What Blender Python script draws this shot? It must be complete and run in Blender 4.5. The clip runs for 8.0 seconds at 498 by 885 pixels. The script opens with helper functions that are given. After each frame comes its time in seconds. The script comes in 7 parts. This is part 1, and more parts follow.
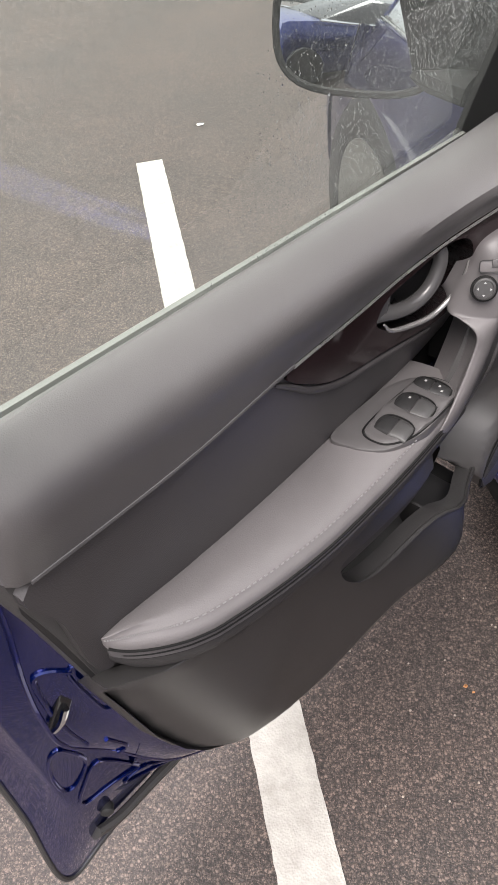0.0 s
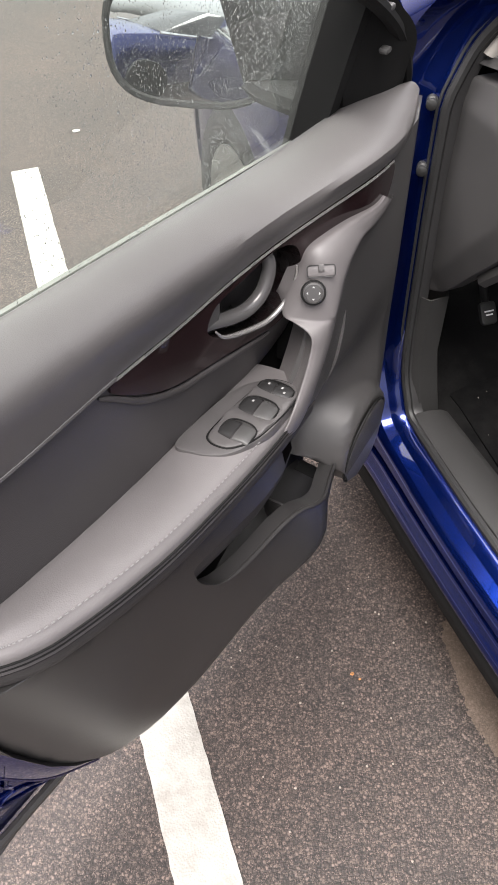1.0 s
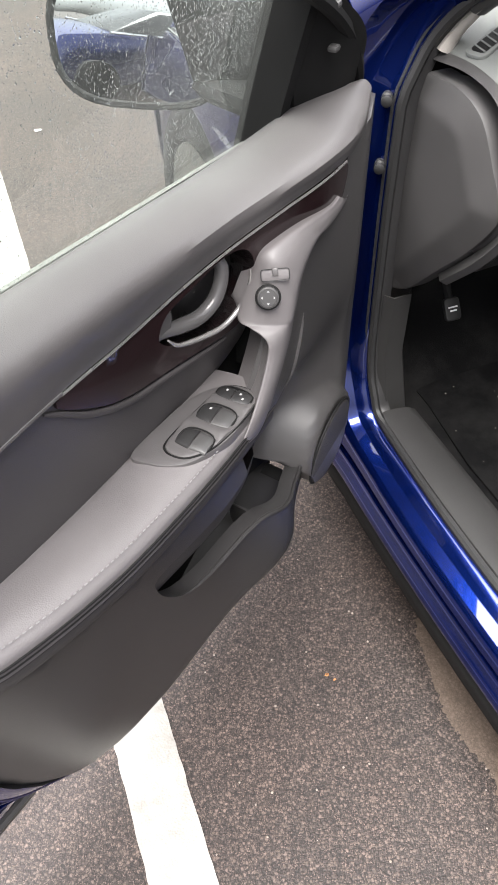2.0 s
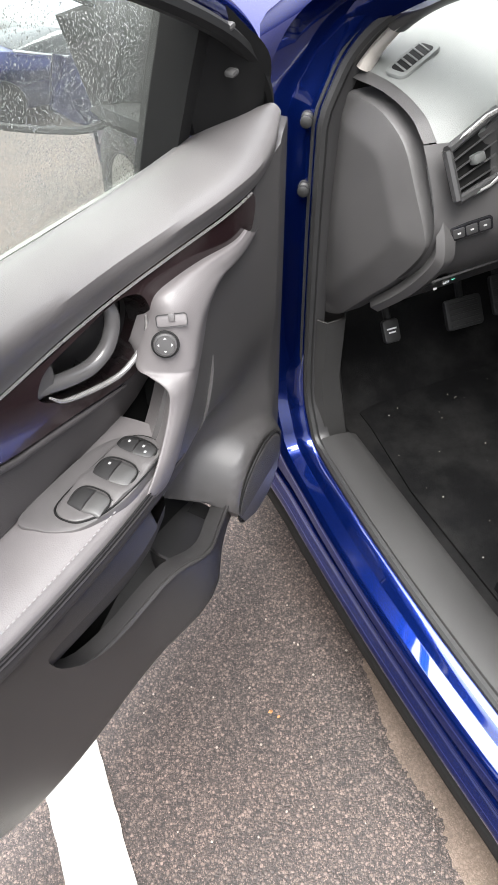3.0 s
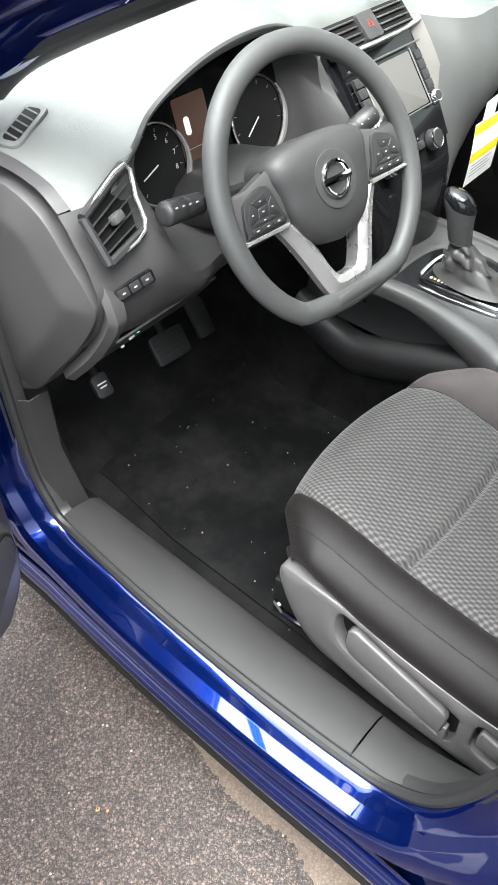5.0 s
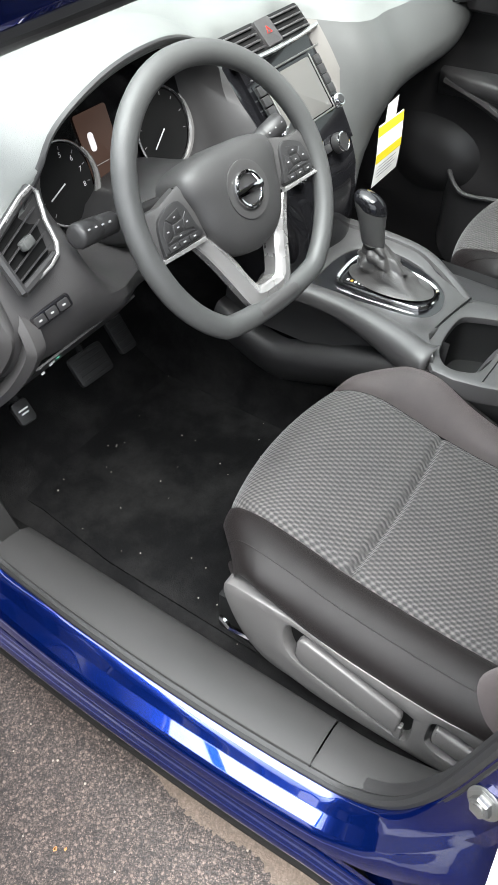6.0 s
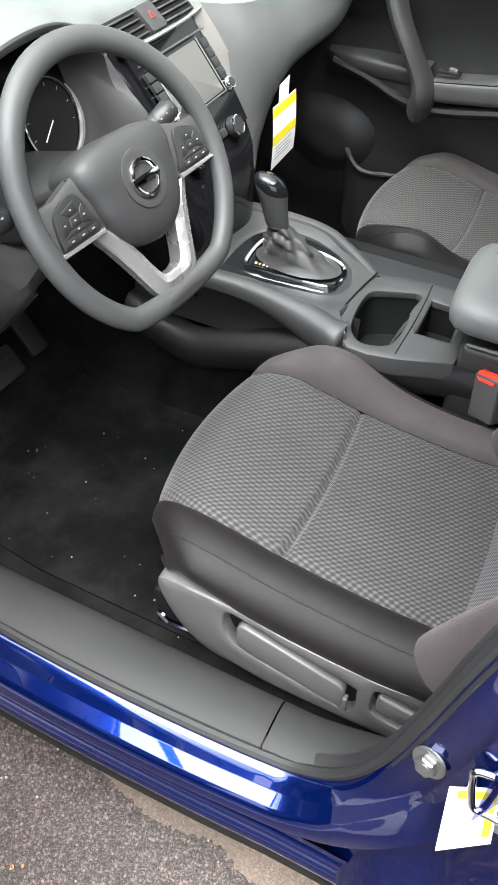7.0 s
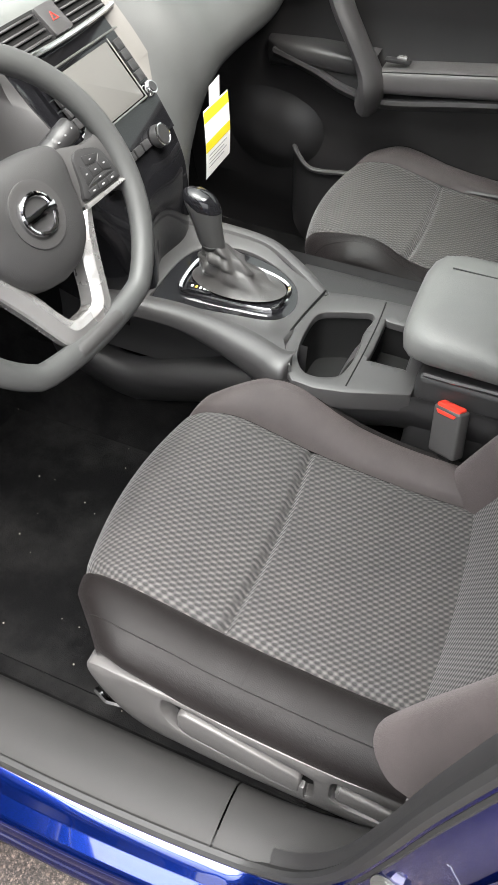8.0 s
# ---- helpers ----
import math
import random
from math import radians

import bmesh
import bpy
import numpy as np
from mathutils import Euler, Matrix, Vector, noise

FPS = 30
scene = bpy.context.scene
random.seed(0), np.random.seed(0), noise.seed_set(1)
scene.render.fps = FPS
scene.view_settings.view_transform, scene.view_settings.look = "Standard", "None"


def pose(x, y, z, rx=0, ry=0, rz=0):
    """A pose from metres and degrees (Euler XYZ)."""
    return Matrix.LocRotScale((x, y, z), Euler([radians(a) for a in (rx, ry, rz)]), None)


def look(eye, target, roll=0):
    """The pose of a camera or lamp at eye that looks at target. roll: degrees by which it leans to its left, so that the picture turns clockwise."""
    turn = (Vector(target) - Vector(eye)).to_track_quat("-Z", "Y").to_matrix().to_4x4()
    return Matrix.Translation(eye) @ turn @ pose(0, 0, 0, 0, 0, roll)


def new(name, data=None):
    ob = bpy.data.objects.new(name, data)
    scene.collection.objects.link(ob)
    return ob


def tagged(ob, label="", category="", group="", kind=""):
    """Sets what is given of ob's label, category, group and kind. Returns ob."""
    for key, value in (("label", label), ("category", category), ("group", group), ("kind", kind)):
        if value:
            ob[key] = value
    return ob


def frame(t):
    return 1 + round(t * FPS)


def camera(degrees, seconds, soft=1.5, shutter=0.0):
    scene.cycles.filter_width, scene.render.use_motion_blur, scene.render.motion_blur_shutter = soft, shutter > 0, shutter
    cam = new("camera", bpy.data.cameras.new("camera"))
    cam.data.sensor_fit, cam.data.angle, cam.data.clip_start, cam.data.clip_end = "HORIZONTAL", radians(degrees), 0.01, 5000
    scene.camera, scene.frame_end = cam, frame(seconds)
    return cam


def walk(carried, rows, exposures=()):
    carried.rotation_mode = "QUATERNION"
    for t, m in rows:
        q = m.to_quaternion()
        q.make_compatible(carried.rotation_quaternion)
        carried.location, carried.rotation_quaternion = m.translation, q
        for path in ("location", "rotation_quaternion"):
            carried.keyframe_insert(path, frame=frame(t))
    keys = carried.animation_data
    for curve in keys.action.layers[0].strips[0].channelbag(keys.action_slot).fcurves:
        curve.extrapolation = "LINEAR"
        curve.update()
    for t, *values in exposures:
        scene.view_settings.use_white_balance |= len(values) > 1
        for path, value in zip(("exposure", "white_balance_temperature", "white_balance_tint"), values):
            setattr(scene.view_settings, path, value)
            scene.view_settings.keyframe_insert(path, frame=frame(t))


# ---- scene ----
cam = camera(37.1, 8.0)
PATH = [
    (0, (-0.73, -0.213, 1.449), (-0.493, 1.139, -0.006), -5.1),
    (0.5, (-0.687, -0.247, 1.455), (-0.289, 1.059, -0.007), -2.6),
    (1, (-0.658, -0.239, 1.458), (-0.199, 1.049, -0.002), -1.6),
    (2.5, (-0.593, -0.209, 1.453), (-0.057, 1.031, -0.022), -1.2),
    (3, (-0.525, -0.177, 1.45), (0.047, 1.047, -0.025), -0.4),
    (3.5, (-0.456, -0.166, 1.454), (0.16, 1.038, -0.019), 0.1),
    (4, (-0.422, -0.168, 1.461), (0.303, 0.969, -0.017), -0.1),
    (4.5, (-0.408, -0.146, 1.469), (0.512, 0.844, -0.005), 0.3),
    (4.7, (-0.41, -0.144, 1.469), (0.573, 0.797, 0.004), 0.6),
    (5.8, (-0.396, -0.125, 1.462), (0.766, 0.639, 0.025), 2.1),
    (6, (-0.393, -0.12, 1.472), (0.782, 0.608, 0.027), 2.3),
    (6.5, (-0.39, -0.126, 1.47), (0.832, 0.514, 0.022), 2.6),
    (7, (-0.386, -0.13, 1.466), (0.866, 0.425, 0.008), 2.7),
    (7.5, (-0.335, -0.131, 1.452), (0.925, 0.365, -0.019), 2.6),
    (8, (-0.214, -0.125, 1.449), (1.021, 0.372, -0.043), 1.3),
]
walk(cam, [(t, look(eye, target, roll)) for t, eye, target, roll in PATH],
     [(0.0, 1.73, 6650, 14), (1.0, 1.98, 6650, 13), (2.5, 2.36, 6470, 11), (3.5, 2.78, 6420, 9), (4.5, 2.82, 6300, 7), (6.5, 2.62, 6230, 8), (7.5, 2.66, 6260, 9), (8.0, 2.70, 6520, 10)])

# ---- daylight: a bright overcast sky ----
world = bpy.data.worlds.new("overcast_sky")
scene.world = world
world.use_nodes = True
wn, wl = world.node_tree.nodes, world.node_tree.links
sky = wn.new("ShaderNodeTexSky")
sky.sky_type = "NISHITA"
sky.sun_disc = False
sky.sun_elevation, sky.sun_rotation = radians(75), radians(299)
sky.air_density, sky.dust_density, sky.ozone_density = 1.0, 4.0, 1.0
pale = wn.new("ShaderNodeHueSaturation")
pale.inputs["Saturation"].default_value = 0.10
pale.inputs["Value"].default_value = 1.0
wl.new(sky.outputs[0], pale.inputs["Color"])
# an overcast sky is brightest overhead and falls off towards the horizon
way = wn.new("ShaderNodeTexCoord")
height = wn.new("ShaderNodeSeparateXYZ")
fall = wn.new("ShaderNodeMapRange")
fall.inputs["From Min"].default_value = 0.0
fall.inputs["To Min"].default_value, fall.inputs["To Max"].default_value = 0.40, 1.55
dim = wn.new("ShaderNodeMixRGB")
dim.blend_type, dim.inputs[0].default_value = "MULTIPLY", 1.0
wl.new(way.outputs["Generated"], height.inputs[0])
wl.new(height.outputs[2], fall.inputs["Value"])
wl.new(pale.outputs[0], dim.inputs[1])
wl.new(fall.outputs[0], dim.inputs[2])
wl.new(dim.outputs[0], wn["Background"].inputs["Color"])
wn["Background"].inputs["Strength"].default_value = 0.15

sun = new("sun", bpy.data.lights.new("sun", "SUN"))
sun.data.energy, sun.data.angle, sun.data.color = 1.5, radians(32), (1.0, 0.97, 0.93)
sun.matrix_basis = look((-2.2, -4.0, 8.4), (0, 0, 0))

# ---- materials ----
def shader(name):
    m = bpy.data.materials.new(name)
    m.use_nodes = True
    nodes = m.node_tree.nodes
    return m, nodes, m.node_tree.links, nodes["Principled BSDF"]


def coat_noise(nodes, links, scale, detail=4.0, rough=0.6, space="Object"):
    co = nodes.new("ShaderNodeTexCoord")
    n = nodes.new("ShaderNodeTexNoise")
    n.inputs["Scale"].default_value, n.inputs["Detail"].default_value, n.inputs["Roughness"].default_value = scale, detail, rough
    links.new(co.outputs[space], n.inputs["Vector"])
    return n


def ramp(nodes, links, source, low, high, a=0.3, b=0.7):
    r = nodes.new("ShaderNodeValToRGB")
    r.color_ramp.elements[0].position, r.color_ramp.elements[0].color = a, (*low, 1)
    r.color_ramp.elements[1].position, r.color_ramp.elements[1].color = b, (*high, 1)
    links.new(source, r.inputs[0])
    return r


def relief(nodes, links, bsdf, source, strength, distance):
    b = nodes.new("ShaderNodeBump")
    b.inputs["Strength"].default_value, b.inputs["Distance"].default_value = strength, distance
    links.new(source, b.inputs["Height"])
    links.new(b.outputs[0], bsdf.inputs["Normal"])
    return b


def plain(name, color, rough=0.5, metal=0.0, vary=0.12, grain=900.0, bump=0.15, depth=0.0004, spec=0.5, coat=0.0, blotch=7.0):
    """A surface with fine grain and faint blotches of wear at a larger scale."""
    m, nodes, links, bsdf = shader(name)
    big = coat_noise(nodes, links, blotch, 5)
    lo, hi = [c * (1 - vary) for c in color], [min(1, c * (1 + vary)) for c in color]
    r = ramp(nodes, links, big.outputs[0], lo, hi)
    links.new(r.outputs[0], bsdf.inputs["Base Color"])
    mr = nodes.new("ShaderNodeMapRange")
    mr.inputs["To Min"].default_value, mr.inputs["To Max"].default_value = max(0.02, rough * 0.88), min(1, rough * 1.12)
    links.new(big.outputs[0], mr.inputs["Value"])
    links.new(mr.outputs[0], bsdf.inputs["Roughness"])
    bsdf.inputs["Metallic"].default_value = metal
    bsdf.inputs["Specular IOR Level"].default_value = spec
    bsdf.inputs["Coat Weight"].default_value = coat
    if bump:
        fine = nodes.new("ShaderNodeTexVoronoi")
        co = nodes.new("ShaderNodeTexCoord")
        fine.inputs["Scale"].default_value = grain
        links.new(co.outputs["Object"], fine.inputs["Vector"])
        relief(nodes, links, bsdf, fine.outputs[0], bump, depth)
    return m


def car_paint():
    m, nodes, links, bsdf = shader("metallic_blue_paint")
    big = coat_noise(nodes, links, 3.0, 3)
    r = ramp(nodes, links, big.outputs[0], (0.0022, 0.0095, 0.085), (0.0028, 0.0125, 0.105))
    links.new(r.outputs[0], bsdf.inputs["Base Color"])
    flakes = nodes.new("ShaderNodeTexVoronoi")
    co = nodes.new("ShaderNodeTexCoord")
    flakes.inputs["Scale"].default_value = 2500
    links.new(co.outputs["Object"], flakes.inputs["Vector"])
    relief(nodes, links, bsdf, flakes.outputs[0], 0.02, 0.0002)
    bsdf.inputs["Metallic"].default_value = 0.78
    bsdf.inputs["Specular IOR Level"].default_value = 0.2
    bsdf.inputs["Specular Tint"].default_value = (0.12, 0.2, 0.8, 1)
    bsdf.inputs["Coat IOR"].default_value = 1.5
    bsdf.inputs["Roughness"].default_value = 0.24
    bsdf.inputs["Coat Weight"].default_value = 1.0
    bsdf.inputs["Coat Roughness"].default_value = 0.03
    return m


def asphalt(name, dark, light, tint, fill=0.24):
    """Rolled stone chips of several greys in black binder, two sizes of chip, with larger damp patches."""
    m, nodes, links, bsdf = shader(name)
    co = nodes.new("ShaderNodeTexCoord")
    warp = coat_noise(nodes, links, 90, 3)
    mixv = nodes.new("ShaderNodeMixRGB")
    mixv.blend_type, mixv.inputs[0].default_value = "ADD", 0.006
    links.new(co.outputs["Object"], mixv.inputs[1])
    links.new(warp.outputs["Color"], mixv.inputs[2])
    tones, heights = [], []
    for scale in (155, 380):
        stones = nodes.new("ShaderNodeTexVoronoi")
        stones.inputs["Scale"].default_value = scale
        links.new(mixv.outputs[0], stones.inputs["Vector"])
        gap = ramp(nodes, links, stones.outputs["Distance"], (1, 1, 1), (fill, fill, fill), 0.30, 0.62)
        bw = nodes.new("ShaderNodeSeparateColor")
        links.new(stones.outputs["Color"], bw.inputs[0])
        each = ramp(nodes, links, bw.outputs[0], dark, light, 0.25, 1.0)
        mul = nodes.new("ShaderNodeMixRGB")
        mul.blend_type, mul.inputs[0].default_value = "MULTIPLY", 1.0
        links.new(each.outputs[0], mul.inputs[1])
        links.new(gap.outputs[0], mul.inputs[2])
        tones.append(mul.outputs[0])
        heights.append(gap.outputs[0])
    which = coat_noise(nodes, links, 130, 2)
    pick = ramp(nodes, links, which.outputs[0], (0, 0, 0), (1, 1, 1), 0.42, 0.58)
    both, high = nodes.new("ShaderNodeMixRGB"), nodes.new("ShaderNodeMixRGB")
    for node, pair in ((both, tones), (high, heights)):
        links.new(pick.outputs[0], node.inputs[0])
        links.new(pair[0], node.inputs[1])
        links.new(pair[1], node.inputs[2])
    big = coat_noise(nodes, links, 1.7, 6, 0.65)
    patch = ramp(nodes, links, big.outputs[0], (0.74, 0.72, 0.72), tint, 0.3, 0.7)
    m2 = nodes.new("ShaderNodeMixRGB")
    m2.blend_type, m2.inputs[0].default_value = "MULTIPLY", 1.0
    links.new(both.outputs[0], m2.inputs[1])
    links.new(patch.outputs[0], m2.inputs[2])
    links.new(m2.outputs[0], bsdf.inputs["Base Color"])
    bsdf.inputs["Roughness"].default_value = 0.55
    bsdf.inputs["Specular IOR Level"].default_value = 0.4
    relief(nodes, links, bsdf, high.outputs[0], 0.36, 0.0025)
    return m


def line_paint():
    m, nodes, links, bsdf = shader("worn_white_road_paint")
    stones = nodes.new("ShaderNodeTexVoronoi")
    co = nodes.new("ShaderNodeTexCoord")
    stones.inputs["Scale"].default_value = 230
    links.new(co.outputs["Object"], stones.inputs["Vector"])
    wear = coat_noise(nodes, links, 22, 8, 0.75)
    r = ramp(nodes, links, wear.outputs[0], (0.225, 0.214, 0.193), (0.335, 0.323, 0.297), 0.3, 0.6)
    links.new(r.outputs[0], bsdf.inputs["Base Color"])
    bsdf.inputs["Roughness"].default_value = 0.6
    relief(nodes, links, bsdf, stones.outputs[0], 0.4, 0.002)
    return m


def woven():
    """Dark seat cloth with raised pale beads set in offset rows."""
    m, nodes, links, bsdf = shader("woven_seat_cloth")
    co = nodes.new("ShaderNodeTexCoord")
    mp = nodes.new("ShaderNodeMapping")
    mp.inputs["Rotation"].default_value = (0, 0, radians(75))
    drop = nodes.new("ShaderNodeVectorMath")
    drop.operation = "MULTIPLY_ADD"
    turn = nodes.new("ShaderNodeCombineXYZ")
    part_z = nodes.new("ShaderNodeSeparateXYZ")
    links.new(co.outputs["Object"], part_z.inputs[0])
    links.new(part_z.outputs[2], turn.inputs[1])
    drop.inputs[1].default_value = (1, -1, 1)
    links.new(turn.outputs[0], drop.inputs[0])
    links.new(co.outputs["Object"], drop.inputs[2])
    links.new(drop.outputs[0], mp.inputs["Vector"])
    xyz = nodes.new("ShaderNodeSeparateXYZ")
    links.new(mp.outputs[0], xyz.inputs[0])

    def calc(op, a, b=None, c=None):
        n = nodes.new("ShaderNodeMath")
        n.operation = op
        for k, v in enumerate((a, b, c)):
            if v is not None:
                if isinstance(v, (int, float)):
                    n.inputs[k].default_value = v
                else:
                    links.new(v, n.inputs[k])
        return n.outputs[0]

    across = calc("COSINE", calc("MULTIPLY", xyz.outputs[0], math.pi / 0.0071))
    along = calc("COSINE", calc("MULTIPLY", xyz.outputs[1], math.pi / 0.0043))
    thread = calc("SINE", calc("MULTIPLY", calc("ADD", xyz.outputs[0], calc("MULTIPLY", xyz.outputs[1], 0.6)), 2 * math.pi / 0.0019))
    bead = calc("MULTIPLY_ADD", thread, 0.03, calc("MULTIPLY_ADD", calc("MULTIPLY", across, along), 0.5, 0.5))
    b = ramp(nodes, links, bead, (0.0110, 0.0106, 0.0106), (0.082, 0.0765, 0.0755), 0.28, 0.95)
    big = coat_noise(nodes, links, 9, 4)
    wear = ramp(nodes, links, big.outputs[0], (0.82, 0.82, 0.82), (1.05, 1.03, 1.0))
    mul = nodes.new("ShaderNodeMixRGB")
    mul.blend_type, mul.inputs[0].default_value = "MULTIPLY", 1.0
    links.new(b.outputs[0], mul.inputs[1])
    links.new(wear.outputs[0], mul.inputs[2])
    links.new(mul.outputs[0], bsdf.inputs["Base Color"])
    bsdf.inputs["Roughness"].default_value = 0.75
    bsdf.inputs["Sheen Weight"].default_value = 0.15
    relief(nodes, links, bsdf, bead, 0.7, 0.0016)
    return m


def cloth(name, color, scale=1400.0, rough=0.85, sheen=0.35, vary=0.25, bump=0.5, depth=0.0012, spec=0.5):
    m, nodes, links, bsdf = shader(name)
    big = coat_noise(nodes, links, 8, 6, 0.7)
    r = ramp(nodes, links, big.outputs[0], [c * (1 - vary) for c in color], [c * (1 + vary) for c in color], 0.3, 0.75)
    links.new(r.outputs[0], bsdf.inputs["Base Color"])
    bsdf.inputs["Roughness"].default_value = rough
    bsdf.inputs["Sheen Weight"].default_value = sheen
    bsdf.inputs["Sheen Tint"].default_value = (1.0, 0.90, 0.89, 1)
    bsdf.inputs["Specular IOR Level"].default_value = spec
    fine = coat_noise(nodes, links, scale, 2)
    relief(nodes, links, bsdf, fine.outputs[0], bump, depth)
    return m


def mat_carpet():
    """Black pile dusted with pale footmarks."""
    m, nodes, links, bsdf = shader("dusty_black_carpet")
    big = coat_noise(nodes, links, 5.5, 8, 0.75)
    dust = ramp(nodes, links, big.outputs[0], (0.0038, 0.0038, 0.0040), (0.021, 0.0203, 0.0198), 0.44, 0.80)
    links.new(dust.outputs[0], bsdf.inputs["Base Color"])
    bsdf.inputs["Roughness"].default_value = 0.95
    bsdf.inputs["Specular IOR Level"].default_value = 0.1
    fine = coat_noise(nodes, links, 700, 3)
    relief(nodes, links, bsdf, fine.outputs[0], 0.8, 0.002)
    return m


def glass(name, tint, gloss=0.06, film=0.0):
    m = bpy.data.materials.new(name)
    m.use_nodes = True
    nodes, links = m.node_tree.nodes, m.node_tree.links
    nodes.remove(nodes["Principled BSDF"])
    clear, shine, mix, fr = (nodes.new("ShaderNode" + k) for k in ("BsdfTransparent", "BsdfGlossy", "MixShader", "Fresnel"))
    clear.inputs["Color"].default_value = (*tint, 1)
    shine.inputs["Roughness"].default_value = gloss
    fr.inputs["IOR"].default_value = 1.45
    links.new(fr.outputs[0], mix.inputs[0])
    links.new(clear.outputs[0], mix.inputs[1])
    links.new(shine.outputs[0], mix.inputs[2])
    if film:
        veil, both = nodes.new("ShaderNodeBsdfTranslucent"), nodes.new("ShaderNodeMixShader")
        veil.inputs["Color"].default_value = (0.80, 0.84, 0.78, 1)
        n = coat_noise(nodes, links, 9, 6, 0.7)
        mr = nodes.new("ShaderNodeMapRange")
        mr.inputs["To Min"].default_value, mr.inputs["To Max"].default_value = film * 0.6, film * 1.4
        links.new(n.outputs[0], mr.inputs["Value"])
        drops = nodes.new("ShaderNodeTexVoronoi")
        co = nodes.new("ShaderNodeTexCoord")
        drops.inputs["Scale"].default_value = 620
        links.new(co.outputs["Object"], drops.inputs["Vector"])
        spot = ramp(nodes, links, drops.outputs["Distance"], (1.9, 1.9, 1.9), (0.6, 0.6, 0.6), 0.1, 0.6)
        mist = nodes.new("ShaderNodeMath")
        mist.operation = "MULTIPLY"
        links.new(mr.outputs[0], mist.inputs[0])
        links.new(spot.outputs[0], mist.inputs[1])
        links.new(mist.outputs[0], both.inputs[0])
        links.new(mix.outputs[0], both.inputs[1])
        links.new(veil.outputs[0], both.inputs[2])
        mix = both
    links.new(mix.outputs[0], nodes["Material Output"].inputs["Surface"])
    return m


def water():
    m, nodes, links, bsdf = shader("rain_water")
    bsdf.inputs["Base Color"].default_value = (1, 1, 1, 1)
    bsdf.inputs["Transmission Weight"].default_value = 1.0
    bsdf.inputs["Roughness"].default_value = 0.02
    bsdf.inputs["IOR"].default_value = 1.33
    return m


def lit(name, color, strength):
    m, nodes, links, bsdf = shader(name)
    bsdf.inputs["Base Color"].default_value = (*[c * 0.5 for c in color], 1)
    bsdf.inputs["Emission Color"].default_value = (*color, 1)
    bsdf.inputs["Emission Strength"].default_value = strength
    return m


PAINT = car_paint()
ASPHALT = asphalt("coarse_wet_asphalt", (0.036, 0.0288, 0.0255), (0.162, 0.129, 0.112), (1.12, 1.0, 0.95))
DRYPATCH = asphalt("dusty_dry_asphalt", (0.115, 0.088, 0.069), (0.160, 0.125, 0.099), (1.1, 1.05, 1.0), 0.7)
LINE = line_paint()
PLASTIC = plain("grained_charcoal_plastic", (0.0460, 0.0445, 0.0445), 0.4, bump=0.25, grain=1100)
PLASTIC_DARK = plain("dark_grained_plastic", (0.0240, 0.0235, 0.0238), 0.42, bump=0.25, grain=1100)
PLASTIC_SILL = plain("matt_sill_plastic", (0.021, 0.0206, 0.0202), 0.68, spec=0.35, bump=0.25, grain=1000)
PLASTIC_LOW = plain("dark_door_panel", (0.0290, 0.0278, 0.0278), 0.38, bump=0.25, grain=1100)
PLASTIC_MID = plain("smooth_dash_pad", (0.068, 0.070, 0.068), 0.45, bump=0.25, grain=1000)
PLASTIC_GREY = plain("grey_grained_trim", (0.0500, 0.0485, 0.0480), 0.44, bump=0.25, grain=1000)
# dash skin lightened to carry the glare through the windscreen
SOFT_LIT = plain("lit_soft_touch_dash_skin", (0.135, 0.142, 0.136), 0.5, bump=0.3, grain=900, depth=0.0005)
PAD = plain("soft_grey_door_pad", (0.0880, 0.0830, 0.0830), 0.37, bump=0.3, grain=900, depth=0.0004)
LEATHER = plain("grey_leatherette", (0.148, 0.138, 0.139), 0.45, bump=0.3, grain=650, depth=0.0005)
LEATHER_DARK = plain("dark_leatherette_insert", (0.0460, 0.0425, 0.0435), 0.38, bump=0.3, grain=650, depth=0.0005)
GLOSS_BROWN = plain("gloss_brown_trim", (0.018, 0.0095, 0.0105), 0.16, bump=0, coat=0.15, vary=0.2)
GLOSS_BLACK = plain("gloss_black_trim", (0.008, 0.008, 0.009), 0.06, bump=0)
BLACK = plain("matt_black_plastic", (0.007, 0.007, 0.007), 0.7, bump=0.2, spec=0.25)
RUBBER = plain("black_rubber", (0.016, 0.016, 0.016), 0.55, bump=0.2, grain=700)
CHROME = plain("polished_chrome", (0.78, 0.78, 0.79), 0.09, 1.0, bump=0, vary=0.03)
SATIN = plain("satin_silver", (0.50, 0.49, 0.48), 0.27, 0.72, bump=0, vary=0.05)
STEEL = plain("dull_zinc_steel", (0.27, 0.27, 0.26), 0.38, 0.9, bump=0.1)
WOVEN = woven()
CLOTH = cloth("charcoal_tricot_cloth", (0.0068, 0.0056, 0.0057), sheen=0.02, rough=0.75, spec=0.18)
# one bolster cloth in two tones: its shaded side, then its lit side
CLOTH_SHADED = cloth("shaded_satin_side_cloth", (0.0056, 0.0044, 0.0043), sheen=0.02, rough=0.46, spec=0.27)
CLOTH_LIT = cloth("lit_tricot_cloth", (0.047, 0.0385, 0.0382), sheen=0.15, rough=0.6, spec=0.35)
CARPET = mat_carpet()
BEIGE = cloth("pale_pillar_cloth", (0.45, 0.42, 0.38), 900, sheen=0.1, vary=0.08)
LINER = cloth("light_grey_headliner", (0.42, 0.41, 0.39), 900, sheen=0.1, vary=0.06)
WINDOW = glass("tinted_side_glass", (0.83, 0.89, 0.83), 0.05, 0.03)
WINDSCREEN = glass("windscreen_glass", (0.79, 0.82, 0.79), 0.02)
WATER = water()
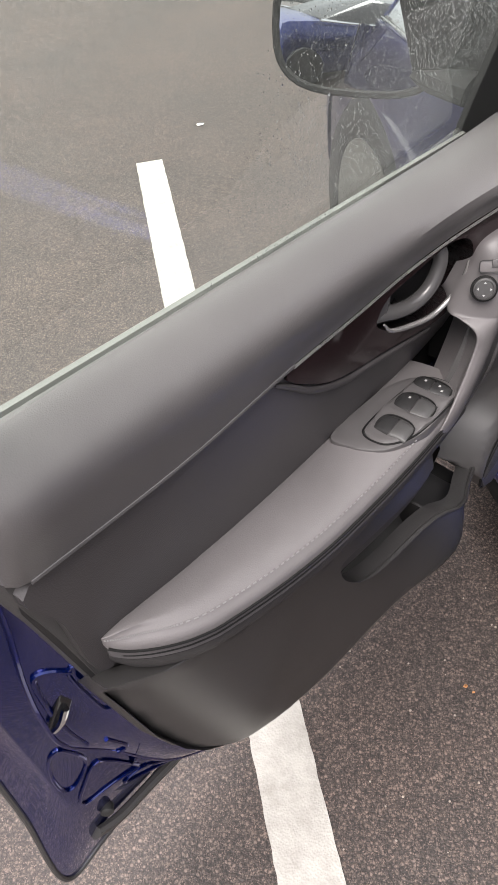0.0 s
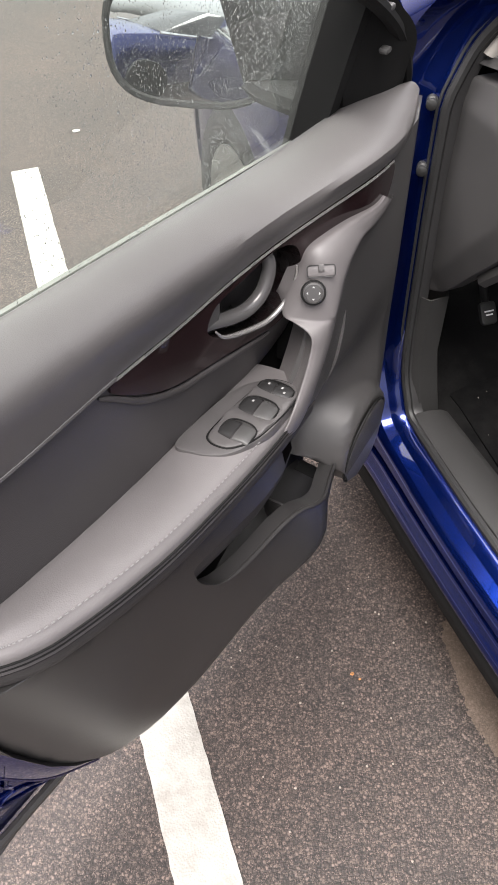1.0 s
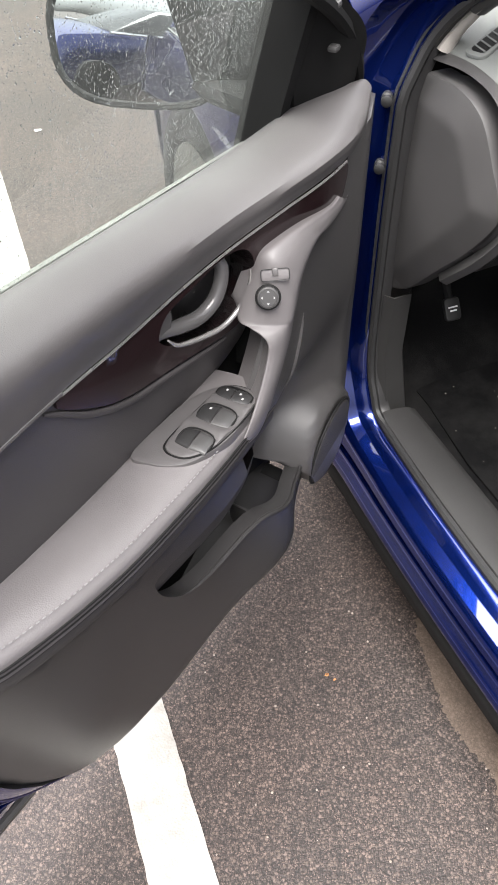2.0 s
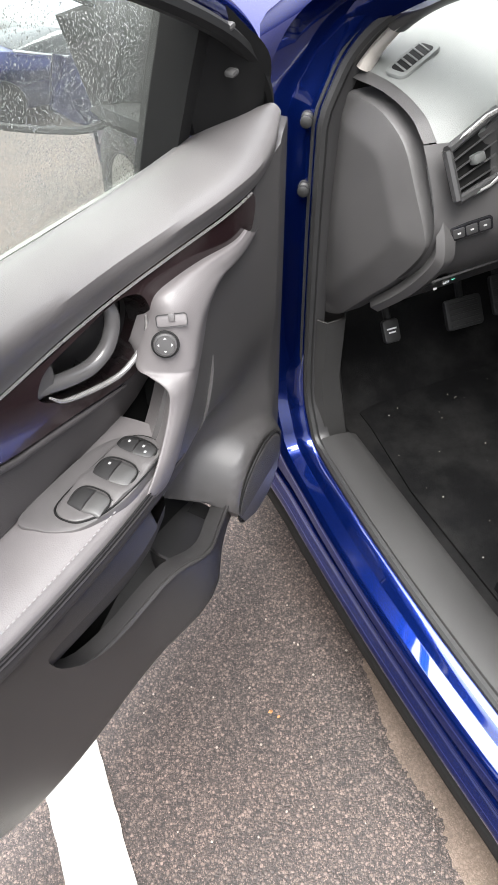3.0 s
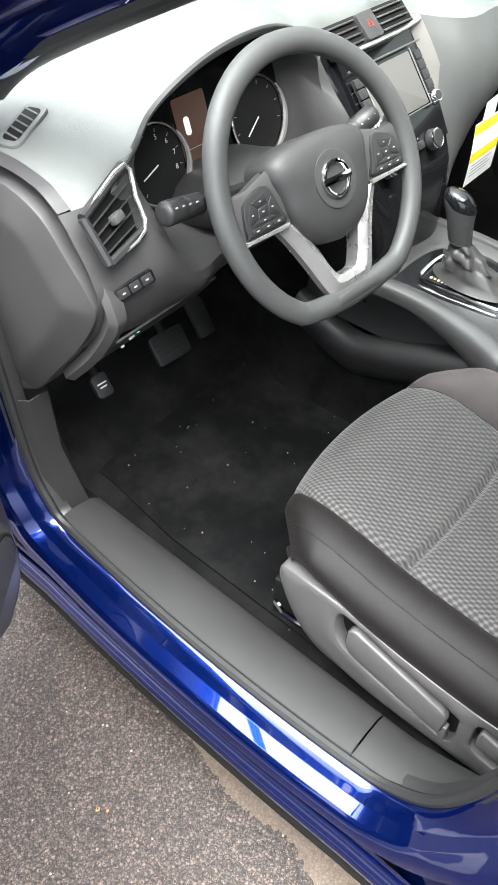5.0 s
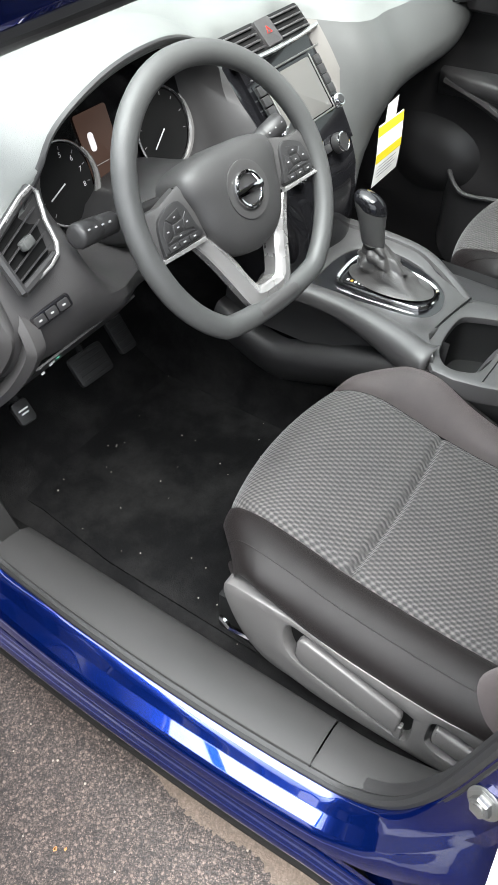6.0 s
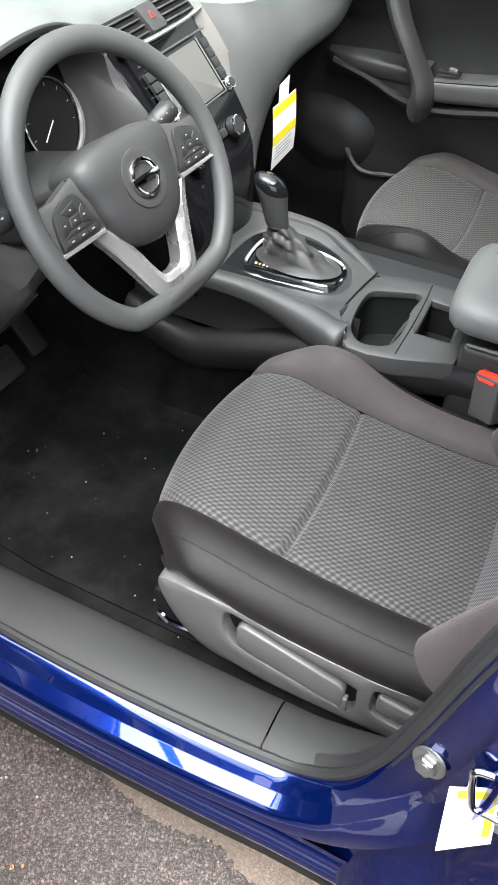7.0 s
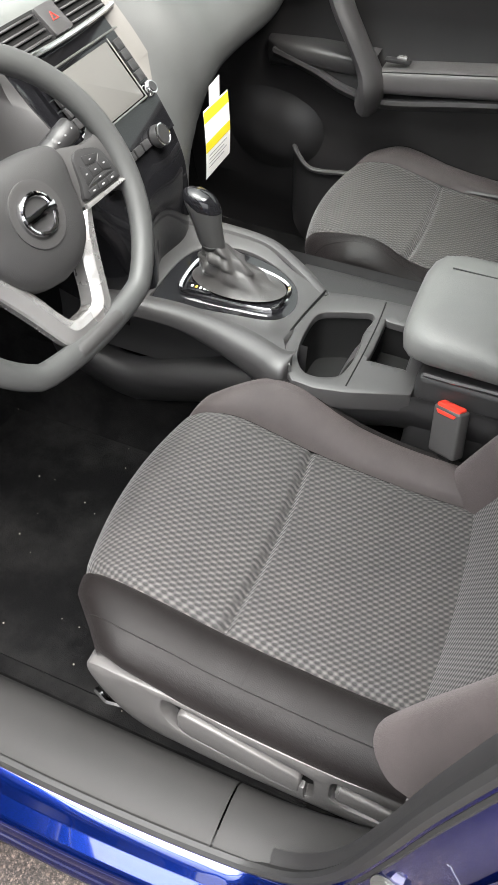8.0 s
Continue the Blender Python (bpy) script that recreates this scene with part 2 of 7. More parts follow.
MIRROR = plain("mirror_silver", (0.82, 0.85, 0.88), 0.03, 1.0, bump=0, vary=0.02)
WHITE = plain("white_label_paper", (0.78, 0.78, 0.75), 0.5, bump=0, vary=0.03)
YELLOW = plain("yellow_label_ink", (0.72, 0.58, 0.02), 0.5, bump=0, vary=0.05)
GREYINK = plain("grey_print", (0.25, 0.25, 0.25), 0.6, bump=0)
ICON = plain("white_icon_print", (0.75, 0.75, 0.75), 0.5, bump=0)
RED = plain("red_release_button", (0.75, 0.05, 0.03), 0.3, bump=0)
SCREEN = plain("matt_grey_screen", (0.092, 0.089, 0.083), 0.45, bump=0, vary=0.04)
DISPLAY = lit("cluster_display_amber", (0.045, 0.024, 0.017), 0.2)
GLOW = lit("cluster_white_mark", (0.75, 0.70, 0.70), 0.16)
GREEN = lit("green_indicator", (0.15, 0.8, 0.5), 0.5)
ORANGE = plain("dead_orange_leaf", (0.38, 0.17, 0.06), 0.7, bump=0)
MARK = plain("faint_white_print", (0.36, 0.36, 0.36), 0.6, bump=0)
CRUMB = plain("pale_crumb", (0.34, 0.31, 0.27), 0.8, bump=0)
COVER = plain("satin_hinge_cover", (0.055, 0.0525, 0.0525), 0.38, bump=0.25, grain=1100)
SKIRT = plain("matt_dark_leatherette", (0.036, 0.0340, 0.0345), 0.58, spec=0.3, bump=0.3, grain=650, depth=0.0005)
CAP = plain("matt_charcoal_end_plastic", (0.0480, 0.0462, 0.0458), 0.58, bump=0.25, grain=1000)
BOWL = plain("dark_handle_recess", (0.0140, 0.0135, 0.0135), 0.4, bump=0.2)
SHIELD = plain("grey_seat_shield", (0.082, 0.079, 0.077), 0.42, bump=0.25, grain=1000)
# lighter than the hinge cover because the strut's face catches the light
STRUT_LIT = plain("lit_pull_strut_skin", (0.128, 0.119, 0.120), 0.46, bump=0.3, grain=900, depth=0.0004)
FLANK = plain("warm_grey_flank_trim", (0.135, 0.127, 0.116), 0.5, bump=0.25, grain=900)
THREAD = plain("pale_grey_thread", (0.23, 0.222, 0.222), 0.7, bump=0)
AMBER = plain("amber_print", (0.75, 0.42, 0.05), 0.5, bump=0)

# ---- building tools ----
def thing(name, label, category, at=(0, 0, 0), turn=0.0, group="", kind=""):
    ob = new(name)
    ob.empty_display_size = 0.05
    ob.matrix_basis = pose(*at, 0, 0, turn)
    return tagged(ob, label, category, group, kind)


def place_of(ob):
    m = ob.matrix_basis.copy()
    while ob.parent:
        ob = ob.parent
        m = ob.matrix_basis @ m
    return m


def part(name, bm, material, parent, label="", local=False, kind="", sharp=38, smooth=True):
    """One mesh under a thing or a part, two levels deep at most; built in world metres unless local to its parent."""
    if parent and parent.parent and parent.parent.parent:
        parent = parent.parent
    if parent and not local:
        bm.transform(place_of(parent).inverted())
    bmesh.ops.remove_doubles(bm, verts=bm.verts, dist=0.00002)
    bmesh.ops.recalc_face_normals(bm, faces=bm.faces)
    for f in bm.faces:
        f.smooth = smooth
    lim = radians(sharp)
    for e in bm.edges:
        if len(e.link_faces) == 2 and e.calc_face_angle(0) > lim:
            e.smooth = False
    me = bpy.data.meshes.new(name)
    bm.to_mesh(me)
    bm.free()
    me.materials.append(material)
    ob = new(name, me)
    ob.parent = parent
    return tagged(ob, label, kind=kind)


def spline(pts, n=6, closed=False):
    """Catmull-Rom through the points."""
    P = [np.array(p, float) for p in pts]
    out, m = [], len(P)
    last = m if closed else m - 1
    for i in range(last):
        a = P[(i - 1) % m] if closed or i else 2 * P[0] - P[1]
        b, c = P[i], P[(i + 1) % m]
        d = P[(i + 2) % m] if closed or i + 2 < m else 2 * P[-1] - P[-2]
        for k in range(n):
            t = k / n
            out.append(0.5 * (2 * b + (c - a) * t + (2 * a - 5 * b + 4 * c - d) * t * t + (3 * b - a - 3 * c + d) * t ** 3))
    if not closed:
        out.append(P[-1])
    return out


def table(rows):
    """A smooth curve u -> values through rows of (u, value, ...)."""
    us = np.array([r[0] for r in rows], float)
    vs = np.array([r[1:] for r in rows], float)
    slope = np.gradient(vs, us, axis=0)

    def at(u):
        u = min(max(u, us[0]), us[-1])
        i = min(max(int(np.searchsorted(us, u)) - 1, 0), len(us) - 2)
        h = us[i + 1] - us[i]
        t = (u - us[i]) / h
        a, b = 2 * t ** 3 - 3 * t * t + 1, t ** 3 - 2 * t * t + t
        return a * vs[i] + b * h * slope[i] + (1 - a) * vs[i + 1] + (t ** 3 - t * t) * h * slope[i + 1]
    return at


def loft(sections, closed=False, caps=False, loop=False, end=False):
    bm = bmesh.new()
    rings = [[bm.verts.new(Vector(p)) for p in s] for s in sections]
    n = len(rings[0])
    pairs = list(zip(rings, rings[1:])) + ([(rings[-1], rings[0])] if loop else [])
    for a, b in pairs:
        for i in range(n if closed else n - 1):
            j = (i + 1) % n
            try:
                bm.faces.new((a[i], a[j], b[j], b[i]))
            except ValueError:
                pass
    if caps:
        for r in (rings[0], rings[-1]):
            try:
                bm.faces.new(r)
            except ValueError:
                pass
    if end:
        bm.faces.new(rings[-1])
    return bm


def slab(sections, thick, loop=False):
    """A lofted skin with thickness, given back along its normals."""
    bm = loft(sections, loop=loop)
    bmesh.ops.recalc_face_normals(bm, faces=bm.faces)
    bmesh.ops.solidify(bm, geom=bm.faces[:], thickness=thick)
    return bm


def tube(path, radius, sides=8, closed=False, squash=None, caps=True):
    P = [Vector(p) for p in path]
    n = len(P)
    rings = []
    up = Vector((0.13, 0.21, 0.97)).normalized()
    for i in range(n):
        a = P[i - 1] if closed or i else P[i]
        b = P[(i + 1) % n] if closed or i + 1 < n else P[i]
        d = (b - a).normalized()
        side = d.cross(up)
        if side.length < 0.05:
            side = d.cross(Vector((1, 0, 0)))
        side.normalize()
        up = side.cross(d).normalized()
        r = radius(i / max(1, n - 1)) if callable(radius) else radius
        w, h = (r, r) if not squash else (r * squash[0], r * squash[1])
        rings.append([P[i] + side * (w * math.cos(k * 2 * math.pi / sides)) + up * (h * math.sin(k * 2 * math.pi / sides)) for k in range(sides)])
    return loft(rings, closed=True, caps=caps and not closed, loop=closed)


def rbox(cx, cy, cz, sx, sy, sz, r=0.005, seg=2, m=None):
    bm = bmesh.new()
    bmesh.ops.create_cube(bm, size=1)
    for v in bm.verts:
        v.co = Vector((v.co.x * sx, v.co.y * sy, v.co.z * sz))
    r = min(r, 0.45 * min(sx, sy, sz))
    if r > 0:
        bmesh.ops.bevel(bm, geom=bm.edges[:], offset=r, segments=seg, profile=0.5, affect="EDGES")
    if m is not None:
        bm.transform(m)
    bm.transform(Matrix.Translation((cx, cy, cz)))
    return bm


def join(*bms):
    out = bms[0]
    for b in bms[1:]:
        me = bpy.data.meshes.new("join")
        b.to_mesh(me)
        out.from_mesh(me)
        b.free()
        bpy.data.meshes.remove(me)
    return out


def spin(profile, m, seg=24):
    """A turned piece: (radius, height) rows about the z axis of m."""
    rings = [[m @ Vector((r * math.cos(k * 2 * math.pi / seg), r * math.sin(k * 2 * math.pi / seg), h)) for k in range(seg)] for r, h in profile]
    return loft(rings, closed=True, caps=True)


def inside(poly, x, y):
    c, n = False, len(poly)
    for i in range(n):
        (x0, y0), (x1, y1) = poly[i], poly[i - 1]
        if (y0 > y) != (y1 > y) and x < (x1 - x0) * (y - y0) / (y1 - y0) + x0:
            c = not c
    return c


def sheet(outline, f, step, back, holes=(), round_edge=0.0, hole_back=None):
    """A skin over an outline in two parameters, with holes; f maps them to space. Its rims are folded back along the vector back."""
    from mathutils.geometry import delaunay_2d_cdt
    loops = [[(float(a), float(b)) for a, b in o] for o in (outline, *holes)]
    pts, edges = [], []
    for lp in loops:
        s = len(pts)
        pts += lp
        edges += [(s + i, s + (i + 1) % len(lp)) for i in range(len(lp))]
    bx = np.array(pts)
    lo, hi = np.array(loops[0]).min(0), np.array(loops[0]).max(0)
    for i, a in enumerate(np.arange(lo[0], hi[0], step)):
        for b in np.arange(lo[1] + (i % 2) * step / 2, hi[1], step):
            if np.min(np.hypot(bx[:, 0] - a, bx[:, 1] - b)) > 0.45 * step and inside(loops[0], a, b) and not any(inside(h, a, b) for h in loops[1:]):
                pts.append((a, b))
    vs, _, fs, _, _, _ = delaunay_2d_cdt([Vector(p) for p in pts], edges, [], 0, 1e-6)
    bm = bmesh.new()
    vv = [bm.verts.new(Vector(f(v.x, v.y))) for v in vs]
    for t in fs:
        cx, cy = sum(vs[i].x for i in t) / 3, sum(vs[i].y for i in t) / 3
        if inside(loops[0], cx, cy) and not any(inside(h, cx, cy) for h in loops[1:]):
            bm.faces.new([vv[i] for i in t])
    for k, lp in enumerate(loops):
        fold = Vector(back if k == 0 or hole_back is None else hole_back)
        if fold.length < 1e-6:
            continue
        ring = [Vector(f(a, b)) for a, b in lp]
        mid = sum(ring, Vector()) / len(ring)
        grow = round_edge if k == 0 else -round_edge
        rows = [ring]
        if round_edge:
            for q in (0.5, 1.0):
                rows.append([p + (p - mid).normalized() * grow * math.sin(q * math.pi / 2) + fold.normalized() * round_edge * (1 - math.cos(q * math.pi / 2)) for p in ring])
        rows.append([p + fold for p in rows[-1]])
        R = [[bm.verts.new(p) for p in r] for r in rows]
        for a, b in zip(R, R[1:]):
            for i in range(len(lp)):
                j = (i + 1) % len(lp)
                bm.faces.new((a[i], a[j], b[j], b[i]))
    bmesh.ops.remove_doubles(bm, verts=bm.verts, dist=0.00005)
    return bm


def plate(outline, m, thick, bevel=0.0015, seg=2):
    """A flat piece: its outline in the xy plane of m, extruded along z, edges rounded."""
    bm = bmesh.new()
    f = bm.faces.new([bm.verts.new((a, b, 0)) for a, b in outline])
    g = bmesh.ops.extrude_face_region(bm, geom=[f])
    top = [v for v in g["geom"] if isinstance(v, bmesh.types.BMVert)]
    for v in top:
        v.co.z += thick
    bmesh.ops.recalc_face_normals(bm, faces=bm.faces)
    if bevel:
        es = [e for e in bm.edges if e.verts[0] in top and e.verts[1] in top]
        bmesh.ops.bevel(bm, geom=es, offset=min(bevel, thick * 0.8), segments=seg, profile=0.5, affect="EDGES")
    bm.transform(m)
    return bm


def rrect(w, h, r, n=4):
    out = []
    for cx, cy, a in ((w / 2 - r, h / 2 - r, 0), (-w / 2 + r, h / 2 - r, 90), (-w / 2 + r, -h / 2 + r, 180), (w / 2 - r, -h / 2 + r, 270)):
        out += [(cx + r * math.cos(radians(a + 90 * k / n)), cy + r * math.sin(radians(a + 90 * k / n))) for k in range(n + 1)]
    return out


def facing(at, normal, up=(0, 0, 1)):
    """A frame at a place: z along normal, y as near to up as may be."""
    z = Vector(normal).normalized()
    x = Vector(up).cross(z).normalized()
    y = z.cross(x)
    m = Matrix((x, y, z)).transposed().to_4x4()
    m.translation = Vector(at)
    return m

# ---- car park ----
def flat(outline, z):
    bm = bmesh.new()
    bm.faces.new([bm.verts.new((x, y, z)) for x, y in outline])
    return bm


ground = part("ground", flat([(-250, -250), (250, -250), (250, 250), (-250, 250)], 0.0), ASPHALT, None)
tagged(ground, "coarse dark damp asphalt of a car park", "ground", kind="structure")

rng = random.Random(4)
left = [(-0.6925 + 0.0442 * (y - 0.1) + rng.uniform(-0.0012, 0.0012), y) for y in np.arange(-3.2, 2.86, 0.02)]
right = [(-0.5795 + 0.0442 * (y - 0.1) + rng.uniform(-0.0012, 0.0012), y) for y in np.arange(-3.2, 2.86, 0.02)]
bm = bmesh.new()
rows = [[bm.verts.new((x + (x2 - x) * k / 4, y, 0.004)) for k in range(5)] for (x, y), (x2, _) in zip(left, right)]
for a, b in zip(rows, rows[1:]):
    for i in range(4):
        bm.faces.new((a[i], a[i + 1], b[i + 1], b[i]))
parking_line = part("parking_line", bm, LINE, None)
tagged(parking_line, "worn white painted parking bay line on asphalt", "road marking", kind="structure")

edge = spline([(0.30, 0.55), (0.10, 0.47), (0.013, 0.40), (-0.017, 0.35), (-0.044, 0.245), (-0.058, 0.16), (-0.052, 0.10), (-0.044, 0.035), (-0.072, -0.03), (-0.06, -0.2), (-0.08, -0.5), (-0.05, -1.0)], 14)
edge = [(x + rng.uniform(-0.005, 0.005), y + rng.uniform(-0.004, 0.004)) for x, y in edge]
dry_patch = part("dry_patch", flat(edge + [(0.1, -1.9), (1.3, -1.9), (1.5, -0.5), (1.3, 0.5)], 0.003), DRYPATCH, None)
tagged(dry_patch, "dusty dry asphalt patch under the parked car", "ground", kind="structure")

# loose grit and small leaves on the asphalt
for nm, x, y, s, mt, lb in (("fallen_leaf", -0.235, 0.351, 0.0045, ORANGE, "tiny orange leaf scrap lying on asphalt"), ("fallen_leaf", -0.225, 0.335, 0.0035, ORANGE, "tiny orange leaf scrap lying on asphalt"),
                            ("pale_pebble", -0.241, 3.114, 0.016, WHITE, "pale pebble lying on asphalt"), ("fallen_leaf", -0.90, 0.36, 0.006, YELLOW, "small yellowed leaf scrap lying on asphalt")):
    bm = bmesh.new()
    bmesh.ops.create_icosphere(bm, subdivisions=1, radius=s)
    for v in bm.verts:
        v.co = Vector((x + v.co.x * rng.uniform(0.7, 1.4), y + v.co.y * rng.uniform(0.6, 1.1), 0.002 + abs(v.co.z) * 0.4))
    ob = part(nm, bm, mt, None)
    tagged(ob, lb, "pebble" if "pebble" in nm else "leaf")
bm = bmesh.new()
for k in range(70):
    x, y, s = rng.uniform(-0.75, 0.05), rng.uniform(-0.1, 0.9), rng.uniform(0.001, 0.0028)
    bmesh.ops.create_icosphere(bm, subdivisions=1, radius=s, matrix=pose(x, y, s * 0.6, rng.uniform(0, 90), 0, rng.uniform(0, 360)))
grit = part("grit", bm, plain("pale_grit", (0.22, 0.19, 0.16), 0.6, vary=0.4, blotch=40), None)
tagged(grit, "loose pale grit scattered over asphalt", "grit", kind="stuff")

# ---- car body: driver's side opening, sills, pillars, roof ----
CX = 0.78
car_body = thing("car", "metallic blue compact crossover car with its driver's door open", "car", (CX, 0, 0))
OPENING = [(0.625, 0.402), (0.658, 0.436), (0.688, 0.521), (0.697, 0.763), (0.698, 0.909), (0.695, 1.032), (0.683, 1.09), (0.640, 1.142), (0.560, 1.19), (0.40, 1.262),
           (0.20, 1.345), (0.0, 1.405), (-0.2, 1.44), (-0.29, 1.42), (-0.285, 1.28), (-0.235, 1.05), (-0.20, 0.85), (-0.18, 0.70), (-0.157, 0.56), (-0.118, 0.455), (-0.06, 0.402), (0.0, 0.394),
           (0.15, 0.394), (0.35, 0.396), (0.52, 0.398)]
RING = spline(OPENING, 5, closed=True)


def bow(y, z):
    """The side's curve: it leans in above the waist and bows out a little along the sill."""
    lean = 0.38 * max(0.0, z - 1.0) + (0.3 * max(0.0, z - 1.0)) ** 2
    return lean - 0.014 * max(0.0, 1 - ((y - 0.28) / 0.34) ** 2) * (1 if z < 0.6 else 0)


def around(profile, ring=RING):
    """Sections round the opening: profile rows are (outwards from the opening's edge, sideways)."""
    n = len(ring)
    out = []
    for i, (y, z) in enumerate(ring):
        (y0, z0), (y1, z1) = ring[i - 2], ring[(i + 2) % n]
        d = np.array([y1 - y0, z1 - z0])
        d /= np.linalg.norm(d)
        o = np.array([-d[1], d[0]])  # outwards, for this order of points
        if (y - 0.2) * o[0] + (z - 0.9) * o[1] < 0:
            o = -o
        out.append([(x + bow(y, z), y + o[0] * q, z + o[1] * q) for q, x in (profile(y, z) if callable(profile) else profile)])
    return out


def jamb(y, z):
    """Painted section: flat inner step with a crease, rounded shoulder, grooves, lower flank."""
    low = max(0.0, min(1.0, (0.62 - z) / 0.16))
    base = [(0.004, -0.008), (0.006, -0.022), (0.010, -0.026), (0.0115, -0.030), (0.0155, -0.034), (0.0163, -0.0362), (0.0232, -0.0548), (0.024, -0.057), (0.034, -0.065), (0.060, -0.067)]
    side = [(0.004, -0.008), (0.012, -0.014), (0.022, -0.018), (0.034, -0.020), (0.046, -0.024), (0.050, -0.026), (0.056, -0.030), (0.060, -0.034), (0.068, -0.05), (0.075, -0.07)]
    slim = 1 - 0.42 * max(0.0, min(1.0, (z - 1.03) / 0.1)) * (y > -0.1)
    return [(a * low + c * slim * (1 - low), b * low + d * (1 - low)) for (a, b), (c, d) in zip(base, side)]


part("side_frame", loft(around(jamb), loop=True), PAINT, car_body, "glossy metallic blue door jamb and sill", sharp=50)
part("door_seal", tube([s[0] for s in around([(0.000, -0.001)])], 0.0085, 8, closed=True), RUBBER, car_body, "black rubber door seal")
part("seal_lip", tube([s[0] for s in around([(0.009, -0.010)])], 0.0035, 6, closed=True), RUBBER, car_body, "thin black rubber seal lip")
part("opening_trim", loft(around([(-0.001, 0.004), (-0.004, 0.014), (-0.003, 0.026)]), loop=True), PLASTIC_DARK, car_body, "dark plastic trim round the opening")

# grooved rocker below the step
ROCKER = [(-0.064, 0.340), (-0.066, 0.330), (-0.060, 0.326), (-0.060, 0.321), (-0.067, 0.313), (-0.069, 0.306), (-0.063, 0.302), (-0.063, 0.297), (-0.072, 0.284), (-0.077, 0.272), (-0.076, 0.260), (-0.070, 0.25)]
ys = list(np.linspace(0.86, -1.5, 40))
sec = []
for y in ys:
    b = bow(y, 0.3) * 0.6
    sec.append([(x + b, y, z) for x, z in ROCKER])
part("rocker_panel", loft(sec), PAINT, car_body, "blue rocker panel with long grooves")
sec = [[(x + bow(y, 0.3) * 0.6, y, z) for x, z in ((-0.069, 0.252), (-0.074, 0.242), (-0.070, 0.20), (-0.045, 0.17), (0.1, 0.165))] for y in ys]
part("rocker_cladding", loft(sec), BLACK, car_body, "matt black lower rocker cladding")
part("underbody", rbox(CX, -0.3, 0.21, 1.5, 3.6, 0.06, 0.02), BLACK, car_body)

# sill scuff trim and lower pillar trim
SILL = [(0.004, 0.398), (0.006, 0.404), (0.012, 0.407), (0.040, 0.405), (0.066, 0.398), (0.083, 0.386), (0.094, 0.362), (0.100, 0.33), (0.102, 0.315)]


def sill_piece(y0, y1, n, rise=lambda y: 0.0):
    return slab([[(x + bow(y, 0.4) * max(0, 1 - x / 0.1), y, z + rise(y)) for x, z in SILL] for y in np.linspace(y0, y1, n)], -0.003)


part("sill_trim", sill_piece(0.635, 0.0015, 24), PLASTIC_SILL, car_body, "grey plastic sill scuff trim")
part("pillar_foot_trim", sill_piece(-0.0015, -0.24, 12, lambda y: 0.75 * max(0, -y - 0.05) ** 1.35), PLASTIC_SILL, car_body, "grey plastic lower pillar trim")
# kick panel by the driver's feet
kick = [[(0.012, 0.69, z), (0.022, 0.675, z), (0.055, 0.675, z), (0.078, 0.71, z), (0.085 + 0.02 * (z < 0.6), 0.80, z), (0.09, 1.15, z)] for z in (0.40, 0.44, 0.52, 0.60, 0.655)]
for i, r in enumerate(kick):
    w = max(0.0, (0.52 - r[0][2]) / 0.12)
    kick[i] = [(x + 0.02 * w * (k > 1), y - 0.03 * w * (k < 3), z - (0.06 * w if k > 1 else 0)) for k, (x, y, z) in enumerate(r)]
part("kick_panel", slab(kick, -0.003), PLASTIC_SILL, car_body, "dark plastic kick panel")

# hinge bolts with black bumpers on the front pillar
for y, z in ((0.702, 1.0), (0.701, 0.898)):
    m = facing((-0.016, y + 0.012, z), (-0.55, -0.83, 0))
    part("stop_bumper", spin([(0.0, 0.0), (0.008, 0.0), (0.0085, 0.004), (0.0085, 0.010), (0.006, 0.012), (0.006, 0.017), (0.0085, 0.018), (0.0085, 0.022), (0.005, 0.024), (0, 0.024)], m, 20), RUBBER, car_body, "black rubber stop bumper")

# striker and bolt on the rear pillar
m = facing((-0.021, -0.200, 0.652), (-0.90, 0.30, 0.28))
bolt = part("pillar_bolt", spin([(0, 0.0), (0.0165, 0.0), (0.0175, 0.002), (0.0175, 0.005), (0.0130, 0.006), (0.0130, 0.013), (0.011, 0.015), (0, 0.015)], m, 6), STEEL, car_body, "hexagonal zinc bolt head")
part("bolt_washer", spin([(0.0, 0.001), (0.0195, 0.001), (0.020, 0.003), (0.018, 0.0045), (0, 0.0045)], m, 28), STEEL, bolt)
part("bolt_tip", spin([(0, 0.015), (0.007, 0.015), (0.007, 0.017), (0, 0.018)], m, 16), STEEL, bolt)
m = facing((-0.045, -0.282, 0.692), (-0.93, 0.02, 0.36)) @ pose(0, 0, 0, 0, 0, -20)
striker = part("door_striker", plate(rrect(0.040, 0.075, 0.014), m @ pose(0, 0, -0.006), 0.014, 0.004), STEEL, car_body, "zinc door striker")
part("striker_loop", tube(spline([(-0.044, -0.265, 0.737), (-0.045, -0.249, 0.735), (-0.046, -0.237, 0.732), (-0.049, -0.236, 0.723), (-0.059, -0.243, 0.699), (-0.063, -0.249, 0.689), (-0.063, -0.263, 0.689), (-0.064, -0.279, 0.689)], 4), 0.0045, 10), CHROME, striker, "bright steel striker loop")
pillar = loft([[(-0.024 + bow(y, z) + 0.0, y, z) for y in (-0.20 - 0.0, -0.25, -0.32, -0.40)] for z in (0.36, 0.5, 0.65, 0.8, 1.0, 1.15)])
bm = bmesh.new()
cols = []
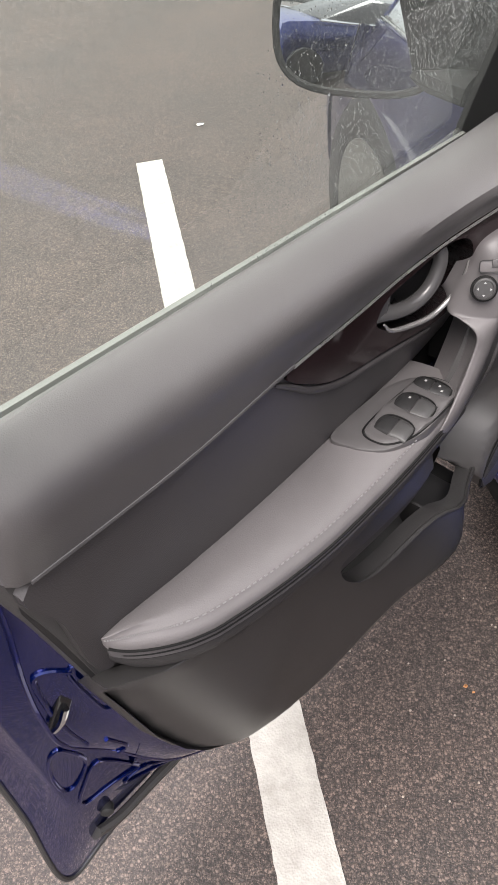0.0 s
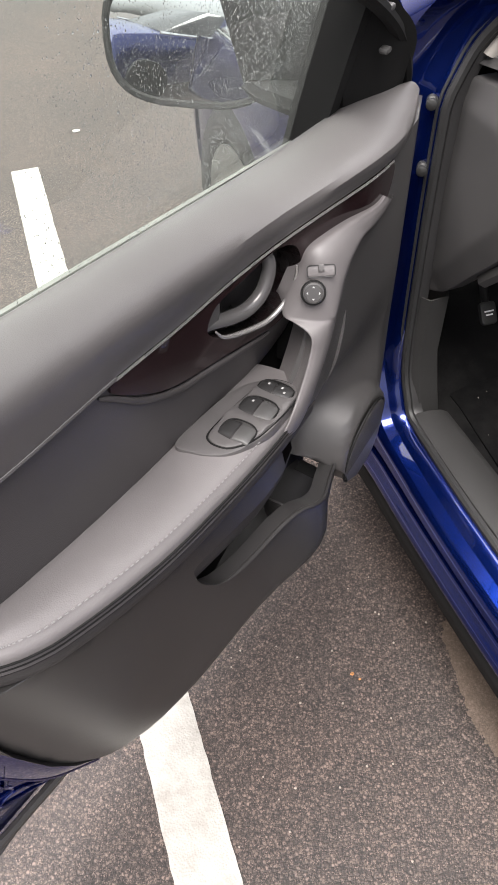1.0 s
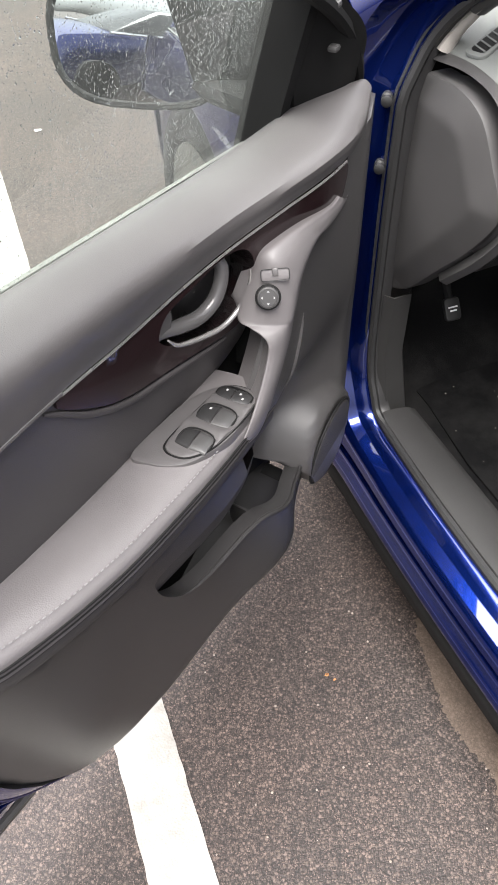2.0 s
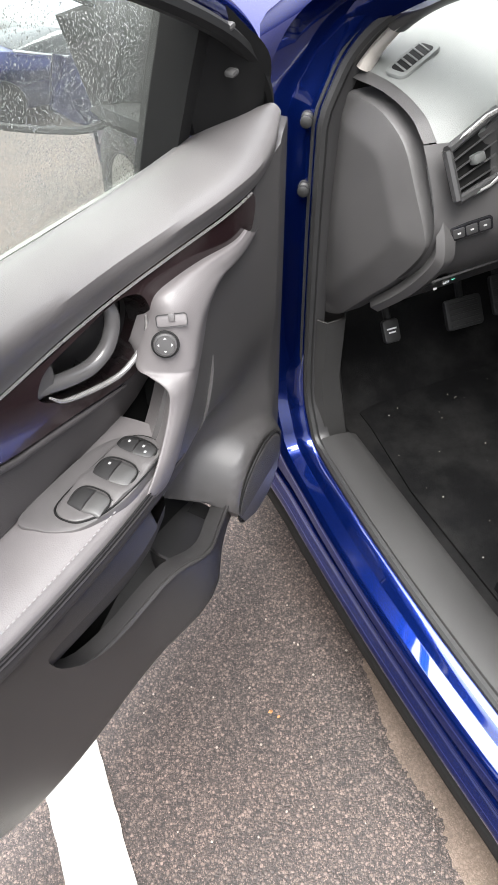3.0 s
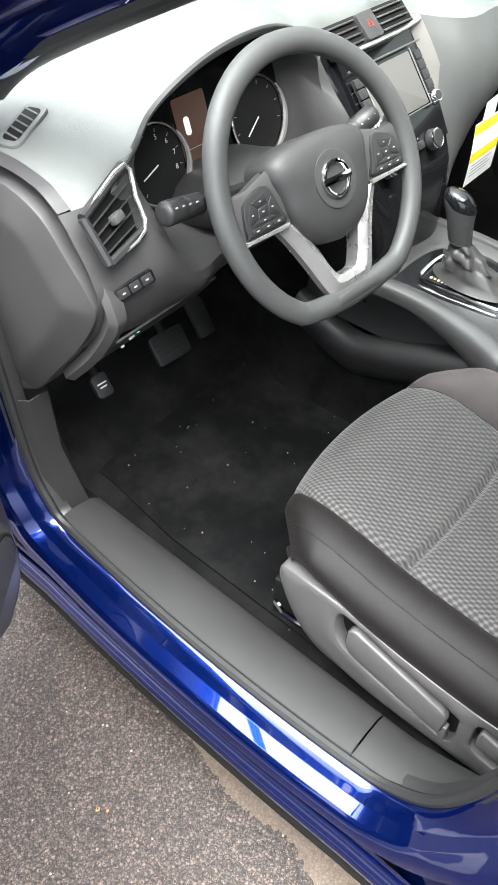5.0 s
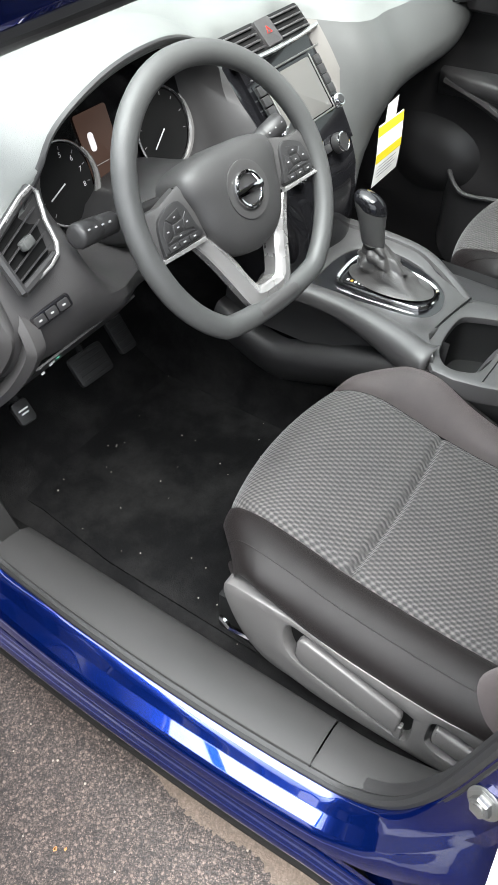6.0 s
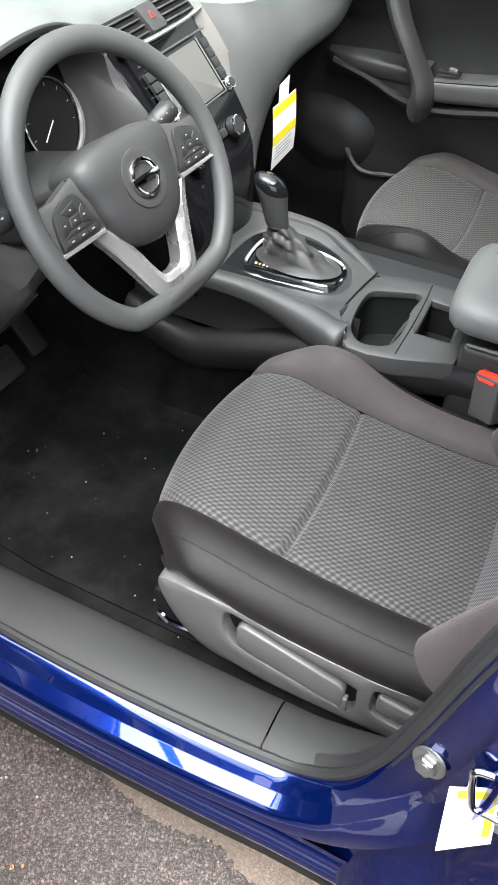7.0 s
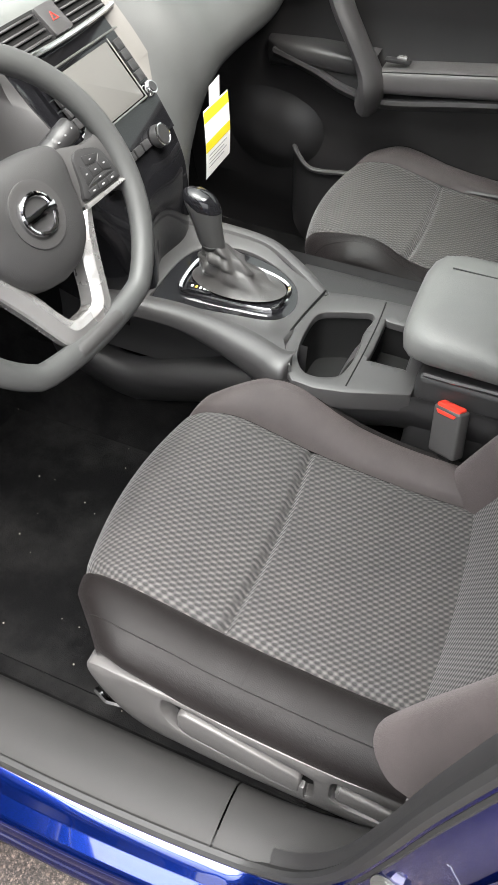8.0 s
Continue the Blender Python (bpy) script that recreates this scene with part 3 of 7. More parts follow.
for z in np.linspace(0.30, 1.18, 16):
    y_in = float(np.interp(z, [0.30, 0.40, 0.455, 0.56, 0.70, 0.85, 1.05, 1.2], [-0.09, -0.12, -0.165, -0.205, -0.228, -0.248, -0.285, -0.32]))
    cols.append([(-0.034 + bow(y_in, z), y_in, z), (-0.04 + bow(0, z), y_in - 0.03, z), (-0.052 + bow(0, z), y_in - 0.06, z), (-0.095 + bow(0, z), y_in - 0.075, z), (-0.108 + bow(0, z), y_in - 0.10, z), (-0.112 + bow(0, z), -1.5, z)])
pillar.free()
bm.free()
part("rear_flank", loft(cols), PAINT, car_body, "metallic blue rear pillar and rear door skin", sharp=60)

# closed shell: roof, far side, tail, bonnet and wings (blue outside)
roof = [[(CX + sx * (0.60 - 0.0 * abs(y)), y, z - 0.05 * sx * sx) for sx in (-1, -0.6, 0, 0.6, 1)] for y, z in ((0.03, 1.525), (-0.12, 1.55), (-0.4, 1.57), (-1.2, 1.56), (-1.9, 1.46))]
part("roof", slab(roof, 0.03), PAINT, car_body, "blue roof panel")
part("headliner", loft([[(x, y, z - 0.045) for x, y, z in r] for r in roof]), LINER, car_body, "light grey headliner")
# roof rail over the opening, joining the frame to the roof
rail = [[(0.075 + bow(y, z), y, z) for y, z in RING[43:70]], ]
hood = [[(CX + sx * 0.80, y, z - 0.10 * abs(sx) ** 3) for sx in np.linspace(-1, 1, 13)] for y, z in ((1.06, 1.045), (1.25, 1.03), (1.6, 0.99), (1.95, 0.9), (2.15, 0.78))]
part("bonnet", slab(hood, 0.02), PAINT, car_body, "blue bonnet")
arch = lambda y: 0.33 + math.sqrt(max(0.0, 0.38 ** 2 - (y - 1.53) ** 2))
for s in (-1, 1):
    m = facing((CX + s * 0.72, 1.53, 0.335), (s, 0, 0))
    wheel = part("front_wheel", spin([(0, 0.09), (0.10, 0.10), (0.22, 0.085), (0.235, 0.10), (0.25, 0.11), (0.31, 0.108), (0.332, 0.09), (0.335, -0.09), (0.2, -0.1)], m, 40), RUBBER, car_body, "black front tyre")
    part("wheel_disc", spin([(0, 0.101), (0.10, 0.106), (0.20, 0.10), (0.232, 0.104), (0.232, 0.09), (0, 0.09)], m, 30), STEEL, wheel, "dull silver wheel disc")
    wing = [[(CX + s * (x - s_in), y, z) for x, z in ((0.66, zt), (0.74, zt - 0.012), (0.79, zt - 0.05), (0.83, zt - 0.13), (0.85, zt - 0.24), (0.855, max(0.5, arch(y) + 0.02)), (0.85, max(0.30, arch(y))))] for y, zt, s_in in [(q_, 1.075 - 0.09 * (q_ - 0.775) - 0.10 * max(0, q_ - 1.3) ** 2, 0.75 * max(0, q_ - 1.75) ** 1.6) for q_ in np.linspace(0.775, 2.2, 30)]]
    part("front_wing", slab(wing, 0.01), PAINT, car_body, "blue front wing")
    # windscreen pillar
    lay = ((0.70, 0.80, 1.06), (0.665, 0.66, 1.16), (0.62, 0.45, 1.29), (0.575, 0.2, 1.42), (0.56, 0.0, 1.50), (0.56, -0.5, 1.53)) if s > 0 else ((0.765, 0.86, 1.04), (0.735, 0.735, 1.13), (0.675, 0.50, 1.275), (0.615, 0.24, 1.40), (0.575, 0.0, 1.485), (0.56, -0.5, 1.53))
    col = tube([(CX + s * a, y, z) for a, y, z in lay], 0.045, 10, squash=(0.8, 1.1))
    part("screen_pillar", col, PAINT, car_body, "blue windscreen pillar")
    lin = [(0.655, 0.76, 1.07), (0.625, 0.64, 1.15), (0.585, 0.45, 1.265), (0.54, 0.2, 1.395), (0.53, 0.0, 1.47)]
    if s < 0:
        lin = [(CX - 0.034 - bow(y, z), y - 0.004, z + 0.004) for y, z in ((0.696, 1.055), (0.690, 1.08), (0.655, 1.125), (0.585, 1.172), (0.40, 1.258), (0.20, 1.345), (0.0, 1.41))]
    run = spline([(CX + s * a, y, z) for a, y, z in lin], 4)
    if s < 0:
        part("pillar_foot", tube(run[:9], lambda t: 0.015 - 0.004 * t, 10, squash=(1.4, 0.8)), BEIGE, car_body, "pale lining at the foot of the pillar")
        run = run[7:]
    part("pillar_cover", tube(run, 0.014 if s < 0 else 0.042, 10, squash=(1.5, 0.8)), PLASTIC_GREY if s < 0 else BEIGE, car_body, "grey pillar cover" if s < 0 else "pale fabric pillar cover")
screen = loft([[(CX + sx * w, y, z + 0.03 * (1 - sx * sx)) for sx in np.linspace(-1, 1, 9)] for w, y, z in ((0.68, 1.06, 1.05), (0.63, 0.68, 1.24), (0.58, 0.32, 1.40), (0.56, 0.03, 1.49))])
ws = part("windscreen", screen, WINDSCREEN, car_body, "clear windscreen glass")
ws.visible_shadow = False
part("tail_panel", slab([[(CX + sx * 0.78, y, z) for sx in (-1, 0, 1)] for y, z in ((-1.9, 1.46), (-2.05, 1.1), (-2.1, 0.3))], 0.03), PAINT, car_body, "blue tailgate")
# dark cloth closing the cabin behind the seats
part("rear_trim", rbox(CX, -0.95, 0.85, 1.36, 0.08, 1.1, 0.02), CLOTH, car_body, "charcoal cloth rear seat back")
part("near_rear_side", rbox(0.03, -1.1, 0.72, 0.06, 1.55, 0.82, 0.02), PLASTIC_DARK, car_body, "dark inner side trim behind the pillar")
part("far_rear_side", rbox(1.53, -1.1, 0.72, 0.06, 1.55, 0.82, 0.02), PLASTIC_DARK, car_body, "dark inner side trim behind the pillar")
# rear side glass, far flank and rear wheels
for s in (-1, 1):
    part("rear_side_glass", slab([[(CX + s * a, y, z) for a, z in ((0.80, 1.0), (0.74, 1.18), (0.60, 1.50))] for y in (-0.42, -1.0, -1.95)], 0.005), GLOSS_BLACK, car_body, "dark privacy side glass")
    m = facing((CX + s * 0.72, -1.12, 0.335), (s, 0, 0))
    wheel = part("rear_wheel", spin([(0, 0.09), (0.10, 0.10), (0.22, 0.085), (0.235, 0.10), (0.25, 0.11), (0.31, 0.108), (0.332, 0.09), (0.335, -0.09), (0.2, -0.1)], m, 40), RUBBER, car_body, "black rear tyre")
    part("wheel_disc", spin([(0, 0.101), (0.10, 0.106), (0.20, 0.10), (0.232, 0.104), (0.232, 0.09), (0, 0.09)], m, 30), STEEL, wheel, "dull silver wheel disc")
part("far_flank", slab([[(1.64, y, z) for z in (0.27, 0.6, 0.9, 1.02)] for y in np.linspace(-0.52, -2.05, 8)], 0.02), PAINT, car_body, "metallic blue rear side panel")
part("tail_glass", slab([[(CX + sx * 0.66, y, z) for sx in (-1, 0, 1)] for y, z in ((-1.92, 1.44), (-2.06, 1.1))], 0.005), GLOSS_BLACK, car_body, "dark tailgate glass")
# inner pillar cover behind the seat
bp = slab([[(0.03 + 0.10 * k, -0.20 - 0.03 * k - 0.16 * max(0, z - 0.4), z) for k in (0, 0.5, 1.0)] + [(0.13, -0.33 - 0.16 * max(0, z - 0.4), z)] for z in (0.45, 0.6, 0.9, 1.2, 1.5)], -0.004)
part("pillar_trim", bp, PLASTIC_GREY, car_body, "grey plastic centre pillar trim")

# floor, footwell and tunnel carpet
fl = []
for y, zc in ((-0.9, 0.33), (-0.3, 0.325), (0.1, 0.325), (0.5, 0.325), (0.72, 0.33), (0.86, 0.40), (1.0, 0.52), (1.08, 0.70), (1.1, 0.98)):
    fl.append([(0.085, y, zc + 0.03), (0.11, y, zc + 0.002), (0.2, y, zc), (0.45, y, zc), (0.60, y, zc + 0.005), (0.64, y, zc + 0.05), (0.655, y, max(zc + 0.12, 0.50)), (0.90, y, max(zc + 0.12, 0.50)), (0.92, y, zc + 0.05), (0.96, y, zc), (1.2, y, zc), (1.46, y, zc)])
part("carpet", loft(fl), CARPET, car_body, "black carpet dusted with pale footmarks")
rng = random.Random(9)
bm = bmesh.new()
for k in range(60):
    x, y = rng.uniform(0.12, 0.6), rng.uniform(0.1, 0.72)
    bmesh.ops.create_icosphere(bm, subdivisions=1, radius=rng.uniform(0.0007, 0.0018), matrix=pose(x, y, 0.3385 + 0.0015, 0, 0, 0))
crumbs = part("crumbs", bm, CRUMB, None)
tagged(crumbs, "pale crumbs scattered on the black floor mat", "crumbs", kind="stuff")

floor_mat = part("floor_mat", slab([[(0.135 + 0.02 * (y > 0.6), y, 0.334), (0.2, y, 0.336), (0.4, y, 0.336), (0.585, y, 0.336), (0.60, y, 0.340)] for y in (0.12, 0.3, 0.5, 0.68, 0.74)], 0.006), CARPET, None)
tagged(floor_mat, "black carpet floor mat with pale dusty footprints", "floor mat")

# ---- driver's door, swung open; its own frame: u along the door from the hinge, v towards the cabin, z up ----
belt = lambda u: 1.043 + 0.131 * (u - 0.253)
pad_lip = table([(0.13, 0.108, 1.070), (0.18, 0.124, 1.056), (0.235, 0.130, 1.048), (0.30, 0.128, 1.049), (0.38, 0.110, 1.045), (0.45, 0.086, 1.033), (0.52, 0.070, 1.024), (0.60, 0.062, 1.020), (0.70, 0.060, 1.028), (0.84, 0.060, 1.037), (0.985, 0.050, 1.045)])
pad_brow = table([(0.13, 0.112, 1.083), (0.18, 0.124, 1.080), (0.235, 0.132, 1.077), (0.30, 0.131, 1.079), (0.38, 0.117, 1.077), (0.45, 0.097, 1.071), (0.52, 0.086, 1.070), (0.70, 0.079, 1.088), (0.985, 0.068, 1.118)])
pad_top = table([(0.13, 0.104, 1.089), (0.18, 0.085, 1.091), (0.23, 0.066, 1.090), (0.30, 0.056, 1.086), (0.40, 0.050, 1.085), (0.50, 0.048, 1.090), (0.70, 0.046, 1.114), (0.985, 0.040, 1.146)])
arm_z = table([(0.40, 0.829), (0.46, 0.836), (0.56, 0.846), (0.65, 0.857), (0.75, 0.872), (0.85, 0.892), (0.965, 0.922)])
arm_v = table([(0.40, 0.126), (0.50, 0.130), (0.65, 0.128), (0.75, 0.122), (0.85, 0.107), (0.92, 0.091), (0.952, 0.078), (0.965, 0.070)])
low_z = table([(0.24, 0.47), (0.29, 0.50), (0.36, 0.525), (0.438, 0.54), (0.48, 0.53), (0.58, 0.50), (0.70, 0.452), (0.79, 0.446), (0.86, 0.495), (0.912, 0.60), (0.95, 0.74), (0.97, 0.85)])
low_v = table([(0.24, 0.10), (0.29, 0.112), (0.36, 0.134), (0.436, 0.163), (0.55, 0.130), (0.70, 0.090), (0.80, 0.062), (0.864, 0.045), (0.93, 0.036), (0.97, 0.034)])


def mid_v(u, z):
    """The door's inner face between the pad's lip and the armrest."""
    lv, lz = pad_lip(u)
    az = float(arm_z(u)[0])
    t = min(1.0, max(0.0, (lz - z) / max(0.02, lz - az)))
    return float(lv - 0.003 - (lv - 0.050) * t * t)


def lower_v(u, z):
    lz, lv = float(low_z(u)[0]), float(low_v(u)[0])
    top, tv = float(arm_z(u)[0]) - 0.06, float(arm_v(u)[0]) - 0.010
    t = min(1.0, max(0.0, (z - lz) / max(0.05, top - lz)))
    swell = 0.016 * math.exp(-((u - 0.84) / 0.07) ** 2) * math.sin(math.pi * t ** 0.65)
    return lv * (1 - t) + tv * t + 0.004 * math.sin(math.pi * t) + swell


# painted shell: outline swept through the door's thickness
SHELL = [(0.03, 1.02), (0.012, 0.9), (0.01, 0.6), (0.02, 0.38), (0.05, 0.30), (0.12, 0.275), (0.5, 0.268), (0.86, 0.264), (0.955, 0.266), (0.995, 0.285), (1.008, 0.33), (1.010, 0.42), (1.008, 0.6), (1.003, 0.8), (0.996, 0.95), (0.992, 1.08), (0.985, 1.118), (0.5, 1.062), (0.2, 1.02)]
outline = spline(SHELL, 6, closed=True)
mid = np.array([0.5, 0.65])


def ring(v, grow):
    out = []
    n = len(outline)
    for i in range(n):
        d = outline[(i + 1) % n] - outline[i - 1]
        d /= max(1e-6, np.linalg.norm(d))
        o = np.array([d[1], -d[0]])
        if o @ (outline[i] - mid) < 0:
            o = -o
        p = outline[i] + o * (grow if p_low(outline[i]) else 0)
        p[1] = max(p[1], 0.27 + 3.2 * max(0.0, v + 0.10))
        k = min(1.0, max(0.0, (p[1] - 0.70) / 0.36))
        k = k * k * (3 - 2 * k)
        out.append((p[0], v * (1 - k) + (-0.014 if v < -0.014 else min(v, 0.004)) * k, p[1]))
    return out


def p_low(p):
    return p[1] < 1.0


car_door = part("driver_door", loft([ring(-0.116, 0.040), ring(-0.114, 0.054), ring(-0.109, 0.058), ring(-0.106, 0.050), ring(-0.104, -0.05), ring(-0.05, -0.10), ring(0.0, -0.13)], closed=True, caps=True), PAINT, car_body, "open metallic blue driver's door with grey leatherette trim", local=True)
car_door.matrix_basis = car_body.matrix_basis.inverted() @ pose(-0.10, 0.746, 0, 0, 0, 219.2)
# grey backing border of the trim panel, seen along the shut face
border = [(0.985, 1.06), (0.980, 1.01), (0.966, 0.945), (0.940, 0.80), (0.902, 0.622), (0.856, 0.506), (0.79, 0.452)]
bs = spline(border, 6)
part("panel_border", loft([[(u - 0.045, 0.030, z + 0.012), (u - 0.012, 0.036, z + 0.003), (u, 0.038, z), (u + 0.012, 0.036, z - 0.004), (u + 0.018, 0.026, z - 0.006), (u + 0.018, 0.0, z - 0.006)] for u, z in bs]), PLASTIC, car_door, "grey plastic panel border", local=True)

# shut face: a plateau by the panel border, a step, a ledge, and a flange that flares out to the skin's hem
CB = [(0.992, 0.014, 1.07), (0.978, 0.012, 0.985), (0.957, 0.012, 0.850), (0.942, 0.012, 0.750), (0.930, 0.012, 0.680), (0.903, 0.012, 0.545), (0.872, 0.010, 0.455), (0.840, 0.008, 0.405)]
CM = [(0.988, -0.018, 1.07), (0.990, -0.018, 0.940), (1.003, -0.018, 0.842), (1.007, -0.018, 0.770), (1.001, -0.018, 0.695), (0.961, -0.018, 0.598), (0.898, -0.018, 0.430), (0.816, -0.018, 0.305)]
CF = [(1.036, -0.055, 1.07), (1.036, -0.055, 0.900), (1.034, -0.055, 0.800), (1.032, -0.055, 0.720), (1.029, -0.055, 0.640), (1.020, -0.055, 0.482), (0.960, -0.055, 0.408), (0.860, -0.055, 0.330)]
CO = [(1.052, -0.104, 1.07), (1.058, -0.105, 0.90), (1.060, -0.105, 0.75), (1.062, -0.105, 0.62), (1.067, -0.105, 0.46), (1.079, -0.106, 0.212), (1.000, -0.106, 0.192), (0.83, -0.106, 0.205)]
cb, cm, cf, co = (spline(c_, 8) for c_ in (CB, CM, CF, CO))
drop_ = np.array([-0.001, -0.014, -0.014])
face_rows = []
for a, b, c_, d in zip(cb, cm, cf, co):
    e_ = b + drop_
    face_rows.append([a + np.array([-0.02, 0.004, 0.01]), a, a * 0.5 + b * 0.5 + np.array([0, 0.001, 0]), b * 0.93 + a * 0.07, b, b * 0.6 + e_ * 0.4 + np.array([0.001, 0, 0]), e_, e_ * 0.94 + c_ * 0.06, e_ * 0.5 + c_ * 0.5, e_ * 0.06 + c_ * 0.94, c_, c_ * 0.93 + d * 0.07 + np.array([-0.002, 0, -0.004]), c_ * 0.5 + d * 0.5 + np.array([-0.002, 0, -0.004]), d])
shut_face = part("shut_face", loft(face_rows), PAINT, car_door, "glossy blue pressed steel shut face", local=True, sharp=50)
part("skin_hem", tube(co, 0.0045, 8), PLASTIC_GREY, car_door, "grey sealed hem of the door skin", local=True)
part("face_ledge", tube([p + np.array([0.0, -0.002, 0.0]) for p in cm[6:]], 0.0034, 8), PAINT, car_door, "rounded ledge in blue steel", local=True)


def on_face(s_, k, h=0.001):
    """A place on the shut face: s_ along its lines, k from 0 to 1 over the plateau and from 1 to 2 over the ledge."""
    i = min(len(cb) - 2, max(0, int(s_ * 8)))
    f = s_ * 8 - i
    b_, m_, f_ = (line[i] * (1 - f) + line[i + 1] * f for line in (cb, cm, cf))
    p = b_ * (1 - k) + m_ * k if k <= 1 else (m_ + drop_) * (2 - k) + f_ * (k - 1)
    return p + np.array([0.4, 0.9, 0.15]) * h


latch_at = facing((0.990, -0.010, 0.777), (0.30, 0.95, 0.05)) @ pose(0, 0, 0, 0, 0, -29)
latch = part("latch", plate(rrect(0.017, 0.054, 0.008), latch_at, 0.0035, 0.001), GLOSS_BLACK, car_door, "black latch slot", local=True)
part("latch_hook", tube(spline([latch_at @ Vector(p) for p in ((-0.002, -0.026, 0.003), (0.0, -0.012, 0.007), (0.001, 0.006, 0.006))], 4), 0.0042, 8), CHROME, car_door, "bright steel latch hook", local=True)
for loop in ([(2.10, 0.18), (2.06, 0.30), (2.20, 0.36), (2.75, 0.32), (3.20, 0.28), (3.30, 0.20), (3.22, 0.10), (2.75, 0.14)],
             [(4.10, 1.20), (4.05, 1.55), (4.30, 1.86), (4.62, 1.86), (4.78, 1.60), (4.70, 1.22)],
             [(4.95, 1.22), (4.92, 1.60), (5.02, 1.90), (5.25, 1.86), (5.62, 1.40), (5.66, 1.20)],
             [(5.85, 1.22), (5.75, 1.50), (5.85, 1.70), (6.25, 1.45), (6.30, 1.20)]):
    part("pressed_ridge", tube([on_face(a, b) for a, b in spline(loop, 5, closed=True)], 0.0024, 8, closed=True), PAINT, car_door, "pressed ridge in blue steel", local=True)
part("pressed_ridge", tube(spline([on_face(a, b) for a, b in ((2.10, 0.30), (1.95, 0.60), (1.95, 0.84), (2.20, 0.88), (2.75, 0.86), (3.5, 0.82), (4.2, 0.84))], 5), 0.0030, 8), PAINT, car_door, "pressed ridge in blue steel", local=True)
part("pressed_ridge", tube(spline([on_face(a, b) for a, b in ((4.3, 0.62), (4.75, 0.60), (4.95, 0.80), (5.05, 0.97))], 5), 0.0026, 8), PAINT, car_door, "pressed ridge in blue steel", local=True)
part("door_stop", spin([(0, 0), (0.009, 0), (0.010, 0.003), (0.009, 0.012), (0.006, 0.014), (0, 0.014)], facing((0.985, -0.064, 0.385), (0.6, 0.75, 0.2)), 16), RUBBER, car_door, "grey rubber door stop", local=True)
part("lower_strip", tube(spline([(1.015, -0.074, 0.318), (0.98, -0.070, 0.300), (0.92, -0.068, 0.288), (0.80, -0.066, 0.268), (0.5, -0.066, 0.262), (0.2, -0.066, 0.262)], 5), 0.013, 8, squash=(0.6, 1.2)), PLASTIC_GREY, car_door, "grey rubber lower weather strip", local=True)
part("panel_end", sheet([(0.925, 0.80), (0.965, 0.84), (0.994, 1.0), (0.99, 1.05), (0.955, 1.02), (0.93, 0.92)], lambda u, z: (u, 0.035, z), 0.03, (0, -0.02, 0)), PLASTIC_DARK, car_door, "dark end of the trim panel", local=True)

# window: glass, belt strip, frame
lean = lambda z: 0.33 * max(0.0, z - 1.0) ** 1.1
FRAME = [(0.085, 1.06), (0.12, 1.115), (0.18, 1.172), (0.27, 1.228), (0.42, 1.30), (0.60, 1.372), (0.78, 1.425), (0.92, 1.44), (0.99, 1.42), (1.00, 1.30), (0.995, 1.14)]
fr = spline(FRAME, 6)
fv = lambda u, z: 0.078 * max(0, 1 - u / 0.45) + lean(z)
part("frame_outer", tube([(u, fv(u, z) - 0.012, z + 0.004) for u, z in fr], 0.014, 10, squash=(0.9, 1.2)), PAINT, car_door, "blue window frame", local=True)
part("frame_inner", tube([(u + 0.008, fv(u, z) + 0.002, z - 0.010) for u, z in fr], 0.009, 8), BLACK, car_door, "matt black inner window frame", local=True)
pane = [(0.255, 1.02), (0.245, 1.205), (0.42, 1.285), (0.60, 1.358), (0.78, 1.41), (0.92, 1.425), (0.975, 1.40), (0.985, 1.30), (0.985, 1.105), (0.6, 1.06)]
pn = spline(pane, 4, closed=True)
gl = part("window_pane", sheet(pn, lambda u, z: (u, lean(z) - 0.012, z), 0.05, (0, -0.004, 0)), WINDOW, car_door, "wet greenish side window glass", local=True)
gl.visible_shadow = False
part("belt_strip", slab([[(u, 0.006, belt(u) - 0.006), (u, 0.005, belt(u) + 0.001), (u, 0.001, belt(u) + 0.002), (u, -0.004, belt(u) - 0.002)] for u in np.linspace(0.24, 0.985, 20)], 0.002), plain("pale_belt_rubber", (0.13, 0.133, 0.125), 0.5, bump=0.2), car_door, "pale grey window belt strip", local=True)
part("belt_gap", slab([[(u, 0.018, belt(u) - 0.012), (u, 0.010, belt(u) - 0.008)] for u in np.linspace(0.24, 0.985, 20)], 0.002), RUBBER, car_door, "black belt gap", local=True)
# divider bar and mirror triangle
part("divider_bar", loft([[(0.236 + 0.05 * (z - 1.08), lean(z) + a, z) for a in (-0.02, 0.03)] + [(0.262 + 0.05 * (z - 1.08), lean(z) + a, z) for a in (0.03, -0.02)] for z in (1.03, 1.10, 1.16, 1.225)], closed=True), BLACK, car_door, "black divider bar", local=True)
tri = [(0.232, 1.086), (0.243, 1.215), (0.20, 1.188), (0.15, 1.145), (0.115, 1.10), (0.108, 1.08), (0.16, 1.085)]
part("mirror_triangle", sheet(spline(tri, 5, closed=True), lambda u, z: (u, 0.045 + 0.25 * (0.25 - u) + 0.30 * (z - 1.08) + 0.02 * math.sin((u - 0.10) * 22), z), 0.02, (0, -0.02, 0)), BLACK, car_door, "matt black mirror triangle trim", local=True)
for u, v, z in ((0.220, 0.096, 1.152), (0.236, 0.101, 1.200)):
    part("trim_clip", rbox(u, v, z, 0.014, 0.012, 0.007, 0.003), PLASTIC_GREY, car_door, "small grey trim clip", local=True)

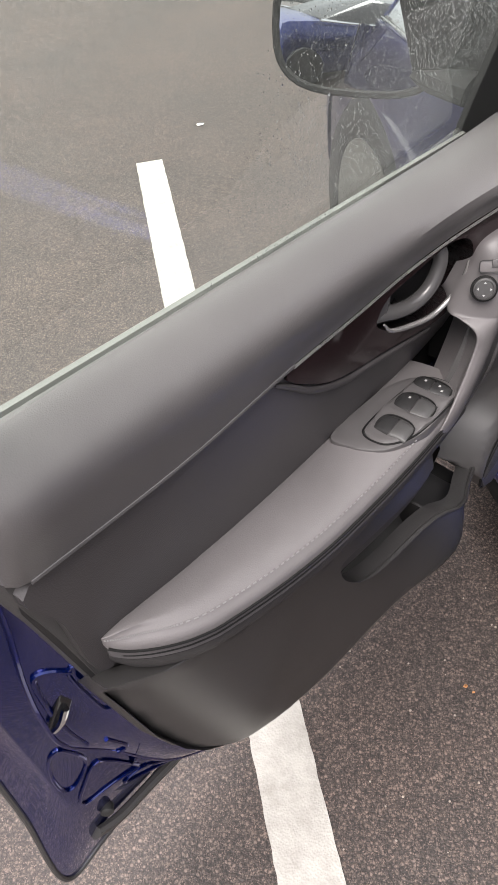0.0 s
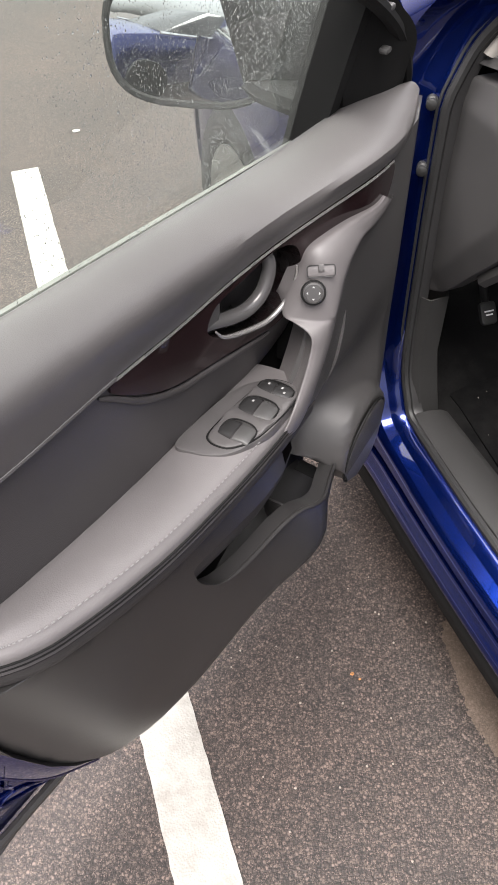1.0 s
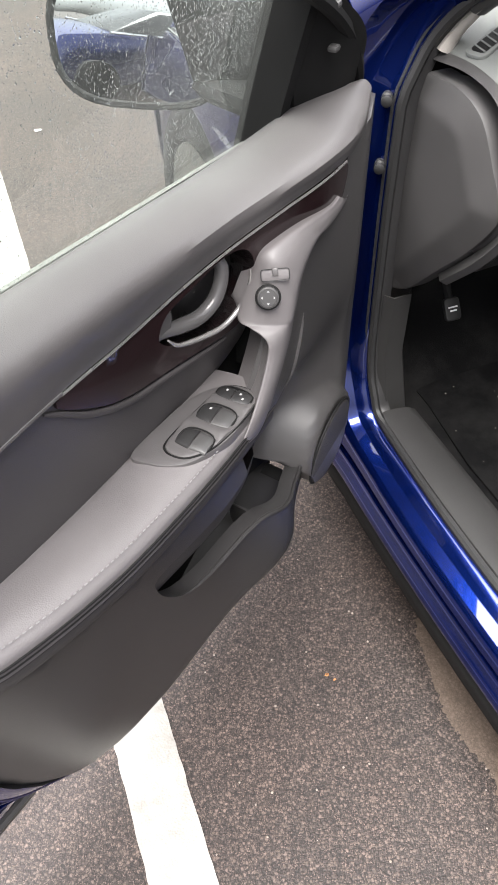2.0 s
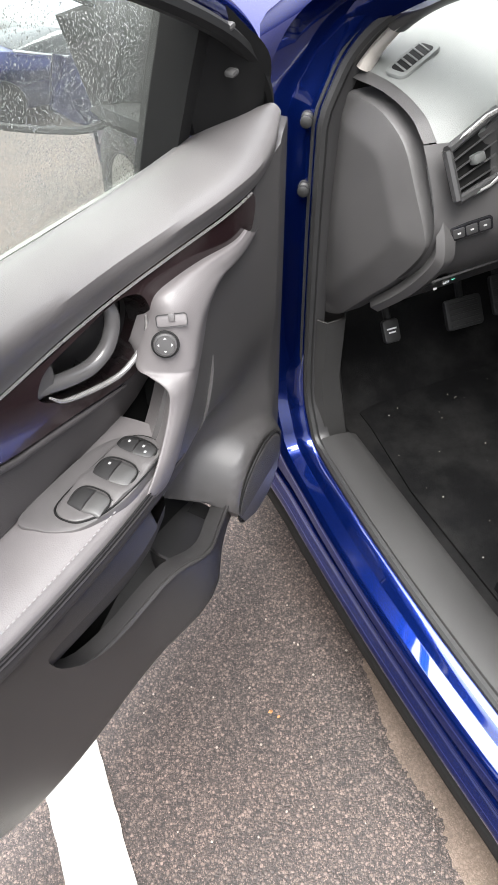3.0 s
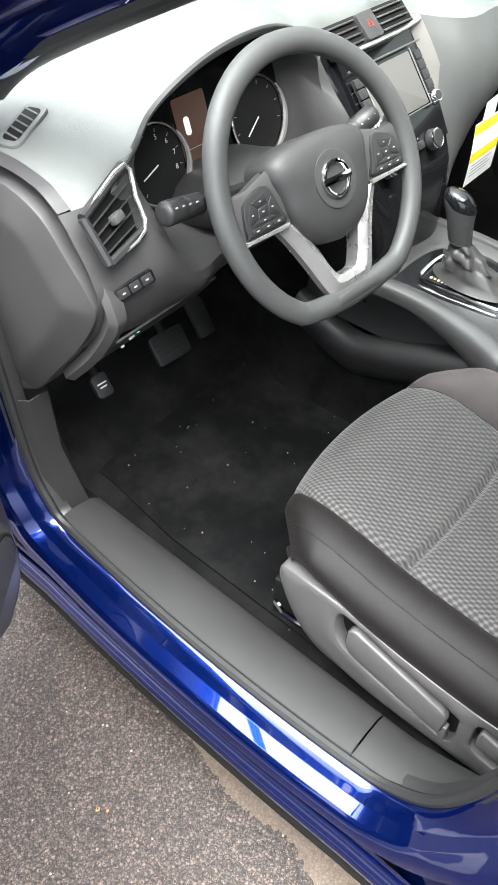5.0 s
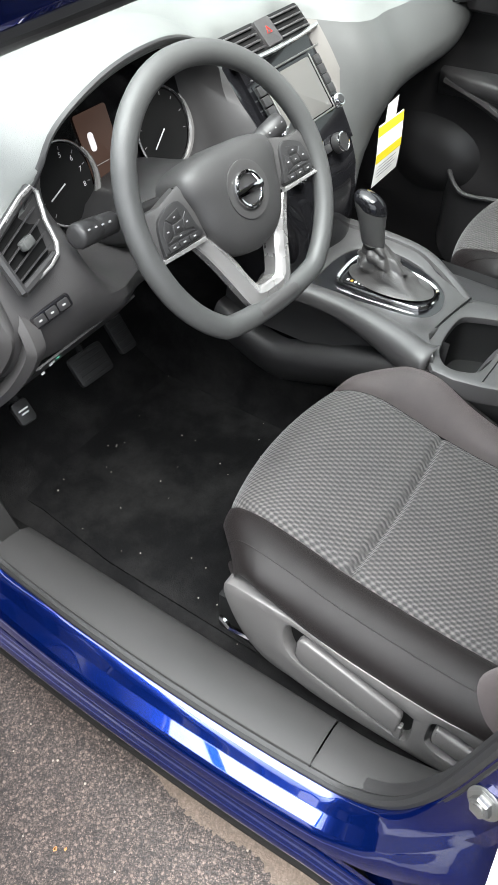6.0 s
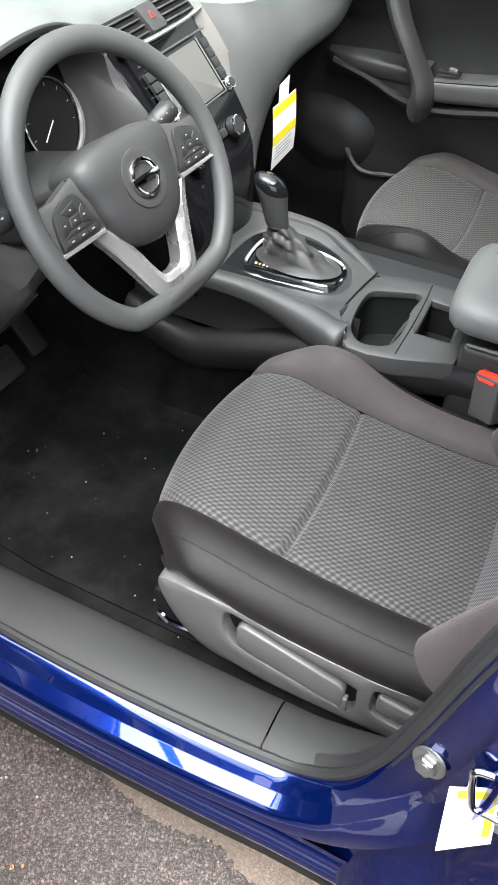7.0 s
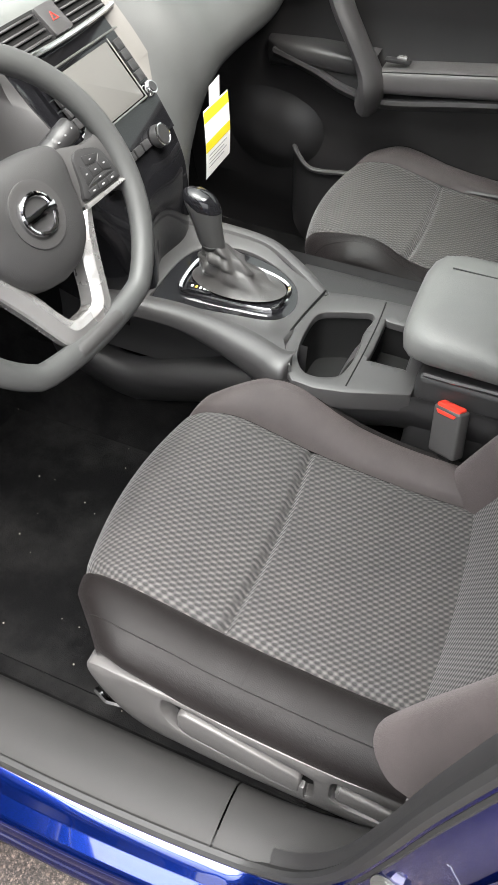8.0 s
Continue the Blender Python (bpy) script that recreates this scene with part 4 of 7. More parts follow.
# rain on the glass
rng = random.Random(21)
bm = bmesh.new()
pl = [tuple(p) for p in pn]
count = 0
while count < 18000:
    u, z = rng.uniform(0.26, 0.98), rng.uniform(1.03, 1.40)
    if rng.random() > max(0.0, 1.5 - u * 2.0) or not inside(pl, u, z):
        continue
    r = rng.uniform(0.0003, 0.0006) * (1.0 if rng.random() < 0.9 else 1.5)
    c = Vector((u, lean(z) - 0.0165, z))
    sx, sz = r * rng.uniform(0.8, 1.3), r * rng.uniform(0.8, 1.4)
    base = [bm.verts.new(c + Vector((sx * math.cos(k * math.pi / 3), 0, sz * math.sin(k * math.pi / 3)))) for k in range(6)]
    tip = bm.verts.new(c + Vector((0, -r * 0.5, -r * 0.2)))
    for k in range(6):
        bm.faces.new((base[k], base[(k + 1) % 6], tip))
    count += 1
rain = part("raindrops", bm, WATER, car_door, "fine raindrops on the glass", local=True, kind="stuff", sharp=180)
rain.visible_shadow = False

# upper pad
us = np.concatenate([np.linspace(0.131, 0.30, 12), np.linspace(0.32, 0.985, 26)])
sec = []
for u in us:
    tv, tz = pad_top(u)
    bv, bz = pad_brow(u)
    lv, lz = pad_lip(u)
    w = min(1.0, max(0.0, (u - 0.14) / 0.1))
    a = (0.020 * w + (tv - 0.012) * (1 - w), (belt(u) - 0.010) * w + (tz - 0.03) * (1 - w))
    b = (0.022 * w + (tv - 0.010) * (1 - w), (belt(u) + 0.012) * w + (tz - 0.005) * (1 - w))
    row = spline([a, b, (tv, tz), (bv, bz), (lv + 0.004, lz + 0.006), (lv, lz), (lv - 0.012, lz - 0.004)], 4)
    sec.append([(u, v, z) for v, z in row])
for du, g in ((0.007, 0.86), (0.012, 0.55)):
    sec.append([(0.985 + du, 0.028 + (v - 0.028) * g, z) for u, v, z in sec[37]])
part("upper_pad", loft(sec, caps=True), PAD, car_door, "soft grey upper door pad", local=True)

part("pad_bead", tube(spline([(u, float(pad_lip(u)[0]) + 0.001, float(pad_lip(u)[1]) - 0.001) for u in np.linspace(0.70, 0.984, 12)], 2), 0.003, 8), PAD, car_door, "raised bead under the pad", local=True)

# middle insert, dark leatherette
bowl = spline([(0.560, 0.985), (0.552, 0.970), (0.530, 0.955), (0.494, 0.940), (0.455, 0.931), (0.424, 0.945), (0.414, 0.972), (0.416, 1.0), (0.428, 1.019), (0.455, 1.024), (0.506, 1.012), (0.545, 1.004)], 4, closed=True)
ins = spline([(0.40, 0.84), (0.56, 0.85), (0.75, 0.868), (0.90, 0.878), (0.960, 0.872), (0.975, 0.97), (0.985, 1.035), (0.84, 1.034), (0.70, 1.025), (0.56, 1.018), (0.42, 1.03)], 5, closed=True)
part("middle_insert", sheet(ins, lambda u, z: (u, mid_v(u, z), z), 0.02, (0, -0.015, 0), holes=[[(0.487 + (a - 0.487) * 1.05, 0.977 + (b - 0.977) * 1.05) for a, b in bowl]], hole_back=(0, 0, 0)), LEATHER_DARK, car_door, "dark leatherette door insert", local=True)
# gloss brown trim round the inner handle
trim = spline([(0.708, 1.022), (0.665, 0.979), (0.612, 0.949), (0.521, 0.925), (0.440, 0.910), (0.412, 0.926), (0.400, 0.958), (0.396, 0.985), (0.380, 0.999), (0.35, 0.998), (0.295, 0.988), (0.245, 0.982), (0.236, 1.0), (0.243, 1.040), (0.30, 1.046), (0.36, 1.047), (0.394, 1.044), (0.44, 1.034), (0.523, 1.016), (0.613, 1.014)], 4, closed=True)
part("gloss_trim", sheet(trim, lambda u, z: (u, mid_v(u, z) + 0.004, z), 0.015, (0, -0.01, 0), holes=[bowl], hole_back=(0, -0.030, 0)), GLOSS_BROWN, car_door, "glossy dark brown trim blade", local=True)
part("trim_edge", tube(spline([(u, float(pad_lip(u)[0]) + 0.002, float(pad_lip(u)[1]) - 0.003) for u in np.linspace(0.25, 0.70, 16)], 2), 0.0016, 6), SATIN, car_door, "thin satin edge line", local=True)
blade_low = spline([(0.722, 1.022), (0.700, 1.004), (0.665, 0.973), (0.612, 0.943), (0.560, 0.929), (0.521, 0.919), (0.470, 0.908), (0.440, 0.903)], 6)
part("blade_lip", tube([(u, mid_v(u, z) + 0.0015, z - 0.003) for u, z in blade_low], lambda t: 0.0012 + 0.0030 * math.sin(math.pi * t) ** 0.5, 10), LEATHER_DARK, car_door, "soft lip below the gloss blade", local=True)
bowl_ob = part("handle_bowl", sheet(bowl, lambda u, z: (u, mid_v(u, z) - 0.034 + 0.35 * max(0.0, u - 0.50), z), 0.012, (0, 0, 0)), BOWL, car_door, "dark handle recess", local=True)
RIM_ = [(u, mid_v(u, z) + 0.004, z) for u, z in bowl]
part("bowl_wall", loft([RIM_, [(u, v - 0.014, z) for u, v, z in RIM_], [(u, v - 0.036, z) for u, v, z in RIM_]], closed=True), BOWL, bowl_ob, local=True)
low_ring = [(u, mid_v(u, z) + 0.0055, z) for u, z in spline([(0.548, 0.974), (0.533, 0.957), (0.500, 0.942), (0.462, 0.931), (0.440, 0.935), (0.425, 0.952), (0.420, 0.972), (0.421, 0.990)], 5)]
part("bowl_ring", tube(low_ring, lambda t: 0.0006 + 0.0028 * math.sin(math.pi * min(1.0, 0.04 + 0.94 * t)) ** 0.7, 10), SATIN, bowl_ob, "bright satin lip of the recess", local=True)
lev = spline([(u, mid_v(u, z) + h, z) for u, z, h in ((0.550, 0.978, -0.010), (0.538, 0.975, -0.008), (0.512, 0.966, -0.005), (0.486, 0.962, -0.003), (0.466, 0.971, -0.002), (0.454, 0.988, -0.004), (0.449, 1.006, -0.008), (0.450, 1.022, -0.018))], 6)
HANDLE = plain("satin_grey_handle", (0.085, 0.082, 0.082), 0.26, 0.1, bump=0, vary=0.05)
handle = part("inner_handle", tube(lev, lambda t: 0.0098 - 0.0012 * t, 14, squash=(0.95, 0.85)), HANDLE, car_door, "satin grey inner door handle", local=True)
lt = [(0.560, 0.978), (0.553, 0.992), (0.541, 1.000), (0.533, 0.998), (0.535, 0.980), (0.547, 0.974)]
part("lock_tab", sheet(spline(lt, 3, closed=True), lambda u, z: (u, mid_v(u, z) - 0.001, z), 0.006, (0, -0.010, 0), round_edge=0.002), HANDLE, car_door, "satin grey lock tab", local=True)

# armrest: cushion, piping, stitches, skirt
us = np.concatenate([np.linspace(0.43, 0.90, 24), np.linspace(0.908, 0.9525, 12)])
cush, skirt, pipe1, pipe2, seam = [], [], [], [], []
for u in us:
    z, vo = float(arm_z(u)[0]), float(arm_v(u)[0])
    vi = 0.046
    end_ = math.sqrt(max(0.35, 1 - max(0.0, (u - 0.920) / 0.0405) ** 2))
    vo = max(vi + (vo - vi) * math.sqrt(max(0.02, 1 - max(0.0, (u - 0.868) / 0.0850) ** 2)), vi + 0.004)
    at = lambda h: z - 0.012 + (h + 0.012) * end_
    row = spline([(vi - 0.004, at(-0.012)), (vi, at(0.0)), ((vi + vo) / 2, at(0.005)), (vo - 0.012 * min(1, (vo - vi) / 0.03), at(0.001)), (vo - 0.001, at(-0.008)), (vo + 0.001, at(-0.019))], 4)
    cush.append([(u, a, b) for a, b in row])
    row = spline([(vo - 0.002, at(-0.020)), (vo + 0.002, at(-0.034)), (vo, at(-0.050)), (vo - 0.010, at(-0.064)), (vo - 0.020, at(-0.068))], 3)
    skirt.append([(u, a, b) for a, b in row])
    pipe1.append((u, vo + 0.001, at(-0.021)))
    pipe2.append((u, vo + 0.002, at(-0.027)))
    seam.append((u, vo - 0.0055 * min(1, (vo - vi) / 0.03), at(0.0015)))
groove1 = [(u, v + 0.0014, z + 0.0033) for u, v, z in pipe1]
groove2 = [(u, v + 0.0016, z - 0.0030) for u, v, z in pipe1]
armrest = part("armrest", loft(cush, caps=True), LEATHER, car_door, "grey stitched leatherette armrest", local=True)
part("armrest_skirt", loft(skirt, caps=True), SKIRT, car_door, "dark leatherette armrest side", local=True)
part("piping", join(tube(spline(pipe1, 2), 0.0026, 6), tube(spline(pipe2, 2), 0.0026, 6)), LEATHER_DARK, armrest, "twin dark piping", local=True)
part("piping_groove", join(*[tube(spline(g, 2), 0.0013, 6) for g in (groove1, groove2, [(u, v, z - 0.0033) for u, v, z in pipe2])]), BLACK, armrest, "dark seams beside the piping", local=True)
sp = spline(seam, 6)
st = [tube([sp[i], sp[i + 1]], 0.0008, 4) for i in range(0, len(sp) - 1, 2)]
part("stitching", join(*st), THREAD, armrest, "pale stitching", local=True, kind="stuff")

# lower panel: its edge leaves the map pocket open
ledge = [(u, float(arm_z(u)[0]) - 0.062) for u in np.linspace(0.965, 0.50, 12)]
bott = [(u, float(low_z(u)[0])) for u in np.linspace(0.285, 0.965, 26)]
mouth = spline([(0.497, 0.742), (0.547, 0.735), (0.632, 0.748), (0.686, 0.757), (0.690, 0.738), (0.673, 0.700), (0.636, 0.661), (0.578, 0.648), (0.494, 0.650), (0.446, 0.626), (0.400, 0.600), (0.350, 0.578), (0.318, 0.570), (0.296, 0.570)], 3)
low_out = bott + ledge + [tuple(p) for p in mouth]
low = sheet(low_out, lambda u, z: (u, lower_v(u, z), z), 0.018, (0, -0.022, -0.004), round_edge=0.005)
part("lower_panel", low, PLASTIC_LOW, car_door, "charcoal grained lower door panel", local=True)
part("pocket_rim", tube([(u, lower_v(u, z) + 0.0005, z) for u, z in mouth[16:]], lambda t: 0.0034 * min(1.0, 0.05 + 6 * t, 0.05 + 8 * (1 - t)), 8), PLASTIC_LOW, car_door, "grey rounded map pocket rim", local=True)
wall_ = [(0.405, 0.738), (0.435, 0.741), (0.465, 0.742)] + [tuple(p) for p in mouth[:14]]
in_ = lambda u, z, d: max(0.064, lower_v(u, z) - d - 0.055 * min(1.0, max(0.0, (0.475 - u) / 0.08)))
part("pocket_upper", loft([[(u, in_(u, z, 0.001), z + 0.003), (u, in_(u, z, 0.005), z - 0.022), (u, in_(u, z, 0.015), z - 0.050), (u, in_(u, z, 0.034), z - 0.085), (u, 0.062, z - 0.130)] for u, z in wall_]), SKIRT, car_door, "panel curving into the map pocket", local=True)
part("panel_apron", loft([[(u, lower_v(u, float(low_z(u)[0])) - 0.015, float(low_z(u)[0]) - 0.002), (u, 0.05, float(low_z(u)[0]) + 0.004), (u, 0.0, float(low_z(u)[0]) + 0.02)] for u in np.linspace(0.285, 0.965, 26)]), PLASTIC_DARK, car_door, "dark under-edge of the door panel", local=True)
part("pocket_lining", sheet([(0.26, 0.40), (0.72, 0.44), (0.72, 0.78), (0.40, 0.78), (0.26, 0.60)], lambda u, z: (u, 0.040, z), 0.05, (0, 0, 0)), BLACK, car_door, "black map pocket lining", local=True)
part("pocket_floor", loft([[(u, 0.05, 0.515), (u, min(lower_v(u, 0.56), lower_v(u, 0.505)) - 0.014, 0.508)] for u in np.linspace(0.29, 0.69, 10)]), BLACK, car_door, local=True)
part("bottle_divider", slab([[(0.435 + 0.022 * math.sin(t * 3.1), 0.060 + 0.078 * t, z + 0.03 * math.sin(t * 3.1)) for t in np.linspace(0, 1, 9)] for z in (0.50, 0.575)], 0.004), PLASTIC, car_door, "curved bottle divider", local=True)

# hinge-side cover: a tall face, scooped towards the pocket, with the drum that carries the loudspeaker
SPK = (0.230, 0.552)


def front_v(u, z):
    v = 0.126 - 0.30 * max(0.0, 0.16 - u) - 0.9 * max(0.0, 0.09 - u) ** 1.3
    v += 0.012 * math.exp(-((u - 0.43) / 0.06) ** 2 - ((z - 0.90) / 0.12) ** 2)
    q_ = ((u - 0.385) / 0.105) ** 2 + ((z - 0.655) / 0.105) ** 2
    v -= 0.066 * math.exp(-q_ * q_ * 0.7)
    v -= 0.030 * math.exp(-((u - 0.25) / 0.085) ** 2 - ((z - 0.705) / 0.075) ** 2)
    d = math.hypot(u - SPK[0], (z - SPK[1]) * 0.96)
    drum = 0.137 - 2.3 * max(0.0, d - 0.084) - 0.05 * max(0.0, 0.15 - u)
    k = 0.012
    h = max(0.0, min(1.0, 0.5 + 0.5 * (drum - v) / k))
    return v * (1 - h) + drum * h + k * h * (1 - h)


NOSE_L = [(0.262, 0.132, 1.006), (0.285, 0.131, 1.0045), (0.345, 0.128, 1.015), (0.390, 0.118, 1.014), (0.412, 0.108, 1.006), (0.419, 0.100, 0.982), (0.429, 0.094, 0.958), (0.441, 0.090, 0.934), (0.445, 0.105, 0.931), (0.446, 0.122, 0.925), (0.447, 0.130, 0.916), (0.451, 0.131, 0.900), (0.463, 0.131, 0.877), (0.479, 0.131, 0.855), (0.499, 0.132, 0.837), (0.513, 0.130, 0.822), (0.521, 0.120, 0.800)]
NOSE_R = [(0.252, 0.134, 0.999), (0.274, 0.134, 0.992), (0.307, 0.135, 0.991), (0.339, 0.136, 0.995), (0.370, 0.137, 0.985), (0.391, 0.138, 0.969), (0.403, 0.139, 0.947), (0.412, 0.140, 0.932), (0.4145, 0.140, 0.928), (0.416, 0.140, 0.924), (0.420, 0.140, 0.913), (0.428, 0.140, 0.897), (0.442, 0.140, 0.876), (0.455, 0.139, 0.855), (0.470, 0.137, 0.830), (0.486, 0.133, 0.807), (0.499, 0.122, 0.783)]
rows_ = []
for i, (a, b) in enumerate(zip(spline(NOSE_L, 4), spline(NOSE_R, 4))):
    k = i / 4
    round_ = 0.014 * max(0.0, min(1.0, k / 4)) * max(0.36, min(1.0, (9.0 - k) / 3))
    lift = np.array([0.86, 0.46, 0.22]) * round_
    under = min(1.0, max(0.0, (k - 6.2) / 1.2))
    f1 = np.array([-0.004, -0.010, -0.001]) * (1 - under) + np.array([-0.016, -0.008, -0.003]) * under
    f2 = np.array([-0.006, -0.020, -0.002]) * (1 - under) + np.array([-0.070, -0.055, -0.010]) * under
    rows_.append([tuple(p) for p in spline([a + f2, a + f1, a, a * 0.70 + b * 0.30 + lift * 0.85, a * 0.38 + b * 0.62 + lift, b + lift * 0.35, b + np.array([-0.016, -0.0015, -0.007]), b + np.array([-0.045, -0.012, -0.016])], 4)])
# lit tone in the colour; the cover beside it has the shaded one
part("pull_strut", loft(rows_), STRUT_LIT, car_door, "pull strut in a lighter, lit grey with the mirror switch mount", local=True, sharp=80)
edge_r = [(u - 0.006, z - 0.004) for u, v, z in spline(NOSE_R[:-1], 2)]
scal = []
for k, z in enumerate(np.linspace(0.50, 1.045, 64)):
    scal.append((0.055 + 0.02 * max(0, (z - 0.98) / 0.07) + 0.013 * (math.sin(z * 70) > 0.82), z))
cover = edge_r + [(0.470, 0.745), (0.440, 0.705), (0.405, 0.660), (0.378, 0.625), (0.352, 0.595), (0.330, 0.577), (0.305, 0.540), (0.285, 0.502), (0.245, 0.478), (0.19, 0.474), (0.12, 0.48)] + scal + [(0.10, 1.062), (0.15, 1.062), (0.205, 1.050), (0.235, 1.035)]
part("hinge_cover", sheet(cover, lambda u, z: (u, front_v(u, z), z), 0.0075, (0, -0.03, 0)), COVER, car_door, "charcoal hinge-side door cover", local=True, sharp=60)
# two black sheets added in the hollow in place of its deep shade
part("hollow_shade", loft([[(0.372, 0.045, z), (0.376, 0.085, z), (0.380, 0.118, z)] for z in (0.80, 0.86, 0.91, 0.935)]), BLACK, car_door, "added black sheet for the shade behind the strut", local=True)
part("hollow_shade_backing", sheet([(0.33, 0.76), (0.50, 0.76), (0.50, 0.90), (0.46, 0.97), (0.33, 0.97)], lambda u, z: (u, 0.038, z), 0.04, (0, -0.004, 0)), BLACK, car_door, "added black backing for the shade in the hollow", local=True)
part("hinge_side", loft([[(0.060, 0.085, z), (0.045, 0.06, z), (0.03, 0.02, z), (0.02, 0.0, z)] for z in np.linspace(0.50, 1.04, 14)]), PLASTIC_DARK, car_door, "dark plastic hinge-side return", local=True)
# faint moulded rib on the cover
rib = spline([(0.385, 0.790), (0.370, 0.825), (0.352, 0.865), (0.345, 0.89)], 6)
part("cover_rib", tube([(u, front_v(u, z) + 0.0005, z) for u, z in rib], lambda t: 0.0004 + 0.0030 * math.sin(math.pi * t), 8), COVER, car_door, "faint moulded rib", local=True)
# loudspeaker grille
m = facing((SPK[0], 0.1335, SPK[1]), (0.0, 0.99, -0.08))
oval_ = [(0.072 * math.cos(k * math.pi / 20), 0.076 * math.sin(k * math.pi / 20)) for k in range(40)]
grille = part("speaker_grille", plate(oval_, m, 0.0055, 0.003, 3), plain("perforated_speaker_grille", (0.045, 0.043, 0.043), 0.55, bump=1.0, grain=520, depth=0.002), car_door, "perforated oval speaker grille", local=True)
part("grille_groove", tube([m @ Vector((a * 1.035, b * 1.035, 0.0025)) for a, b in oval_], 0.0022, 6, closed=True), BLACK, grille, local=True)

# mirror switch: knob and slider
m = facing((0.4300, 0.1215, 0.968), (0.80, 0.44, 0.40))
knob = part("mirror_knob", spin([(0, -0.004), (0.0125, -0.004), (0.0125, 0.002), (0.0117, 0.004), (0.0098, 0.0045), (0.0094, 0.0035), (0, 0.004)], m, 28), PLASTIC, car_door, "round mirror adjuster knob", local=True)
for k in range(4):
    part("arrow_mark", plate([(-0.0016, 0), (0.0016, 0), (0, 0.002)], m @ pose(0, 0, 0.004, 0, 0, 90 * k) @ pose(0, 0.0060, 0), 0.0003, 0), MARK, knob, local=True)
part("knob_ring", tube([m @ Vector((0.0133 * math.cos(k * math.pi / 14), 0.0133 * math.sin(k * math.pi / 14), 0.001)) for k in range(28)], 0.0012, 6, closed=True), BLACK, knob, local=True)
ms = m @ pose(0.008, 0.024, -0.001, 0, 0, 4)
slot = part("mirror_selector", plate(rrect(0.030, 0.012, 0.003), ms, 0.0010, 0.0005), STRUT_LIT, car_door, "mirror selector switch", local=True)
part("selector_slider", rbox(0, 0, 0.0035, 0.0065, 0.0085, 0.003, 0.001, m=ms), PAD, slot, local=True)
part("selector_outline", tube([ms @ Vector((a, b, 0.002)) for a, b in rrect(0.031, 0.0130, 0.003)], 0.0005, 5, closed=True), PLASTIC_DARK, slot, local=True)

# window switch panel on the armrest: an insert, a raised housing and three stepped pairs of keys
top = lambda u, v: float(arm_z(u)[0]) + 0.006
sw = spline([(0.615, 0.050), (0.617, 0.075), (0.611, 0.092), (0.598, 0.108), (0.575, 0.119), (0.537, 0.127), (0.490, 0.127), (0.466, 0.122), (0.456, 0.10), (0.466, 0.074), (0.500, 0.056), (0.55, 0.050)], 5, closed=True)
switch_panel = part("switch_panel", sheet(sw, lambda u, v: (u, v, top(u, v) + 0.0015), 0.012, (0, 0, -0.012), round_edge=0.0015), PAD, car_door, "grey window switch panel", local=True)
HOUSE = [(0.590, 0.080), (0.578, 0.074), (0.539, 0.074), (0.506, 0.076), (0.475, 0.080), (0.459, 0.090), (0.457, 0.112), (0.468, 0.124), (0.497, 0.126), (0.531, 0.124), (0.565, 0.119), (0.588, 0.106), (0.593, 0.092)]
hs = spline(HOUSE, 4, closed=True)
step_ = lambda u: 0.0045 + 0.0030 * math.exp(-((u - 0.490) / 0.009) ** 2) + 0.0035 * math.exp(-((u - 0.541) / 0.009) ** 2)
housing = part("switch_housing", sheet(hs, lambda u, v: (u, v, top(u, v) + step_(u)), 0.006, (0, 0, -0.008), round_edge=0.003), PAD, switch_panel, "raised grey switch housing", local=True)
part("housing_groove", tube([(u, v, top(u, v) + 0.0018) for u, v in [(0.528 + (a - 0.528) * 1.05, 0.100 + (b - 0.100) * 1.10) for a, b in hs]], 0.0012, 6, closed=True), BLACK, switch_panel, local=True)


def key_half(c, s_, mt, ru, rv, tilt):
    """Half of a rocker pair: a barrel-shaped key on one side of the split."""
    n = 9
    out = [[(c + ru * math.cos(math.pi * (k + 0.0) / n) * (1.0 - 0.16 * w), 0.100 + s_ * (0.0008 + rv * w), 0.0) for k in range(n + 1)] for w in (0, 0.35, 0.7, 0.92, 1.0)]
    rows__ = []
    for w, r in zip((0, 0.35, 0.7, 0.92, 1.0), out):
        rows__.append([(u, v, top(u, v) + 0.0035 + 0.0062 * math.sin(math.pi * k / n) ** 0.55 * (1 - 0.55 * w ** 4) + tilt * (c - u)) for k, (u, v, _) in enumerate(r)])
    return loft(rows__, end=True)


for c, mt, ru, rv in ((0.477, BLACK, 0.0125, 0.021), (0.519, PLASTIC_GREY, 0.0165, 0.021), (0.566, PLASTIC_GREY, 0.0155, 0.019)):
    for s_ in (-1, 1):
        part("window_switch", key_half(c, s_, mt, ru, rv, 0.10), PLASTIC_DARK if s_ < 0 or c < 0.49 else mt, switch_panel, local=True, sharp=50)
    part("switch_gap", tube([(c + 1.10 * ru * math.copysign(abs(math.cos(q)) ** 0.8, math.cos(q)), 0.100 + 1.09 * rv * math.copysign(abs(math.sin(q)) ** 0.7, math.sin(q)), top(c, 0.1) + 0.0048 + 0.10 * (c - u_)) for q in np.linspace(0, 2 * math.pi, 32, endpoint=False) for u_ in (c + 1.1 * ru * math.cos(q),)], 0.0010, 6, closed=True), BLACK, switch_panel, local=True)
for u, v in ((0.474, 0.090), (0.474, 0.108), (0.481, 0.114), (0.513, 0.090)):
    part("switch_icon", rbox(u, v, top(u, v) + 0.0100, 0.0032, 0.0026, 0.0004, 0.0002), MARK, switch_panel, "white switch symbol", local=True)

